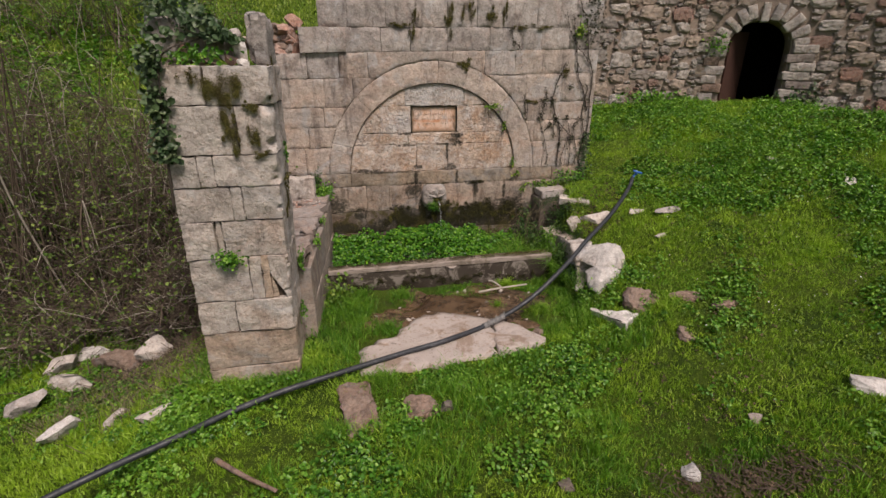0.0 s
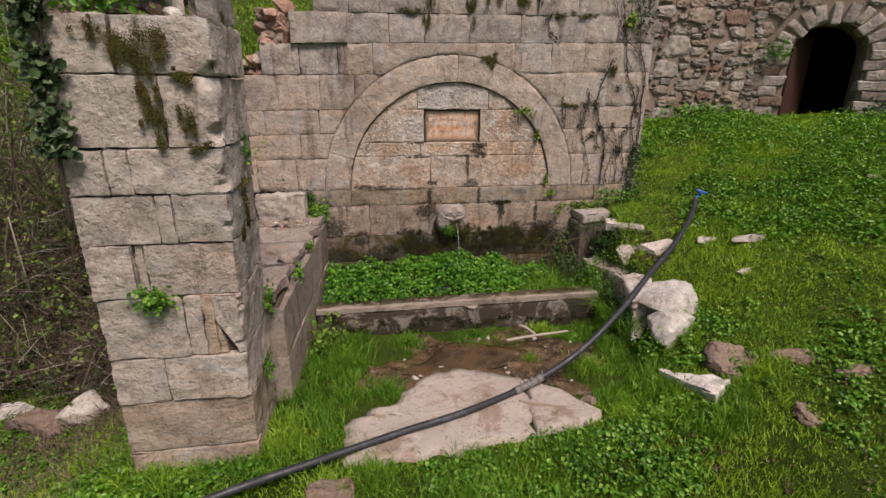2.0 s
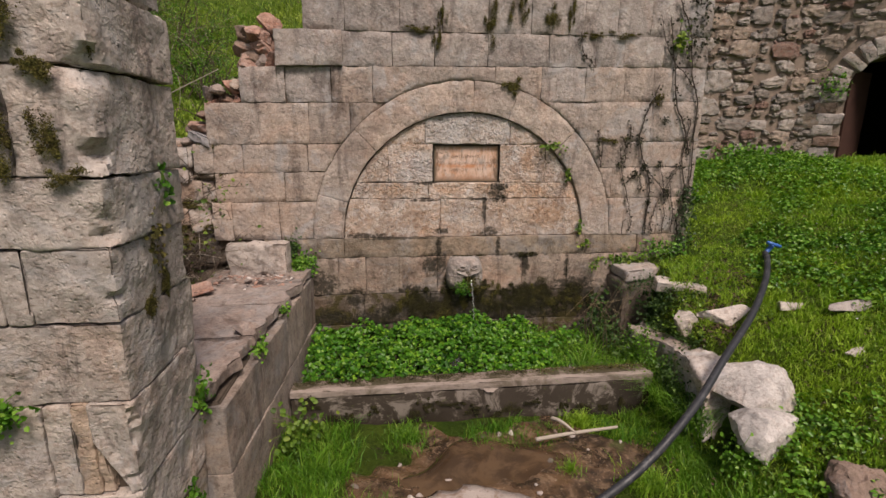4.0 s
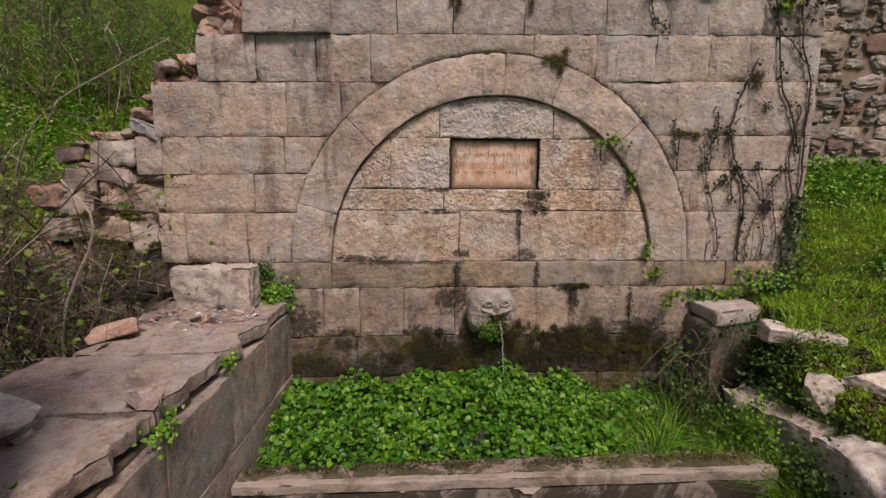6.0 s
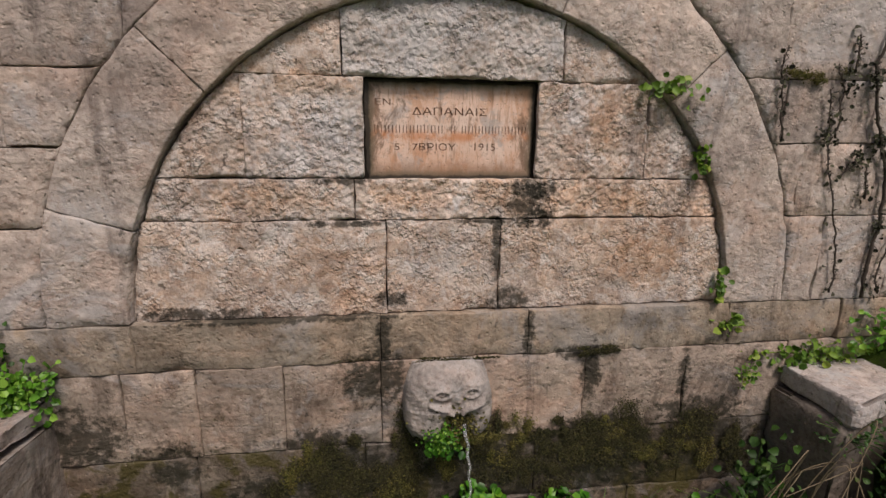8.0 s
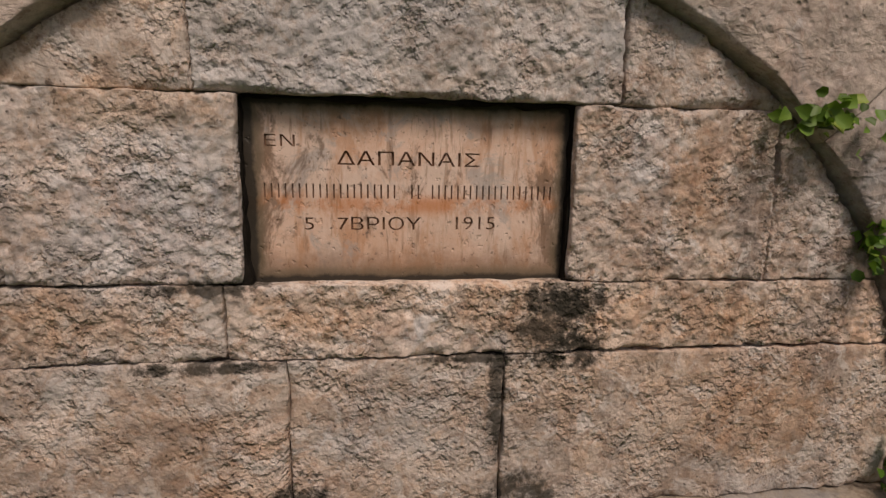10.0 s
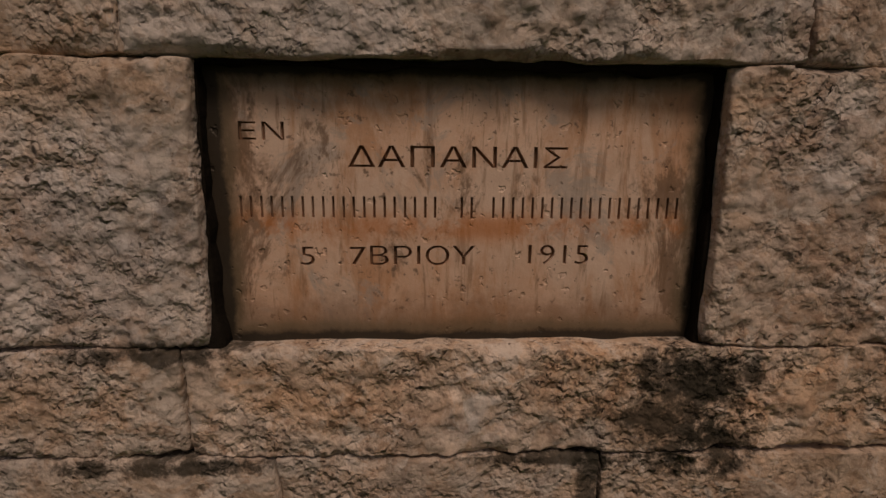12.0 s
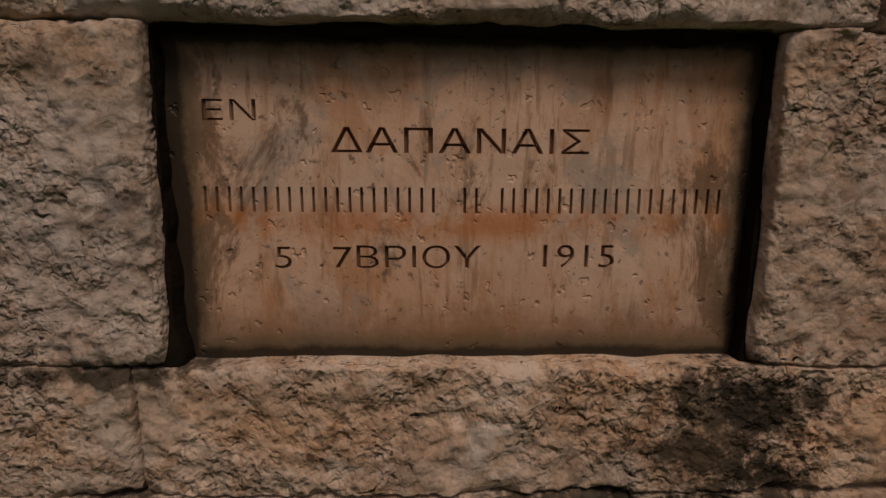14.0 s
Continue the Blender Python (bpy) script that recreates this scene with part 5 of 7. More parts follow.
for x, y, z, sx, sy, sz, rz, seed, mat_, lab in ROCKS:
    if seed in (403, 415):
        flat = seed == 415
        slab_me = mesh_of("slab", *box_stone(-sx, sx, -sy, sy, -sz, sz, cell=0.02, r=0.008, rough=0.034 if flat else 0.02, seed=seed, chip=0.16, warp=lambda p: Vector((p.x * (1.0 if flat else 1.0), p.y * (1.0 if flat else 0.10 + 1.15 * (p.x / sx + 1) / 2), p.z * (1.0 if flat else 0.5 + 0.6 * (p.x / sx + 1) / 2)))))
        lay("boulder", slab_me, mat_, pose(x, y, z_at(x, y) + sz * 0.3, 6, -5, rz), lab, "stone")
        continue
    z = z_at(x, y) + sz * (0.0 if seed == 445 else 0.42 if seed > 430 else 0.45 if seed in (401, 402) else -0.2 if seed in (411, 412) else 0.05 if mat_ is m_brown else 0.0 if seed in (406, 407, 405) else 0.30)
    lay("boulder" if sx > 0.15 else "rubble_stone", rock((sx, sy, sz), seed, 4, 3 if mat_ is m_brown else 14, 0.20 if mat_ is m_brown else 0.06), mat_, pose(x, y, z, 6, -5, rz), lab, "stone")

for i in range(40):
    x, y = rnd.uniform(-0.95, 1.0), rnd.uniform(-2.0, -1.05)
    sz = rnd.choice((0.010, 0.014, 0.02))
    lay("pebble", rock((sz * 1.3, sz, sz * 0.7), 360 + i % 8, 2), rnd.choice((m_brown, m_slab, m_darkrock, m_lintel)), pose(x, y, float(mud_z(x, y)) + sz * 0.2, 0, 0, rnd.uniform(0, 360)), "small pebble lying in the wet mud", "pebble", "pebbles on the mud")
# broken twigs on the mud
twig = thing("dead_branch", "pale dead branch lying on the wet mud", "branch")
part("stem", tube(spline(((0.22, -1.36, 0.0), (0.45, -1.35, 0.02), (0.75, -1.33, 0.03))), 0.013, 7, 0.7), m_pale, twig)
part("fork", tube(spline(((0.36, -1.24, 0.06), (0.40, -1.30, 0.07), (0.48, -1.36, 0.02))), 0.014, 7, 0.5), m_pale, twig)
twig2 = thing("dead_branch", "brown dead branch lying in short grass", "branch")
part("stem", tube(spline(((-1.9, -3.22, -0.02), (-1.7, -3.4, 0.0), (-1.5, -3.56, 0.02))), 0.018, 7, 0.6), m_brown, twig2)


for j in range(15):
    ob = thing("dry_stem", "thin dry stem over the basin's east end", "stem", group="dry stems beside the basin")
    x0, y0 = 1.05 + rnd.uniform(-0.12, 0.2), -0.25 + rnd.uniform(-0.3, 0.1)
    pts = [(x0, y0, 0.1), (x0 + rnd.uniform(-0.12, 0.05), y0 - 0.04, 0.42), (x0 + rnd.uniform(-0.2, 0.2), y0 - 0.1, rnd.uniform(0.5, 0.75)), (x0 + rnd.uniform(-0.3, 0.3), y0 - 0.2, rnd.uniform(0.3, 0.7))]
    part("stem", tube(spline(pts, 7), 0.0022, 5, 0.5), m_dry, ob)

# ---- plants ----
def blocked(x, y):
    """Where nothing grows: the stonework, the slab, the mud and the basin."""
    b = (x > -2.16) & (x < -1.44) & (y > -2.42) & (y < 0.1)
    b |= (x > -1.45) & (x < 1.3) & (y > -1.0)
    b |= (x > 1.2) & (x < 1.84) & (y > -0.34 + 0.45 * (x - 1.24)) & (y < 0.05)
    b |= (x > 1.2) & (x < 1.42 + 0.03 * np.sin(20 * y)) & (y > -1.06) & (y < -0.3)
    b |= (x > -2.9) & (x < 2.0) & (y > -0.1) & (y < 0.65)
    wob = 0.05 * np.sin(9 * x + 3 * y) + 0.05 * np.sin(13 * y - 4 * x)
    b |= np.hypot((x + 0.40) / 0.60, (y + 2.18) / 0.38) < 1.0 + wob
    b |= np.hypot((x - 0.27) / 0.27, (y + 2.22) / 0.24) < 1.0 + wob
    b |= (np.hypot((x + 0.0) / 1.0, (y + 1.62) / 0.56) < 0.92 + 2.4 * wob) & ~((np.hypot((x - 0.12) / 0.34, (y + 1.22) / 0.17) < 1.0))
    b |= (y > 2.75 - 0.104 * (x - 1.2)) & (x > 1.2) & (x < 5.1)
    b |= (y > 2.35 - 0.718 * (x - 5.05)) & (x >= 5.05)
    return b


def patchy(x, y, s, seed=0.0):
    return np.sin(s * x + seed) * np.sin(s * 1.13 * y + 2 * seed) + 0.6 * np.sin(2.3 * s * x - 1.7 * s * y + seed) + 0.4 * np.sin(4.1 * s * y + 3.3 * s * x + 3 * seed)


def scatter(n, x0, x1, y0, y1):
    x, y = rng.uniform(x0, x1, n), rng.uniform(y0, y1, n)
    ok = ~blocked(x, y)
    return x[ok], y[ok]


def rooted(x, y, dz=-0.005):
    return np.stack([x, y, ground_z(x, y) + dz], 1)


def bare(x, y):
    """True on the patch of bare soil and litter in the grass south-east of the slab."""
    d = np.hypot((x - 1.12 - 0.5 * (y + 4.0)) / 0.50, (y + 3.98 + 0.22 * (x - 1.1)) / 0.13)
    return d + 0.35 * patchy(x, y, 7.3, 0.6) + rng.uniform(-0.2, 0.2, np.shape(x)) < 0.85


def sward(name, label, x0, x1, y0, y1, n, tall, wide, lean, mat_, thin=None):
    x, y = scatter(n // 9, x0, x1, y0, y1)
    spread, big = wide * 3.2, np.repeat(rng.uniform(0.6, 1.35, len(x)), 9)
    x, y = np.repeat(x, 9) + rng.normal(size=9 * len(x)) * spread, np.repeat(y, 9) + rng.normal(size=9 * len(x)) * spread
    p = patchy(x, y, 1.9, 0.4) + 0.5 * patchy(x, y, 6.1, 1.7)
    ok = (p > -1.9 + rng.uniform(-0.5, 0.9, len(x))) & ~blocked(x, y)
    if thin is not None:
        ok &= thin(x, y)
    x, y, p, big = x[ok], y[ok], p[ok], big[ok]
    h = tall * big * rng.uniform(0.4, 1.2, len(x)) * (0.85 + 0.3 * np.clip(p, -1, 1.5))
    ob = part(name, blades(name, rooted(x, y), h, wide * rng.uniform(0.6, 1.3, len(x)), rng.uniform(0.1, lean, len(x)), rng), mat_)
    return tagged(ob, label, "grass", kind="stuff")


sward("grass", "short bright green grass before the slab", -4.6, 3.6, -4.7, -2.2, 170000, 0.046, 0.0052, 1.1, m_grass, lambda x, y: ~bare(x, y))
sward("grass", "yellow-green moss and short grass in patches", -3.2, 4.2, -4.6, -1.2, 60000, 0.026, 0.006, 1.4, m_moss_green, lambda x, y: (patchy(x, y, 1.4, 2.9) + 0.8 * ((x > 0.3) & (y < -3.1)) > 0.1) & ~bare(x, y))
sward("grass", "short green grass on the bank", 0.7, 5.2, -2.4, 0.6, 120000, 0.042, 0.007, 1.1, m_grass)
sward("grass", "green grass below the rubble wall", 1.9, 8.2, 0.3, 2.7, 45000, 0.06, 0.010, 1.0, m_grass)
sward("grass", "grass on the west slope", -6.5, -2.1, -3.2, 0.2, 45000, 0.06, 0.008, 1.0, m_grass)
sward("grass", "green grass on the hillside", -13, -1.2, 0.5, 9.5, 80000, 0.11, 0.024, 1.0, m_hill)
sward("long_grass", "lush long grass beside the pillar and slab", -1.45, -0.85, -2.55, -1.0, 5600, 0.105, 0.0055, 1.1, m_tuft)
sward("long_grass", "lush grass tuft before the basin kerb", -0.22, 0.46, -1.40, -1.05, 2600, 0.12, 0.005, 0.8, m_tuft, lambda x, y: np.hypot((x - 0.12) / 0.34, (y + 1.22) / 0.17) < 1)
sward("long_grass", "lush grass between slab and kerb stone", 0.62, 1.2, -2.3, -1.0, 4600, 0.10, 0.0055, 0.9, m_tuft)
for x, y, r_, n in ((-0.75, -1.85, 0.16, 900), (-0.55, -1.12, 0.2, 900), (0.75, -1.75, 0.16, 800), (0.60, -1.12, 0.12, 600), (-1.0, -1.45, 0.16, 900), (0.35, -1.6, 0.07, 200), (0.72, -2.35, 0.14, 800), (-0.85, -2.62, 0.2, 900), (-0.3, -2.6, 0.2, 900), (0.3, -2.52, 0.16, 700), (1.10, -1.45, 0.14, 900), (1.14, -1.18, 0.12, 800), (1.08, -1.7, 0.16, 900), (1.2, -1.62, 0.1, 500), (1.12, -0.98, 0.1, 500)):
    a, q = rng.uniform(0, 2 * np.pi, n), np.abs(rng.normal(size=n)) * 0.5 * r_
    gx, gy = x + q * np.cos(a), y + q * np.sin(a)
    ob = part("long_grass", blades("tuft", rooted(gx, gy), rng.uniform(0.03, 0.11, n), rng.uniform(0.003, 0.006, n), rng.uniform(0.2, 1.1, n), rng), m_tuft if n % 200 else m_grass)
    tagged(ob, "tuft of green grass at the rim of the mud", "grass", kind="stuff")
sward("long_grass", "tufts of longer grass before the slab", -2.2, 1.4, -3.9, -2.5, 26000, 0.10, 0.006, 1.0, m_tuft, lambda x, y: patchy(x, y, 2.6, 2.2) > 0.15)


def herbs(name, label, x0, x1, y0, y1, n, size, mat_, test, rise=0.03, tuft=16):
    """Low plants: rosettes of leaves, each a small dome."""
    cx, cy = scatter(n // tuft, x0, x1, y0, y1)
    ok = test(cx + rng.normal(size=len(cx)) * 0.08, cy + rng.normal(size=len(cx)) * 0.08)
    cx, cy = np.repeat(cx[ok], tuft), np.repeat(cy[ok], tuft)
    big = np.repeat(rng.uniform(0.5, 1.4, ok.sum()), tuft)
    off = rng.normal(size=(len(cx), 2)) * (size * 1.5 * big * min(1.0, tuft / 8))[:, None]
    x, y = cx + off[:, 0], cy + off[:, 1]
    ok = ~blocked(x, y)
    x, y, off, big = x[ok], y[ok], off[ok], big[ok]
    far = np.hypot(off[:, 0], off[:, 1]) / (size * 1.5 * big)
    p = rooted(x, y, 0.0)
    p[:, 2] += rise * big * np.clip(1.0 - 0.35 * far, 0.1, 1.0) * rng.uniform(0.45, 1.05, len(x))
    nrm = rng.normal(size=(len(x), 3)) * 0.3 + np.stack([off[:, 0] / size * 0.35, off[:, 1] / size * 0.35, np.ones(len(x))], 1)
    ob = part(name, leaves(name, p, nrm, size * rng.uniform(0.5, 1.25, len(x)), rng), mat_)
    return tagged(ob, label, "weeds", kind="stuff")


herbs("weeds", "leafy clover and weeds in short grass", -2.6, 2.2, -4.4, -2.3, 60000, 0.023, m_weed, lambda x, y: (patchy(x, y, 2.2, 0.9) - 1.1 * np.clip((x - 0.2) / 0.5, 0, 1) * np.clip((-y - 3.0) / 0.4, 0, 1) + 0.35 * patchy(x, y, 6.7, 0.3) > 0.30) & ~bare(x, y), 0.085)
herbs("weeds", "leafy weeds on the bank", 1.2, 4.4, -3.2, 0.8, 80000, 0.024, m_weed, lambda x, y: (patchy(x, y, 2.0, 1.6) + 0.3 * patchy(x, y, 6.3, 0.2) + 0.4 * (x - 2.9) > 0.45) & ((x > 2.0) | (y < -1.4)), 0.10)
herbs("fallen_leaves", "brown dry litter between the bank's stones", 1.38, 2.1, -1.15, -0.3, 3000, 0.018, m_litter, lambda x, y: patchy(x, y, 5.0, 0.5) > -0.3, 0.015, 3)
sward("grass", "thin dry grass between the bank's stones", 1.36, 2.1, -1.3, -0.25, 2200, 0.09, 0.005, 1.3, m_grass)
herbs("clover", "yellow-green clover leaves in the bank's grass", 1.0, 4.6, -3.6, 0.6, 26000, 0.016, m_fresh, lambda x, y: patchy(x, y, 3.1, 0.3) > 0.35, 0.045)
herbs("weeds", "dense leafy weeds below the rubble wall", 2.4, 8.0, -1.6, 2.6, 62000, 0.028, m_weed, lambda x, y: patchy(x, y, 1.6, 2.6) + 0.4 * patchy(x, y, 4.7, 1.1) + 0.25 * (x - 3.5) > 0.1, 0.12)
herbs("weeds", "green weeds on the west slope", -6.2, -2.2, -2.6, 0.6, 34000, 0.028, m_weed, lambda x, y: (patchy(x, y, 1.7, 0.2) - 0.6 * (x + 3.6) > -0.2) & ~((x > -4.1) & (y < -0.9)), 0.13)
herbs("weeds", "leafy undergrowth on the hillside", -12, -2.5, 0.6, 6.5, 26000, 0.06, m_weed, lambda x, y: patchy(x, y, 0.9, 1.2) > 0.0, 0.16)
herbs("fallen_leaves", "brown fallen leaves and dry litter", -3.9, -2.1, -2.5, 0.5, 6000, 0.026, m_litter, lambda x, y: patchy(x, y, 1.5, 0.8) + 0.4 * (x + 2.9) - 0.5 * (y < -1.8) > 0.1, 0.04, 3)
herbs("fallen_leaves", "dry brown leaf litter on a bare patch in the grass", 0.4, 1.9, -4.4, -3.6, 7000, 0.015, m_litter, bare, 0.02, 4)
herbs("fallen_leaves", "brown litter scattered in the grass of the bank", 0.9, 4.0, -3.6, 0.2, 5000, 0.014, m_litter, lambda x, y: patchy(x, y, 2.7, 1.1) > 0.1, 0.05, 3)
herbs("daisy_flowers", "tiny white flowers in the grass of the bank", 1.4, 6.0, -3.0, 1.8, 420, 0.011, m_petal, lambda x, y: patchy(x, y, 1.6, 2.0) > 0.0, 0.09, 1)
sward("dry_grass", "dry straw beside the pillar", -3.6, -2.2, -2.4, -1.4, 1500, 0.18, 0.0035, 1.9, m_dry)
sward("grass", "grass growing round the fallen stones", -4.4, -2.2, -2.8, -0.9, 16000, 0.055, 0.006, 1.2, m_grass)

herbs("weeds", "low green weeds between the fallen stones", -4.2, -2.2, -2.6, -0.7, 16000, 0.022, m_weed, lambda x, y: patchy(x, y, 3.3, 0.7) > 0.05, 0.07)
for x, y, n in ((-2.0, -2.47, 500), (-1.75, -2.48, 420), (-1.52, -2.46, 420), (-1.40, -2.3, 500), (-1.39, -2.1, 400), (-2.2, -2.3, 420), (-2.2, -2.05, 420), (-1.1, -2.66, 400), (-0.85, -3.12, 400), (-0.5, -2.78, 360), (-1.2, -3.1, 360), (1.32, -2.45, 360), (1.62, -2.38, 300), (1.0, -2.05, 360), (1.05, -2.42, 300), (1.75, -1.62, 300)):
    gx, gy = x + rng.normal(size=n) * 0.08, y + rng.normal(size=n) * 0.05
    tagged(part("long_grass", blades("tuft", rooted(gx, gy), rng.uniform(0.03, 0.12, n), rng.uniform(0.003, 0.006, n), rng.uniform(0.3, 1.3, n), rng), m_tuft if n % 100 else m_grass), "tuft of green grass at the foot of a stone", "grass", kind="stuff")

# watercress in the basin: stems and round leaves, heaped
n = 11000
x, y = rng.uniform(-1.25, 1.0, n), rng.uniform(-0.84, -0.02, n)
dome = 0.20 + 0.10 * np.exp(-((x - 0.0) / 0.55) ** 2 - ((y + 0.35) / 0.35) ** 2) + 0.05 * patchy(x, y, 6.0, 0.3) + 0.05 * smooth(-0.7, -0.2, y) - 0.10 * smooth(0.35, 0.8, x) - 0.06 * smooth(-0.65, -0.84, y)
ok = rng.uniform(0, 1, n) > 0.75 * smooth(0.3, 0.7, x)
x, y, dome = x[ok], y[ok], dome[ok]
c = np.stack([x, y, 0.06 + (dome - 0.06) * rng.uniform(0.35, 1.05, len(x)) ** 0.5], 1)
cress = thing("watercress", "dense bright green watercress filling the basin", "plant")
nrm = rng.normal(size=(len(x), 3)) * 0.5 + np.array([0, -0.35, 1.0])
part("leaf_mass", leaves("cress_leaves", c, nrm, 0.029 * rng.uniform(0.45, 1.4, len(x)), rng, 1.02, 0.14), m_cress, cress, kind="stuff")
pick = rng.choice(len(x), 900, replace=False)
part("stem_mass", blades("cress_stems", np.stack([x[pick], y[pick], np.full(900, 0.05)], 1), np.maximum(c[pick, 2] - 0.05, 0.03), np.full(900, 0.005), rng.uniform(0.05, 0.3, 900), rng), m_cress, cress, kind="stuff")
x, y = rng.uniform(0.35, 1.22, 2600), rng.uniform(-0.84, -0.02, 2600)
ob = part("long_grass", blades("basin_grass", np.stack([x, y, np.full(2600, 0.05)], 1), rng.uniform(0.06, 0.30, 2600) * (0.6 + 0.4 * np.clip(patchy(x, y, 9.0, 0.2), -0.8, 1.2)), np.full(2600, 0.007), rng.uniform(0.4, 1.5, 2600), rng), m_tuft)
tagged(ob, "long green grass at the east end of the basin", "grass", kind="stuff")


def clump(name, label, centre, spread, n, size, mat_, out=(0, -1, 0.4), stems=True):
    """A small plant: leaves round a centre, with stems down to its root."""
    ob = thing(name, label, "plant")
    c = np.asarray(centre) + rng.normal(size=(n, 3)) * np.asarray(spread)
    nrm = rng.normal(size=(n, 3)) * 0.5 + np.asarray(out, float)
    part("leaf_mass", leaves("leaves", c, nrm, size * rng.uniform(0.5, 1.3, n), rng, 1.1), mat_, ob, kind="stuff")
    if stems:
        root = Vector(centre) - Vector(out).normalized() * 0.03
        part("stem_mass", join([tube((root, (root + Vector(q)) / 2 + Vector((0, 0, 0.01)), Vector(q)), 0.0014, 4) for q in c[: max(4, n // 6)]]), mat_, ob, kind="stuff")
    return ob


clump("wall_plant", "green leafy plant growing from the pillar joint", (-1.85, -2.415, 0.945), (0.042, 0.018, 0.03), 260, 0.019, m_weed)
clump("wall_plant", "green leafy plant at the pillar's side", (-1.435, -1.93, 0.72), (0.012, 0.035, 0.045), 90, 0.020, m_weed, (1, -0.3, 0.4))
clump("wall_plant", "green leafy plant at the pillar's side", (-1.435, -2.10, 0.36), (0.012, 0.03, 0.035), 80, 0.018, m_weed, (1, -0.3, 0.4))
clump("wall_plant", "small green plant on the pillar's side", (-1.45, -2.02, 1.60), (0.01, 0.03, 0.035), 40, 0.022, m_weed, (1, -0.3, 0.4))
clump("wall_plant", "small grassy plant on the pillar's side", (-1.45, -2.12, 1.40), (0.012, 0.035, 0.05), 70, 0.018, m_moss, (1, -0.3, 0.4))
clump("cress_tuft", "green sprig below the spout", (-0.035, -0.09, 0.545), (0.028, 0.015, 0.02), 46, 0.026, m_cress)
clump("wall_plant", "green leafy weeds beside the loose block", (-1.325, -0.04, 0.79), (0.05, 0.022, 0.045), 320, 0.022, m_weed)
clump("wall_plant", "green weeds above the loose block", (-1.39, -0.02, 0.92), (0.03, 0.012, 0.055), 150, 0.016, m_shade)
clump("wall_plant", "bright sprig on the arch", (0.69, -0.02, 1.72), (0.05, 0.012, 0.02), 40, 0.026, m_fresh)
clump("wall_plant", "bright sprig on the arch", (0.84, 0.0, 1.50), (0.012, 0.012, 0.035), 26, 0.024, m_fresh)
clump("wall_plant", "bright sprig on the arch ledge", (0.97, -0.01, 1.05), (0.015, 0.012, 0.035), 26, 0.026, m_fresh)
clump("wall_plant", "bright sprig below the arch ledge", (1.02, -0.03, 0.92), (0.03, 0.015, 0.02), 26, 0.026, m_fresh)
clump("wall_plant", "yellow-green weeds beside the basin", (1.10, -0.05, 0.72), (0.025, 0.012, 0.03), 44, 0.017, m_fresh)
clump("wall_plant", "yellow-green weeds behind the corner block", (1.42, -0.02, 0.77), (0.13, 0.02, 0.03), 170, 0.024, m_fresh)
clump("wall_plant", "green weeds at the foot of the wall", (1.75, -0.05, 0.86), (0.12, 0.04, 0.05), 260, 0.022, m_weed)
clump("wall_plant", "broad-leaved green weeds beside the basin", (1.12, -0.16, 0.36), (0.06, 0.05, 0.09), 110, 0.030, m_shade)
clump("wall_plant", "dark green weeds at the east end of the basin", (1.13, -0.42, 0.20), (0.07, 0.17, 0.08), 520, 0.021, m_shade)
clump("wall_plant", "green weeds on the bank between stones", (1.42, -0.90, 0.50), (0.10, 0.12, 0.03), 120, 0.016, m_fresh, (0, -0.2, 1))
for x, y, z, n in ((1.30, -0.30, 0.62, 120), (1.48, -0.36, 0.66, 160), (1.40, -0.62, 0.56, 200), (1.55, -0.75, 0.60, 180), (1.32, -0.70, 0.42, 120), (1.42, -1.02, 0.44, 160), (1.62, -0.86, 0.58, 120), (1.85, -1.0, 0.62, 140), (1.22, -1.30, 0.16, 160), (1.16, -0.95, 0.20, 140), (1.75, -0.62, 0.72, 160), (1.45, -0.66, 0.66, 160), (1.62, -0.70, 0.66, 200), (1.50, -0.47, 0.70, 120)):
    clump("wall_plant", "green and yellow weeds growing between the stones", (x, y, z), (0.06, 0.06, 0.03), int(n * 1.1), 0.012, m_fresh if n % 40 else m_shade, (0, -0.4, 1))
for j, (x, y, z, sx, sy, sz, n_) in enumerate(((1.64, -0.37, 0.50, 0.12, 0.035, 0.09, 620), (1.88, -0.38, 0.60, 0.12, 0.06, 0.08, 520), (1.50, -0.50, 0.42, 0.09, 0.06, 0.07, 420), (1.74, -0.80, 0.52, 0.15, 0.07, 0.05, 460), (1.50, -0.78, 0.40, 0.06, 0.08, 0.05, 260), (1.92, -0.62, 0.64, 0.14, 0.09, 0.05, 420))):
    clump("wall_plant", "low green weeds between the bank's stones", (x, y, z), (sx, sy, sz), n_, 0.019, m_weed if j % 2 else m_shade, (-0.3, -0.6, 0.7))
clump("wall_plant", "green weeds over the kerb stone", (1.16, -1.85, 0.14), (0.04, 0.06, 0.05), 160, 0.019, m_weed)
clump("wall_plant", "small green weeds on the coping", (-1.345, -1.34, 0.665), (0.018, 0.05, 0.025), 80, 0.018, m_weed, (0.5, -0.5, 0.7))
clump("wall_plant", "small green weeds on the coping", (-1.315, -0.82, 0.69), (0.015, 0.03, 0.02), 60, 0.017, m_weed, (0.5, -0.5, 0.7))
clump("wall_plant", "green ferns on the rubble wall", (5.24, 2.14, 2.50), (0.10, 0.06, 0.07), 150, 0.035, m_weed)
clump("wall_plant", "green weeds beside the arched opening", (6.35, 1.30, 1.62), (0.18, 0.10, 0.10), 220, 0.06, m_ivy)
clump("wall_plant", "green weeds at the foot of the rubble wall", (4.3, 2.35, 1.62), (0.35, 0.06, 0.06), 220, 0.05, m_weed)
clump("wall_plant", "bright green sprig on the wall top", (1.70, -0.03, 2.55), (0.04, 0.02, 0.05), 60, 0.03, m_fresh)
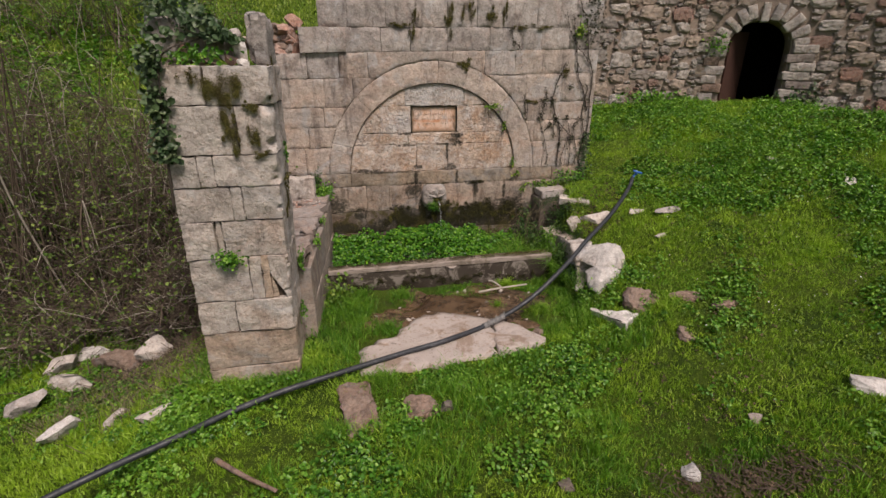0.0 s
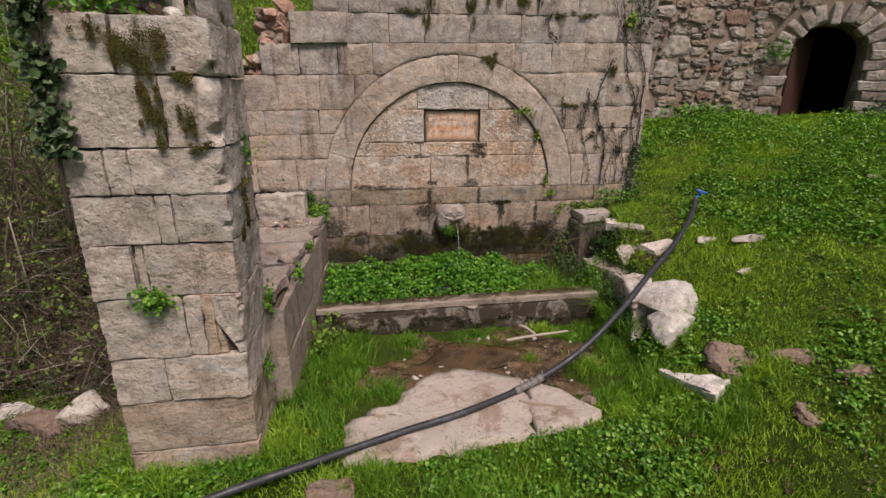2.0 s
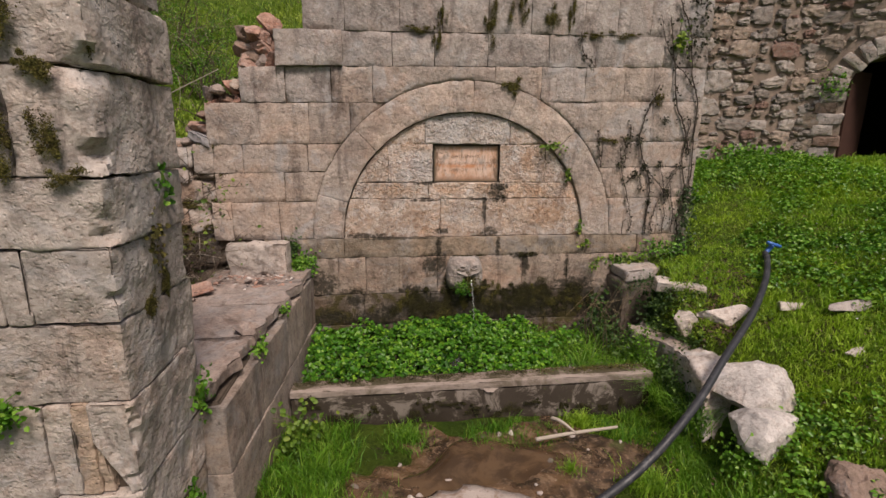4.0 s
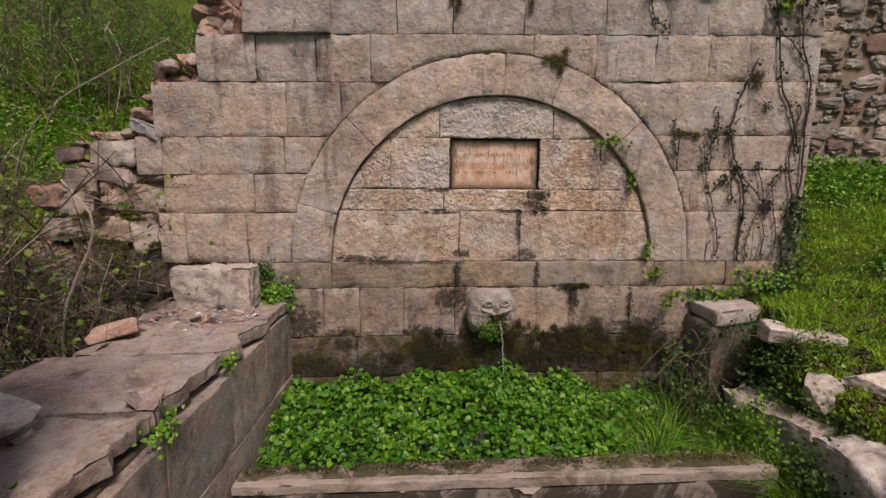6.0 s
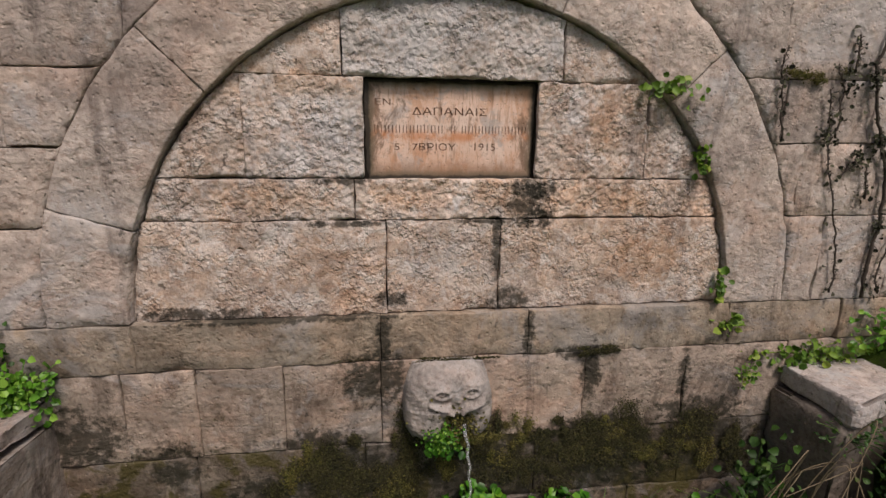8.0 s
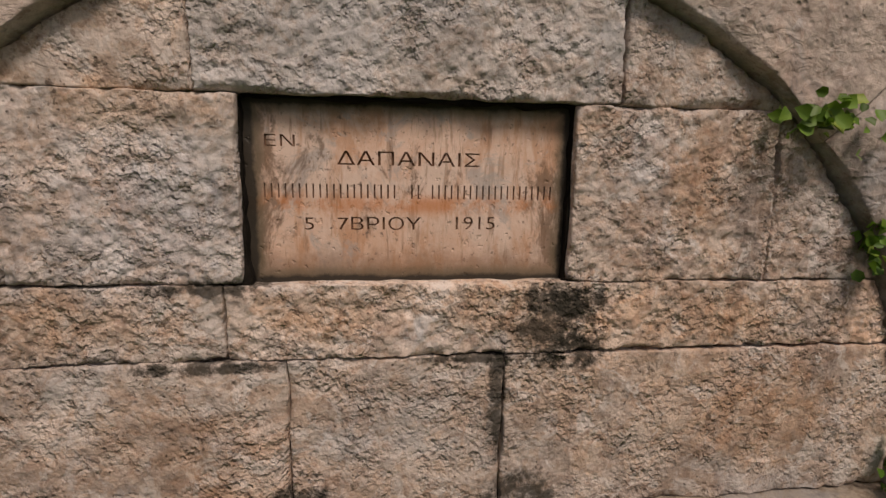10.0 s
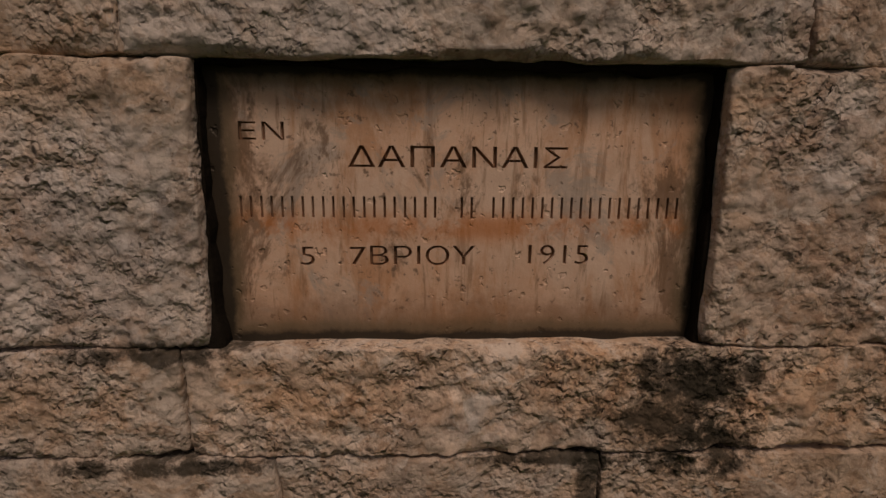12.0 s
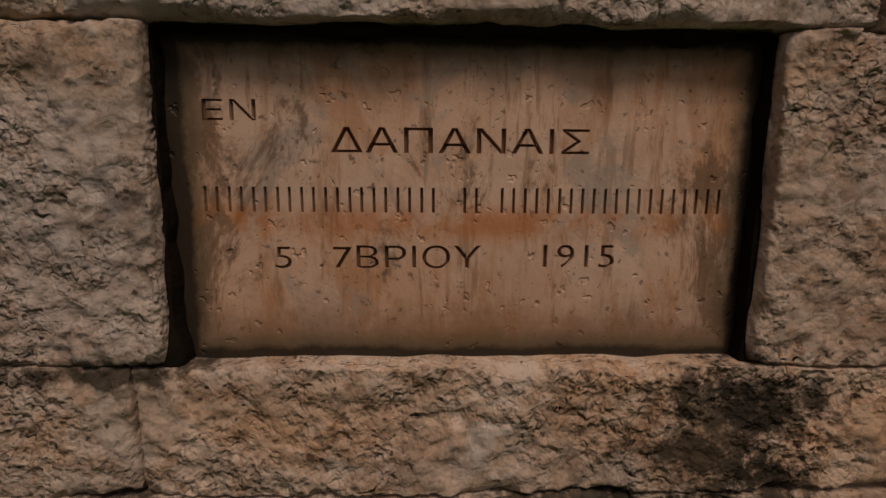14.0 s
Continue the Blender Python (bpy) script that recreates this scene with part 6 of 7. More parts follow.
clump("wall_plant", "yellow-green plant beside the side wall", (-1.18, -1.25, 0.10), (0.08, 0.10, 0.07), 110, 0.03, m_fresh)
clump("wall_plant", "green moss tuft on a wall stone", (-2.28, 0.0, 0.98), (0.13, 0.03, 0.05), 160, 0.022, m_moss)


def moss(label, centre, rx, rz, n, axis="y", h=0.009, mat_=None):
    """A shaggy moss patch on a stone face: many tiny blades on a blot of ragged lobes that hangs down."""
    ob = thing("moss_patch", label, "moss")
    n = int(n * 8)
    m = 10
    lobe = np.stack([rng.normal(size=m) * 0.58, rng.normal(size=m) * 0.58], 1)
    wide = rng.uniform(0.08, 0.32, m)
    i = rng.integers(0, m, n)
    a = (lobe[i, 0] + rng.normal(size=n) * wide[i] * 0.8) * rx
    b = (lobe[i, 1] + rng.normal(size=n) * wide[i] - np.abs(rng.normal(size=n)) * 0.25 * wide[i]) * rz
    z0 = np.zeros(n)
    p = np.asarray(centre) + (np.stack([a, z0, b], 1) if axis == "y" else np.stack([z0, a, b], 1))
    nrm = rng.normal(size=(n, 3)) * 0.6 + (np.array([0, -1, 0.3]) if axis == "y" else np.array([1, -0.2, 0.3]))
    p += nrm / np.linalg.norm(nrm, axis=1, keepdims=True) * rng.uniform(0, h, n)[:, None]
    part("leaf_mass", leaves("moss", p, nrm, 0.0032 * rng.uniform(0.5, 1.5, n), rng, 2.0), mat_ or m_moss, ob, kind="stuff")


F = -2.395
for cx, cz, rx, rz, n in ((-1.70, 2.04, 0.085, 0.075, 900), (-1.71, 1.93, 0.05, 0.06, 420), (-1.715, 1.76, 0.045, 0.075, 520), (-1.585, 1.95, 0.05, 0.035, 260), (-1.57, 1.76, 0.045, 0.07, 260), (-1.90, 2.13, 0.04, 0.04, 120), (-1.82, 2.03, 0.03, 0.05, 100), (-1.55, 1.66, 0.05, 0.02, 140)):
    moss("brown-green moss on the pillar's face", (cx, F, cz), rx, rz, n)
for cy, cz, rx, rz, n in ((-2.28, 2.05, 0.03, 0.08, 240), (-2.08, 2.16, 0.05, 0.07, 380), (-2.06, 1.26, 0.025, 0.07, 220), (-2.18, 1.20, 0.04, 0.04, 220), (-2.02, 1.55, 0.02, 0.05, 150)):
    moss("brown-green moss on the pillar's side", (-1.462, cy, cz), rx, rz, n, "x")
for cx, cz, rx, rz, n in ((0.35, 2.17, 0.07, 0.045, 460), (0.16, 2.66, 0.05, 0.12, 460), (0.38, 2.72, 0.05, 0.10, 320), (0.62, 2.70, 0.06, 0.08, 340), (0.80, 2.72, 0.03, 0.10, 220), (-0.42, 2.57, 0.10, 0.025, 220), (-0.23, 2.54, 0.03, 0.07, 200), (-0.22, 2.72, 0.03, 0.08, 160), (0.95, 2.57, 0.08, 0.02, 180), (1.25, 2.58, 0.10, 0.02, 180), (1.22, 1.78, 0.08, 0.03, 260), (1.55, 2.10, 0.04, 0.05, 200)):
    moss("brown-green moss hanging on the wall", (cx, -0.012, cz), rx, rz, n)
for cx, cz, rx, rz, n in ((-0.40, 0.44, 0.13, 0.11, 800), (0.52, 0.83, 0.07, 0.02, 240), (0.50, 0.50, 0.10, 0.06, 420), (0.75, 0.50, 0.16, 0.09, 800), (0.15, 0.55, 0.06, 0.10, 460), (-0.14, 0.50, 0.05, 0.12, 380), (0.35, 0.36, 0.2, 0.12, 700), (0.02, 0.825, 0.10, 0.008, 130)):
    moss("dark moss on the damp foot of the wall", (cx, -0.010, cz), rx, rz, n, h=0.008, mat_=m_wetmoss)
for i in range(34):
    x = -0.5 + 1.7 * i / 33
    top = 0.50 + 0.06 * math.sin(5 * x) + 0.05 * math.sin(13 * x + 1)
    if i % 5 != 3:
        moss("dark moss on the damp foot of the wall", (x + rnd.uniform(-0.02, 0.02), -0.008, top - rnd.uniform(0.0, 0.13)), rnd.uniform(0.04, 0.09), rnd.uniform(0.035, 0.10), 230, h=0.008, mat_=m_wetmoss if i % 3 else m_moss)
for i in range(16):
    x = -1.2 + 2.3 * i / 15 + rnd.uniform(-0.06, 0.06)
    moss("dark moss on the basin kerb's face", (x, -0.952 - 0.075 * (x + 1.28) / 2.3, rnd.uniform(-0.04, 0.08)), rnd.uniform(0.03, 0.09), rnd.uniform(0.02, 0.05), 130, h=0.006, mat_=m_wetmoss)
clump("moss_tuft", "olive moss below the mask's mouth", (0.008, -0.098, 0.640), (0.046, 0.012, 0.034), 700, 0.008, m_moss, (0, -1, 0.1), False)
clump("moss_tuft", "bright green moss at the corner of the mask's mouth", (-0.045, -0.118, 0.600), (0.030, 0.014, 0.022), 320, 0.009, m_weed, (0, -1, 0.2), False)
moss("moss under the spout", (0.05, -0.085, 0.575), 0.07, 0.03, 420)

for x in (-1.1, -0.85, -0.5, -0.2, 0.2, 0.5, 0.75, 1.0):
    clump("moss_tuft", "dark moss along the basin kerb's inner edge", (x, -0.82 - 0.075 * (x + 1.28) / 2.3, 0.160 + 0.055 * (x + 1.28) / 2.3), (0.09, 0.022, 0.003), 700, 0.007, m_wetmoss if x < 0.3 else m_moss, (0, -0.2, 1), False)
for y, z, n_ in ((-0.55, 0.16, 200), (-0.70, 0.22, 240), (-0.88, 0.20, 240), (-1.05, 0.16, 260), (-1.22, 0.14, 260), (-1.38, 0.10, 220), (-0.78, 0.34, 120), (-1.12, 0.30, 140)):
    clump("wall_plant", "dark green weeds against the kerb stones", (1.21 - 0.02 * (z > 0.25), y, z), (0.035, 0.07, 0.06), n_, 0.017, m_shade if n_ % 40 else m_weed, (-0.7, -0.5, 0.5))
    gx, gy = 1.19 + rng.normal(size=150) * 0.035, y + rng.normal(size=150) * 0.08
    tagged(part("long_grass", blades("tuft", np.stack([gx, gy, np.full(150, 0.02)], 1), rng.uniform(0.12, 0.34, 150), np.full(150, 0.0045), rng.uniform(0.4, 1.5, 150), rng), m_tuft), "tuft of arching grass beside the kerb stones", "grass", kind="stuff")

# ivy on the pillar
ivy = thing("ivy", "dark green ivy climbing over the pillar's top", "ivy")
n = 1500
t = rng.uniform(0, 1, n)
x = np.where(t < 0.55, rng.uniform(-2.16, -1.62, n), -2.10 + rng.normal(size=n) * 0.035)
z = np.where(t < 0.55, 2.26 + rng.uniform(0, 0.30, n) * smooth(-1.55, -2.0, x) + 0.06, rng.uniform(1.62, 2.3, n))
y = np.where(t < 0.55, rng.uniform(-2.36, -1.95, n), -2.41 + rng.normal(size=n) * 0.02)
keep = (t < 0.55) | (np.sin(z * 23) + rng.uniform(-1.2, 1.2, n) > -0.5)
c = np.stack([x, y, z], 1)[keep]
nrm = rng.normal(size=(len(c), 3)) * 0.45 + np.array([-0.1, -0.8, 0.7])
part("leaf_mass", leaves("ivy", c, nrm, 0.038 * rng.uniform(0.5, 1.3, len(c)), rng, 1.05), m_ivy, ivy, kind="stuff")
part("stem", tube(spline(((-2.13, -2.40, 1.3), (-2.10, -2.41, 1.7), (-2.07, -2.42, 2.0), (-2.02, -2.40, 2.25), (-1.8, -2.3, 2.35))), 0.009, 6, 0.5), m_vine, ivy)
clump("wall_plant", "fresh green leaves among the ivy", (-1.88, -2.33, 2.25), (0.10, 0.03, 0.03), 160, 0.026, m_weed)


# climbing vines on the wall's east end
def vine(points, r, leafy, label):
    ob = thing("vine", label, "vine")
    pts = [Vector((x, -0.018, z)) for x, z in points]
    sm = spline(pts, 8)
    sm = [p + Vector((0.012 * fbm(Vector((p.z * 17, i_ * 0.1, p.x * 5)), 3), 0, 0.008 * math.sin(p.x * 40))) for i_, p in enumerate(sm)]
    part("stem", tube(sm, r, 6, 0.6), m_vine, ob)
    tw = []
    for i in range(1, len(sm) - 1):
        for _ in range(3):
            q = sm[i] + (sm[i + 1] - sm[i]) * rnd.random()
            d = Vector((rnd.uniform(-0.018, 0.018), -0.004, rnd.uniform(-0.012, 0.016)))
            tw.append(tube((q, q + d * 0.5 + Vector((0, 0, 0.004)), q + d), 0.0020, 4, 0.5))
    part("side_twig", join(tw), m_vine, ob, kind="stuff")
    if leafy:
        idx = rng.integers(0, len(sm), leafy)
        c = np.array([sm[i][:] for i in idx]) + rng.normal(size=(leafy, 3)) * np.array([0.018, 0.006, 0.018])
        nrm = rng.normal(size=(leafy, 3)) * 0.5 + np.array([0, -1, 0.2])
        part("leaf_mass", leaves("vine", c, nrm, 0.014 * rng.uniform(0.5, 1.4, leafy), rng), m_dryvine, ob, kind="stuff")


VINES = (((1.83, 1.27), (1.91, 1.44), (1.90, 1.77), (1.90, 2.06), (1.83, 2.3), (1.78, 2.6), (1.66, 2.85)), ((1.55, 1.0), (1.55, 1.16), (1.56, 1.29), (1.55, 1.44), (1.48, 1.6), (1.43, 1.77), (1.44, 1.87), (1.49, 2.05), (1.56, 2.22)),
    ((1.72, 1.33), (1.58, 1.47), (1.49, 1.57)), ((1.41, 1.02), (1.41, 1.16), (1.33, 1.41), (1.28, 1.57), (1.27, 1.73)), ((1.11, 1.56), (1.08, 1.75), (1.08, 1.87)), ((1.34, 1.79), (1.34, 1.91)),
    ((1.71, 1.0), (1.71, 1.15), (1.69, 1.34), (1.67, 1.44), (1.63, 1.6)), ((1.88, 1.67), (1.82, 1.86), (1.72, 2.08), (1.66, 2.42), (1.60, 2.7)), ((1.79, 1.0), (1.79, 1.15), (1.73, 1.46), (1.79, 1.56)), ((1.36, 1.45), (1.42, 1.52)),
    ((1.32, 1.57), (1.31, 1.72), (1.28, 1.80)), ((1.48, 1.36), (1.46, 1.5)), ((1.88, 2.18), (1.76, 2.3), (1.60, 2.48), (1.52, 2.75)), ((0.88, 2.60), (0.90, 2.45), (1.01, 2.33)), ((1.86, 0.95), (1.84, 1.15), (1.87, 1.4), (1.82, 1.62), (1.86, 1.95)),
    ((1.62, 1.0), (1.60, 1.1), (1.67, 1.34), (1.79, 1.54)))
for i, pts in enumerate(VINES):
    vine(pts, 0.0035 if i not in (0, 1, 7, 14) else 0.0065, 22 if i not in (0, 1, 7, 14) else 70, "dark leafless climbing vine on the wall" if i not in (0, 7) else "dark vine with small leaves on the wall's end")
for x, z, n_ in ((1.27, 1.58, 40), (1.49, 1.57, 60), (1.43, 1.77, 50), (1.56, 1.27, 50), (1.42, 1.50, 40), (1.72, 1.34, 90), (1.63, 1.58, 40), (1.64, 1.94, 40), (1.33, 1.74, 30)):
    clump("wall_plant", "dark dry leaves caught in the vine at a joint", (x, -0.022, z), (0.016, 0.008, 0.016), n_, 0.012, m_dryvine, (0, -1, 0.2), False)
c = np.stack([rng.normal(1.90, 0.04, 420), rng.normal(-0.03, 0.02, 420), rng.uniform(0.85, 1.40, 420)], 1)
ivy2 = thing("ivy", "dark ivy at the wall's east end", "ivy")
part("leaf_mass", leaves("ivy", c, rng.normal(size=(420, 3)) * 0.5 + np.array([0.2, -1, 0.2]), 0.022 * rng.uniform(0.5, 1.3, 420), rng), m_ivy, ivy2, kind="stuff")
c = np.stack([rng.normal(1.84, 0.07, 220), rng.normal(-0.03, 0.02, 220), rng.uniform(2.4, 3.0, 220)], 1)
part("leaf_mass", leaves("ivy", c, rng.normal(size=(220, 3)) * 0.5 + np.array([0.2, -1, 0.2]), 0.022 * rng.uniform(0.5, 1.3, 220), rng), m_dryvine, ivy2, kind="stuff")


# thicket west of the pillar
def bush(x, y, height, spread, stems, leafn, label, seed, mat_=None):
    r = random.Random(seed)
    ob = thing("bush", label, "bush")
    z = z_at(x, y) - 0.05
    rods, tips = [], []
    for i in range(stems):
        a, q = r.uniform(0, 2 * math.pi), r.uniform(0.1, 1.5)
        h = height * r.uniform(0.45, 1.15) * (1.0 - 0.25 * max(0.0, q - 0.7))
        p0 = Vector((x + r.gauss(0, spread * 0.25), y + r.gauss(0, spread * 0.25), 0))
        p0.z = z_at(p0.x, p0.y) - 0.05
        end = Vector((math.cos(a), math.sin(a), 0)) * spread * q + Vector((0, 0, h))
        pts = [p0, p0 + end * 0.33 + Vector((r.gauss(0, 0.09), r.gauss(0, 0.09), h * 0.16)), p0 + end * 0.66 + Vector((r.gauss(0, 0.13), r.gauss(0, 0.13), h * 0.13)), p0 + end + Vector((r.gauss(0, 0.1), r.gauss(0, 0.1), -h * 0.24 * q))]
        sm = spline(pts, 4)
        rods.append(tube(sm, r.choice((0.004, 0.005, 0.006, 0.008, 0.012)), 5, 0.3))
        for t in range(3, len(sm)):
            if r.random() < 0.9:
                d = Vector((r.gauss(0, 0.16), r.gauss(0, 0.16), r.gauss(0.05, 0.14)))
                rods.append(tube((sm[t], sm[t] + d * 0.5 + Vector((0, 0, 0.02)), sm[t] + d), 0.003, 4, 0.4))
                tips.append(sm[t] + d)
                for _ in range(2):
                    d2 = d * r.uniform(0.4, 1.0)
                    rods.append(tube((sm[t] + d2, sm[t] + d2 + Vector((r.gauss(0, 0.10), r.gauss(0, 0.10), r.gauss(0.03, 0.08)))), 0.0022, 3, 0.5))
                tips.append(sm[t] + d * 0.6)
    part("stem_mass", join([q_ for i_, q_ in enumerate(rods) if i_ % 9 != 4]), m_bark, ob, kind="stuff")
    part("pale_stem_mass", join(rods[4::9]), m_pale, ob, kind="stuff")
    leafn = int(leafn * 2.9)
    if leafn:
        c = np.array([tips[r.randrange(len(tips))][:] for _ in range(leafn)]) + rng.normal(size=(leafn, 3)) * 0.03
        part("leaf_mass", leaves("bush", c, rng.normal(size=(leafn, 3)) * 0.7 + np.array([0, -0.3, 0.8]), 0.027 * rng.uniform(0.4, 1.3, leafn), rng), mat_ or m_bush, ob, kind="stuff")


for i, (x, y, h, s, ns, nl) in enumerate(((-3.0, -0.35, 1.5, 0.6, 120, 1000), (-3.7, 0.0, 1.7, 0.7, 140, 1300), (-4.5, -0.1, 1.9, 0.8, 130, 1500), (-5.3, 0.3, 2.0, 0.9, 120, 1500), (-3.5, 0.7, 1.3, 0.6, 70, 700), (-4.5, 1.0, 1.6, 0.7, 70, 900), (-2.55, 0.1, 1.0, 0.5, 90, 700), (-2.5, -1.0, 0.7, 0.45, 80, 350), (-5.2, -0.8, 1.4, 0.7, 90, 900), (-6.3, 0.8, 2.2, 0.9, 90, 1500), (-3.9, 2.4, 0.9, 0.6, 24, 200), (-5.6, 2.6, 1.6, 0.8, 40, 700), (-2.65, -0.95, 0.6, 0.4, 60, 160), (-3.3, -0.7, 0.7, 0.45, 80, 350), (-2.45, -0.4, 1.55, 0.5, 70, 420), (-3.9, -0.9, 0.7, 0.5, 60, 700))):
    bush(x, y, h, s, ns, nl, "tangled brown thicket with sparse green leaves", 900 + i)
for i, (x, y, h) in enumerate(((-3.3, -0.5, 2.6), (-4.2, -0.5, 2.9), (-5.0, -0.2, 3.1), (-2.8, -0.2, 2.2), (-3.8, 0.3, 2.8), (-5.8, 0.4, 3.2))):
    bush(x, y, h * 1.2, 0.6, 34, 420, "tall bare whips of a thorny shrub", 930 + i)
for i in range(16):
    bx, by = rnd.uniform(-12, -3), rnd.uniform(5, 11)
    bush(bx, by, rnd.uniform(1.2, 2.4), 0.9, 26, 900, "leafy bush on the hillside", 950 + i, m_weed)
arch_twigs = thing("dead_branch", "pale dead branch over the broken wall", "branch")
part("stem", tube(spline(((-3.3, 0.5, 0.9), (-2.9, 0.25, 1.65), (-2.6, 0.15, 1.92), (-2.2, 0.05, 2.10), (-1.85, 0.0, 2.26))), 0.007, 6, 0.4), m_pale, arch_twigs)
for j, (p, q, r_) in enumerate((((-3.6, -0.8, -0.4), (-3.05, -1.0, 0.5), (-2.7, -1.1, 1.9)), ((-4.4, -0.6, -0.3), (-4.0, -0.9, 0.8), (-3.6, -1.1, 2.2)), ((-2.9, -0.4, -0.2), (-3.2, -0.8, 1.1), (-3.7, -1.2, 2.4)), ((-2.4, -0.9, -0.2), (-2.45, -1.2, 1.0), (-2.35, -1.3, 2.3)))):
    ob = thing("dead_branch", "long bare branch leaning in the thicket", "branch")
    part("stem", tube(spline((p, q, r_), 8), 0.010 if j % 2 else 0.007, 6, 0.4), m_bark, ob)

lit = []
for j in range(900):
    x, y = rnd.gauss(-2.85, 0.42), rnd.gauss(-1.35, 0.42)
    if x > -2.17 or bool(blocked(np.array(x), np.array(y))):
        continue
    z, a_, n_ = z_at(x, y) + 0.012, rnd.uniform(0, math.pi), rnd.uniform(0.06, 0.24)
    d = Vector((math.cos(a_) * n_, math.sin(a_) * n_, rnd.uniform(-0.01, 0.09)))
    p0 = Vector((x, y, z))
    lit.append(tube((p0, p0 + d * 0.5 + Vector((rnd.gauss(0, 0.015), rnd.gauss(0, 0.015), 0.02)), p0 + d), rnd.choice((0.0018, 0.0025, 0.004)), 4, 0.6))
lit2 = []
for j in range(260):
    x, y = rnd.gauss(1.12, 0.26), rnd.gauss(-3.99, 0.07)
    a_, n_ = rnd.uniform(0, math.pi), rnd.uniform(0.03, 0.13)
    p0, d = Vector((x, y - 0.22 * (x - 1.1), z_at(x, y) + 0.012)), Vector((math.cos(a_) * n_, math.sin(a_) * n_, rnd.uniform(-0.005, 0.03)))
    lit2.append(tube((p0, p0 + d * 0.5 + Vector((rnd.gauss(0, 0.01), rnd.gauss(0, 0.01), 0.008)), p0 + d), rnd.choice((0.0015, 0.002, 0.003)), 4, 0.6))
tagged(part("twig_litter", join(lit2), m_bark), "brown dead twigs on a bare patch in the grass", "twigs", kind="stuff")
tagged(part("twig_litter", join(lit), m_bark), "brown dead twigs strewn over the slope beside the pillar", "twigs", kind="stuff")
herbs("fallen_leaves", "brown rotting leaves under the twigs", -3.7, -2.15, -1.7, -0.5, 3000, 0.022, m_litter, lambda x, y: patchy(x, y, 2.1, 0.8) + 0.5 * (x + 2.9) > -0.1, 0.03, 3)

for j in range(22):
    ob = thing("dead_branch", "bare arching branch tangled in the thicket", "branch")
    x, y = rnd.uniform(-5.6, -2.5), rnd.uniform(-1.1, 0.1)
    z = z_at(x, y) - 0.05
    dx, h = rnd.uniform(-1.0, 1.0), rnd.uniform(0.7, 2.3)
    end = min(-2.25, x + dx)
    part("stem", tube(spline(((x, y, z), (x + (end - x) * 0.25, y - 0.1, z + h * 0.6), (x + (end - x) * 0.6, y - 0.2, z + h * rnd.uniform(0.85, 1.1)), (end, y - 0.3, z + h * rnd.uniform(0.6, 1.2))), 7), rnd.choice((0.005, 0.007, 0.010)), 5, 0.4), m_bark if j % 3 else m_pale, ob)

# ---- pieces of the walls ----
O, U, V, NN = (0, 0, 0), (1, 0, 0), (0, 0, 1), (0, -1, 0)
ARC, IN = (0.0, 0.985, 1.235), (0.0, 0.985, 1.0)
# per course: the joints along x, from the broken west end to the corner
JOINTS = {
    0: (-1.31, -0.7, 0.0, 0.7, 1.3), 1: (-1.31, -0.85, -0.3, 0.32, 0.9, 1.3), 2: (-1.33, -1.05, -0.83, -0.56, -0.24, 0.489, 0.883, 1.30, 1.7, 1.95),
    3: (-1.62, -1.0, -0.24, 0.27, 1.03, 1.5, 1.95), 4: (-1.99, -1.846, -1.489, -1.0, 0.9, 1.356, 1.66, 1.95), 5: (-1.95, -1.436, -1.0, 0.9, 1.22, 1.524, 1.96),
    6: (-2.09, -1.948, -1.732, -1.25, -0.8, 0.8, 1.123, 1.47, 1.96), 7: (-1.975, -1.595, -1.226, -0.916, 0.0, 1.09, 1.526, 1.96),
    8: (-1.715, -1.385, -1.05, -0.74, 0.207, 0.58, 0.94, 1.27, 1.51, 1.67, 1.96), 9: (-1.44, -0.957, -0.59, -0.267, 0.147, 0.63, 1.008, 1.244, 1.575, 1.96),
    10: (-1.235, -0.935, -0.53, -0.21, 0.143, 0.476, 0.646, 0.902, 1.175, 1.45, 1.7, 1.96), 11: (-1.1, -0.7, -0.3, 0.2, 0.7, 1.1, 1.6, 1.96)}
seed = 100
for i, xs in JOINTS.items():
    lo, hi = course(i), course(i + 1)
    for x0, x1 in zip(xs, xs[1:]):
        seed += 1
        h = hi((x0 + x1) / 2) - lo((x0 + x1) / 2)
        near = 3 <= i <= 8 and x0 > -1.6 and x1 < 1.4
        first = x0 == xs[0] and i >= 4
        lv = lambda x, z, a=lo, b=hi, z0=lo(0), h0=hi(0) - lo(0): a(x) + (b(x) - a(x)) * (z - z0) / h0
        o = (0, -0.035, 0) if (i == 9 and first) else O
        fb = face_block(o, U, V, NN, x0, x1, lo(0), hi(0), cell=0.03 if near else 0.05, edge=0.0032, seed=seed, gap=rnd.choice((0.0005, 0.001, 0.0015, 0.003)), rough=0.007, depth=0.3 if (first or i == 9 and x0 < -0.9) else 0.07, outside=ARC if i >= 4 else None, level=lv)
        if fb:
            # Course 2 takes the stone whose colour is dimmed for the wall's weaker light.
            mat_ = m_wetfoot if i < 2 else m_damp_dimmed if i == 2 else m_grime if i == 3 else m_grey if i >= 9 or i == 8 and rnd.random() < 0.3 else m_ashlar
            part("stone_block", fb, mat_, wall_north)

# the arch ring: angles of its joints from the east springing
RING = (0.0, 44.3, 71.0, 88.0, 108.3, 136.0, 163.0, 180.0)
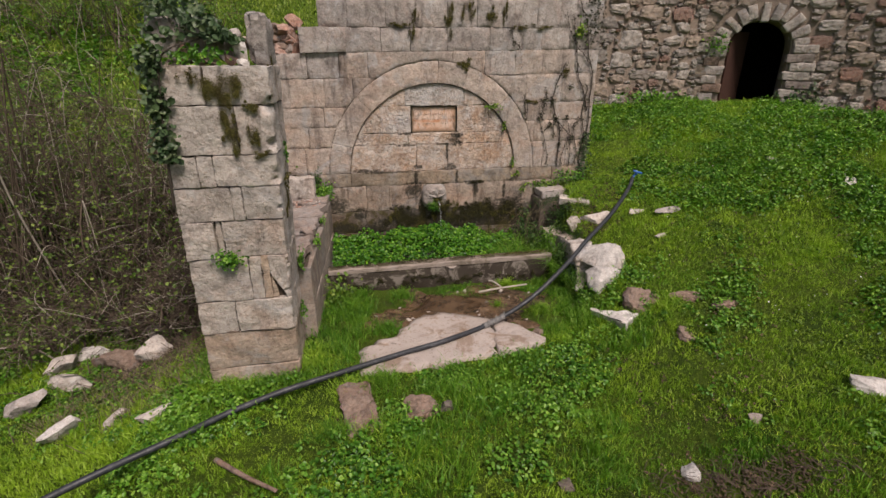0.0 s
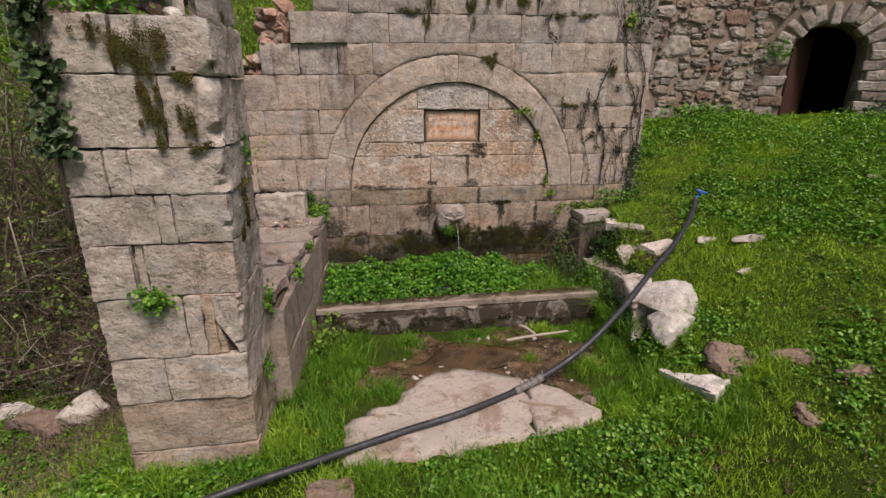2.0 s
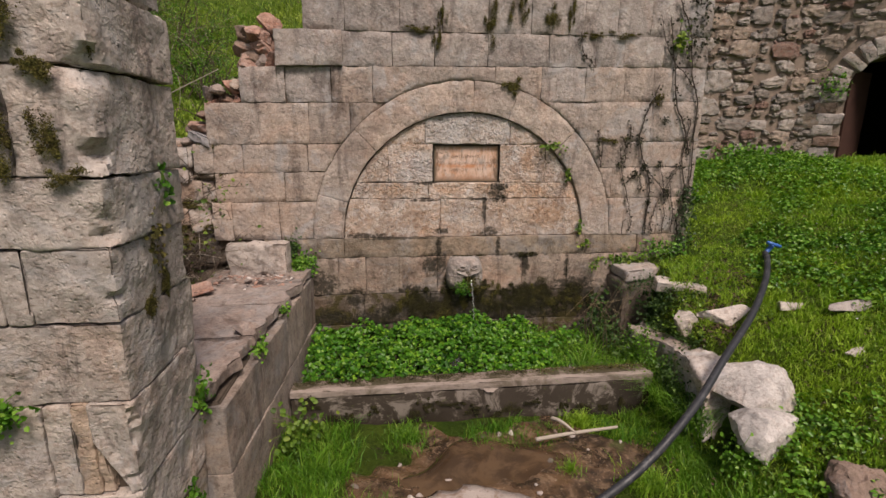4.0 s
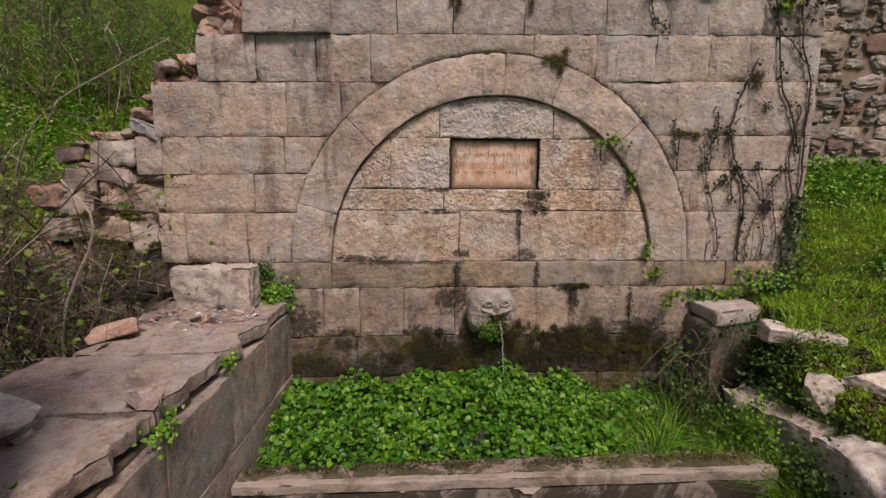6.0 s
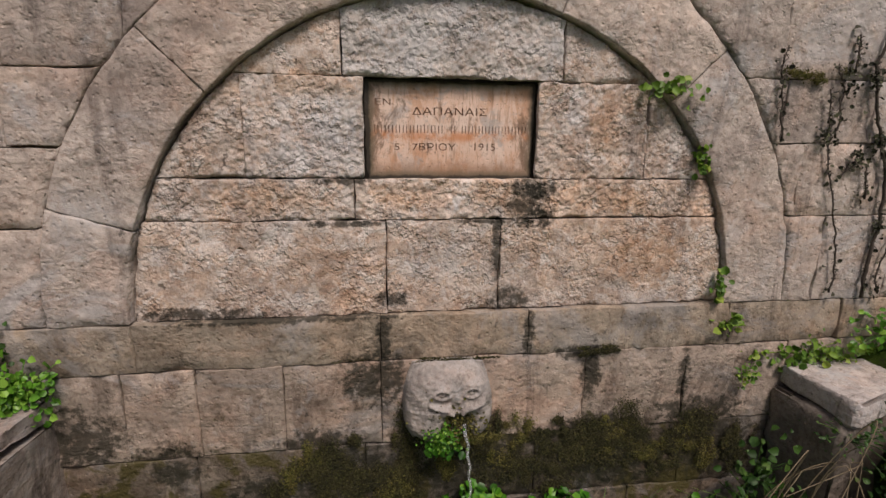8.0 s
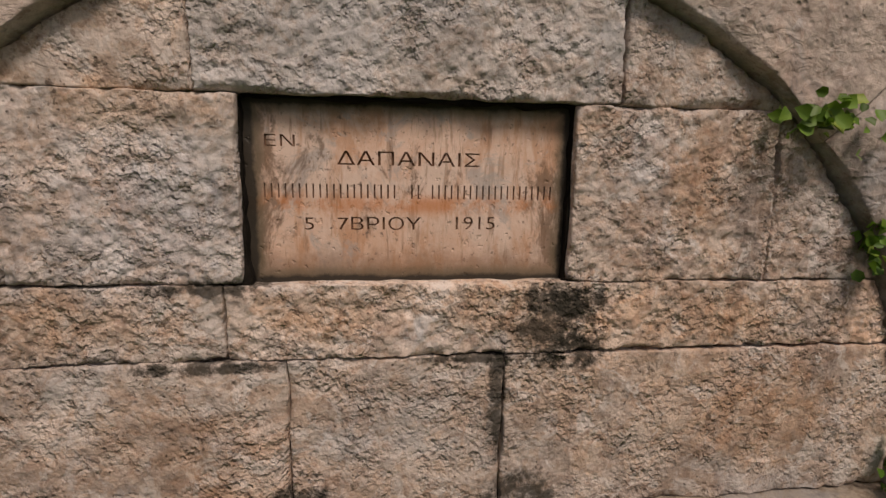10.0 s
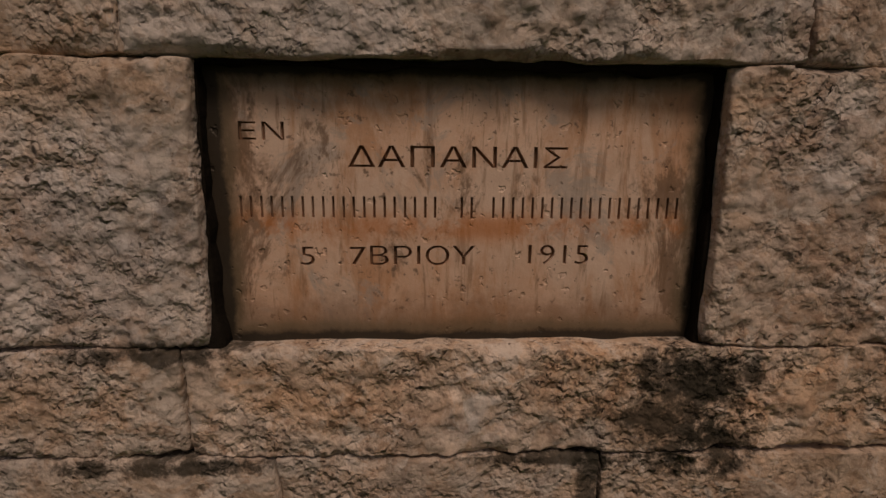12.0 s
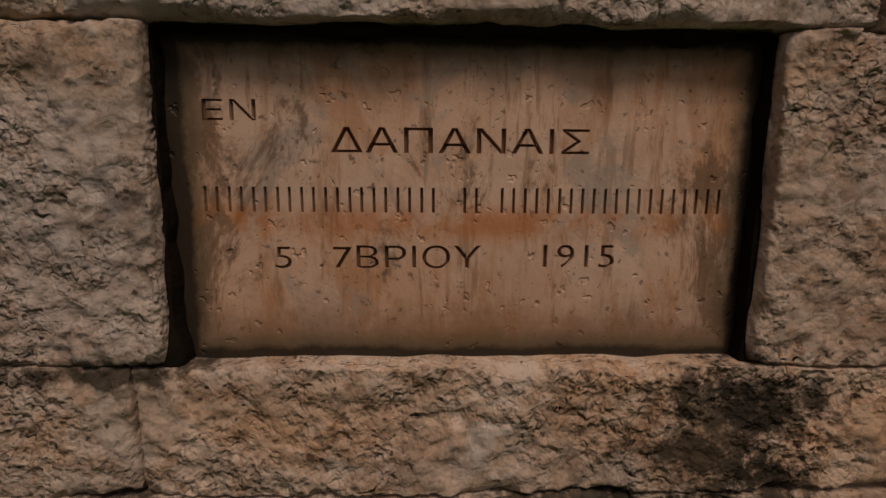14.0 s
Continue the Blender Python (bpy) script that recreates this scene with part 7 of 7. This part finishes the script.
for a0, a1 in zip(RING, RING[1:]):
    seed += 1
    part("voussoir", face_block(O, U, V, NN, radians(a0), radians(a1), 1.0, 1.235, cell=0.03, edge=0.006, depth=0.09, rough=0.006, gap=0.0008, seed=seed, polar=(0.0, 0.985)), m_ring, wall_north)

# the blind field inside the arch
TY = (0, 0.028, 0)
FIELD = ((0.985, 1.30, (-1.0, -0.215, 0.163, 1.0)), (1.30, 1.432, (-1.0, -0.312, 1.0)), (1.432, 1.735, (-1.0, -0.632, -0.277)), (1.432, 1.735, (0.272, 0.652, 1.0)), (1.735, 2.0, (-0.8, -0.34, 0.35, 0.8)))
for z0, z1, xs in FIELD:
    for x0, x1 in zip(xs, xs[1:]):
        seed += 1
        lintel = z0 == 1.735 and x0 == -0.34
        fine = x0 > -0.7 and x1 < 0.7 and z0 > 1.2 or z0 in (1.30, 1.432)
        fb = face_block(TY, U, V, NN, x0, x1, z0, z1, cell=0.0048 if fine else 0.015, edge=0.0035, depth=0.10, rough=0.0075 if fine else 0.007, gap=rnd.choice((0.0008, 0.0014, 0.0022)), seed=seed, inside=(0.0, 0.985, 0.995))
        part("lintel" if lintel else "stone_block", fb, m_lintel_rough if lintel else m_field_grey if x0 == -0.632 else m_tymp, wall_north)

# broken west end: rubble heart of the wall
def rough_block(x0, x1, z0, z1, mat_, seed0, y0=0.02, y1=0.42, lean=0.0):
    """A broken stone of the wall's heart, its faces uneven and its corners knocked off."""
    mid_x, mid_z = (x0 + x1) / 2, (z0 + z1) / 2
    r = random.Random(seed0)
    a_, b_ = r.uniform(-0.25, 0.25), r.uniform(-0.3, 0.3)
    part("rubble_stone", box_stone(x0, x1, y0, y1, z0, z1, cell=0.03, r=0.010, rough=0.030, seed=seed0, chip=0.22, warp=lambda p: Vector((p.x + a_ * (p.z - mid_z), p.y, p.z + (b_ * 0.5 + lean) * (p.x - mid_x)))), mat_, wall_north)


BROKEN = ((-2.37, -2.105, 1.565, 1.705, m_pillar), (-2.56, -2.385, 1.575, 1.66, m_coping), (-2.32, -1.965, 1.285, 1.462, m_rubble), (-2.54, -2.345, 1.27, 1.545, m_rubble), (-2.43, -2.145, 1.468, 1.558, m_coping), (-2.13, -1.96, 1.468, 1.512, m_rubble),
    (-2.72, -2.55, 1.315, 1.43, m_red), (-2.15, -1.995, 1.065, 1.265, m_ashlar), (-2.43, -2.17, 1.125, 1.25, m_rubble), (-2.66, -2.44, 1.12, 1.26, m_rubble), (-2.22, -1.87, 0.90, 1.06, m_damp_dimmed), (-2.52, -2.23, 0.95, 1.11, m_damp_dimmed), (-1.86, -1.63, 0.84, 1.06, m_damp_dimmed), (-2.80, -2.54, 0.92, 1.10, m_rubble))
for i, (x0, x1, z0, z1, mat_) in enumerate(BROKEN):
    rough_block(x0, x1, z0, z1, mat_, 701 + i, 0.02 if z0 > 1.06 else 0.06)
rough_block(-2.115, -1.965, 1.735, 1.80, m_slate, 730, 0.0, 0.3, -0.45)
for x, z, sx, sz, mat_, e_ in ((-2.17, 1.745, 0.06, 0.03, m_coping, 741), (-2.02, 1.865, 0.075, 0.05, m_red, 742), (-2.10, 1.835, 0.05, 0.025, m_brown, 743), (-1.985, 1.935, 0.05, 0.03, m_brown, 744), (-1.93, 2.025, 0.055, 0.035, m_red, 745), (-1.84, 2.055, 0.06, 0.04, m_brown, 746), (-1.76, 2.07, 0.055, 0.035, m_red, 747),
        (-1.90, 2.11, 0.06, 0.045, m_coping, 748), (-1.80, 2.155, 0.07, 0.05, m_red, 749), (-1.97, 2.10, 0.04, 0.04, m_coping, 750), (-1.74, 2.16, 0.05, 0.05, m_rubble, 751), (-2.24, 1.72, 0.05, 0.025, m_rubble, 752), (-2.45, 1.68, 0.06, 0.03, m_coping, 753), (-2.33, 1.725, 0.05, 0.02, m_red, 754)):
    ob = part("rubble_stone", rock((sx, 0.09, sz), e_, 3, 7, 0.10), mat_, wall_north)
    ob.matrix_world = pose(x, 0.12, z, 0, (e_ % 5 - 2) * 6, (e_ % 7 - 3) * 9)
for x, y, z, sx, sz, mat_, e_ in ((-2.05, 0.32, 1.80, 0.10, 0.07, m_rubble, 761), (-1.88, 0.34, 2.06, 0.10, 0.07, m_red, 762), (-2.3, 0.34, 1.68, 0.12, 0.07, m_coping, 763), (-1.75, 0.36, 2.2, 0.09, 0.06, m_rubble, 764), (-2.5, 0.34, 1.62, 0.12, 0.06, m_red, 765)):
    ob = part("rubble_stone", rock((sx, 0.13, sz), e_, 3, 7, 0.10), mat_, wall_north)
    ob.matrix_world = pose(x, y, z, 8, -6, e_ % 9 * 20)
for i in range(13):
    x, z = -1.50 - 0.14 * (i % 4) / 3 - 0.02 * (i % 3), 2.335 + 0.085 * (i // 4)
    ob = part("rubble_stone", rock((0.070 + 0.014 * (i % 3), 0.08, 0.058), 770 + i, 3, 6, 0.14), (m_red, m_coping, m_red, m_brown)[i % 4], wall_north)
    ob.matrix_world = pose(x, 0.10 + 0.03 * (i % 2), z, 0, (i * 37) % 24 - 12, (i * 53) % 60)
for x, z, n_ in ((-2.14, 1.27, 300), (-1.93, 1.29, 160), (-2.36, 1.262, 220), (-2.34, 1.40, 120), (-1.98, 1.72, 160), (-2.25, 1.09, 320), (-1.97, 1.10, 200), (-2.45, 1.15, 200), (-1.90, 1.50, 100)):
    moss("brown-green moss in the joints of the broken wall", (x, 0.012, z), 0.10, 0.03, n_)


# rubble walls: field stones in rough courses
def rubble_wall(parent, p, d, n, s0, s1, z0, z1, hole, seed0, mats=None, big=1.0):
    r = random.Random(seed0)
    shapes = []
    for i in range(14):
        q_ = random.Random(seed0 * 3 + i)
        a_, b_, c_, e_ = (q_.uniform(-0.22, 0.22) for _ in range(4))
        shapes.append(mesh_of("wall_stone", *box_stone(-0.92, 0.92, -0.9, 0.9, -0.9, 0.9, cell=0.42, r=0.5, rough=0.26, seed=seed0 + i, chip=0.3, warp=lambda p: Vector((p.x * (1 + a_ * p.z) + c_ * p.z, p.y, p.z * (1 + b_ * p.x) + e_ * p.x * 0.5)))))
    turn = math.degrees(math.atan2(d.y, d.x))
    laid, mid_, hw_ = np.zeros((0, 4)), 0.0, 0.0
    for size, tries in ((0.36, 40), (0.29, 160), (0.23, 420), (0.18, 900), (0.14, 1500), (0.10, 1800), (0.07, 2200)):
        size *= big
        for _ in range(int(tries * (s1 - s0) * (z1 - z0) / 10.0 / big ** 2)):
            w = size * r.uniform(0.85, 1.15)
            h = w * r.uniform(0.42, 0.78)
            c, zz = r.uniform(s0, s1), r.uniform(z0, z1)
            if len(laid) > 298 or len(laid) and np.any((np.abs(laid[:, 0] - c) < (laid[:, 2] + w) * 0.5 - 0.004) & (np.abs(laid[:, 1] - zz) < (laid[:, 3] + h) * 0.5 - 0.002)):
                continue
            if hole:
                mid_, hw_ = (hole[0] + hole[1]) / 2, (hole[1] - hole[0]) / 2
                if abs(c - mid_) < hw_ + w * 0.45 + 0.2 and zz < hole[2]:
                    continue
                if zz >= hole[2] - 0.05 and math.hypot((c - mid_) / (hw_ + 0.34), (zz - hole[2]) / (hole[3] - hole[2] + 0.34)) < 1.0:
                    continue
            laid = np.vstack([laid, (c, zz, w, h)])
            ob = part("wall_stone", shapes[r.randrange(14)], m_rubble, parent)
            ob.material_slots[0].link = "OBJECT"
            ob.material_slots[0].material = r.choice(mats or (m_field_a, m_field_b, m_field_c, m_field_a, m_field_a, m_field_b, m_field_c, m_red if r.random() < 0.7 else m_field_b))
            q = p + d * c
            ob.matrix_world = pose(q.x, q.y, zz, 0, r.uniform(-9, 9), turn + r.uniform(-4, 4)) @ Matrix.Diagonal((w * 0.53, r.uniform(0.03, 0.06), h * 0.54, 1))


rubble_wall(wall_north, Vector((-3.3, 0.09, 0)), Vector((1, 0, 0)), Vector((0, -1, 0)), 0.0, 1.42, -0.2, 0.92, None, 580, (m_rubble, m_ashlar, m_darkrock, m_coping, m_field_grey), 1.15)
rubble_wall(wall_east, A, d_ab, n_ab, 1.6, 3.95, 1.35, 3.75, None, 600)
rubble_wall(wall_south_east, B, d_bc, n_bc, -0.05, 3.4, 0.8, 3.75, (DOOR_S0, DOOR_S1, DOOR_SPRING, DOOR_TOP), 620)
# stones round the opening
mid_s, hw = (DOOR_S0 + DOOR_S1) / 2, (DOOR_S1 - DOOR_S0) / 2
for i in range(11):
    t = math.pi * (i + 0.5) / 11
    rx, rz = hw + 0.13, DOOR_TOP - DOOR_SPRING + 0.13
    q = B + d_bc * (mid_s + rx * math.cos(t)) + n_bc * 0.0
    st = part("voussoir", box_stone(-0.10 - 0.03 * (i % 3), 0.12, -0.05, 0.25, -0.055 - 0.025 * (i % 3 == 1), 0.052 + 0.03 * (i % 4 == 2), cell=0.07, r=0.015, rough=0.012, seed=640 + i, chip=0.06), (m_lintel, m_grey, m_lintel)[i % 3], wall_south_east)
    st.matrix_world = Matrix.Translation((q.x, q.y, DOOR_SPRING + rz * math.sin(t))) @ Matrix.Rotation(ang, 4, "Z") @ Matrix.Rotation(-t, 4, "Y")
for i in range(7):
    q = B + d_bc * (DOOR_S0 - 0.13 - 0.04 * (i % 2))
    st = part("jamb_stone", box_stone(-0.15, 0.14 - 0.05 * (i % 2), -0.04, 0.25, -0.07, 0.07, cell=0.07, r=0.018, rough=0.018, seed=680 + i, chip=0.08), (m_pillar, m_grey, m_brown)[i % 3], wall_south_east)
    st.matrix_world = Matrix.Translation((q.x, q.y, 1.5 + 0.145 * i)) @ Matrix.Rotation(ang, 4, "Z")
for i in range(8):
    q = B + d_bc * (DOOR_S1 + 0.16 + 0.03 * (i % 2))
    st = part("jamb_stone", box_stone(-0.19 + 0.04 * (i % 2), 0.19, -0.07, 0.25, -0.065, 0.065, cell=0.07, r=0.018, rough=0.014, seed=660 + i, chip=0.06), m_pillar if i % 3 else m_coping, wall_south_east)
    st.matrix_world = Matrix.Translation((q.x, q.y, 1.46 + 0.136 * i)) @ Matrix.Rotation(ang, 4, "Z")
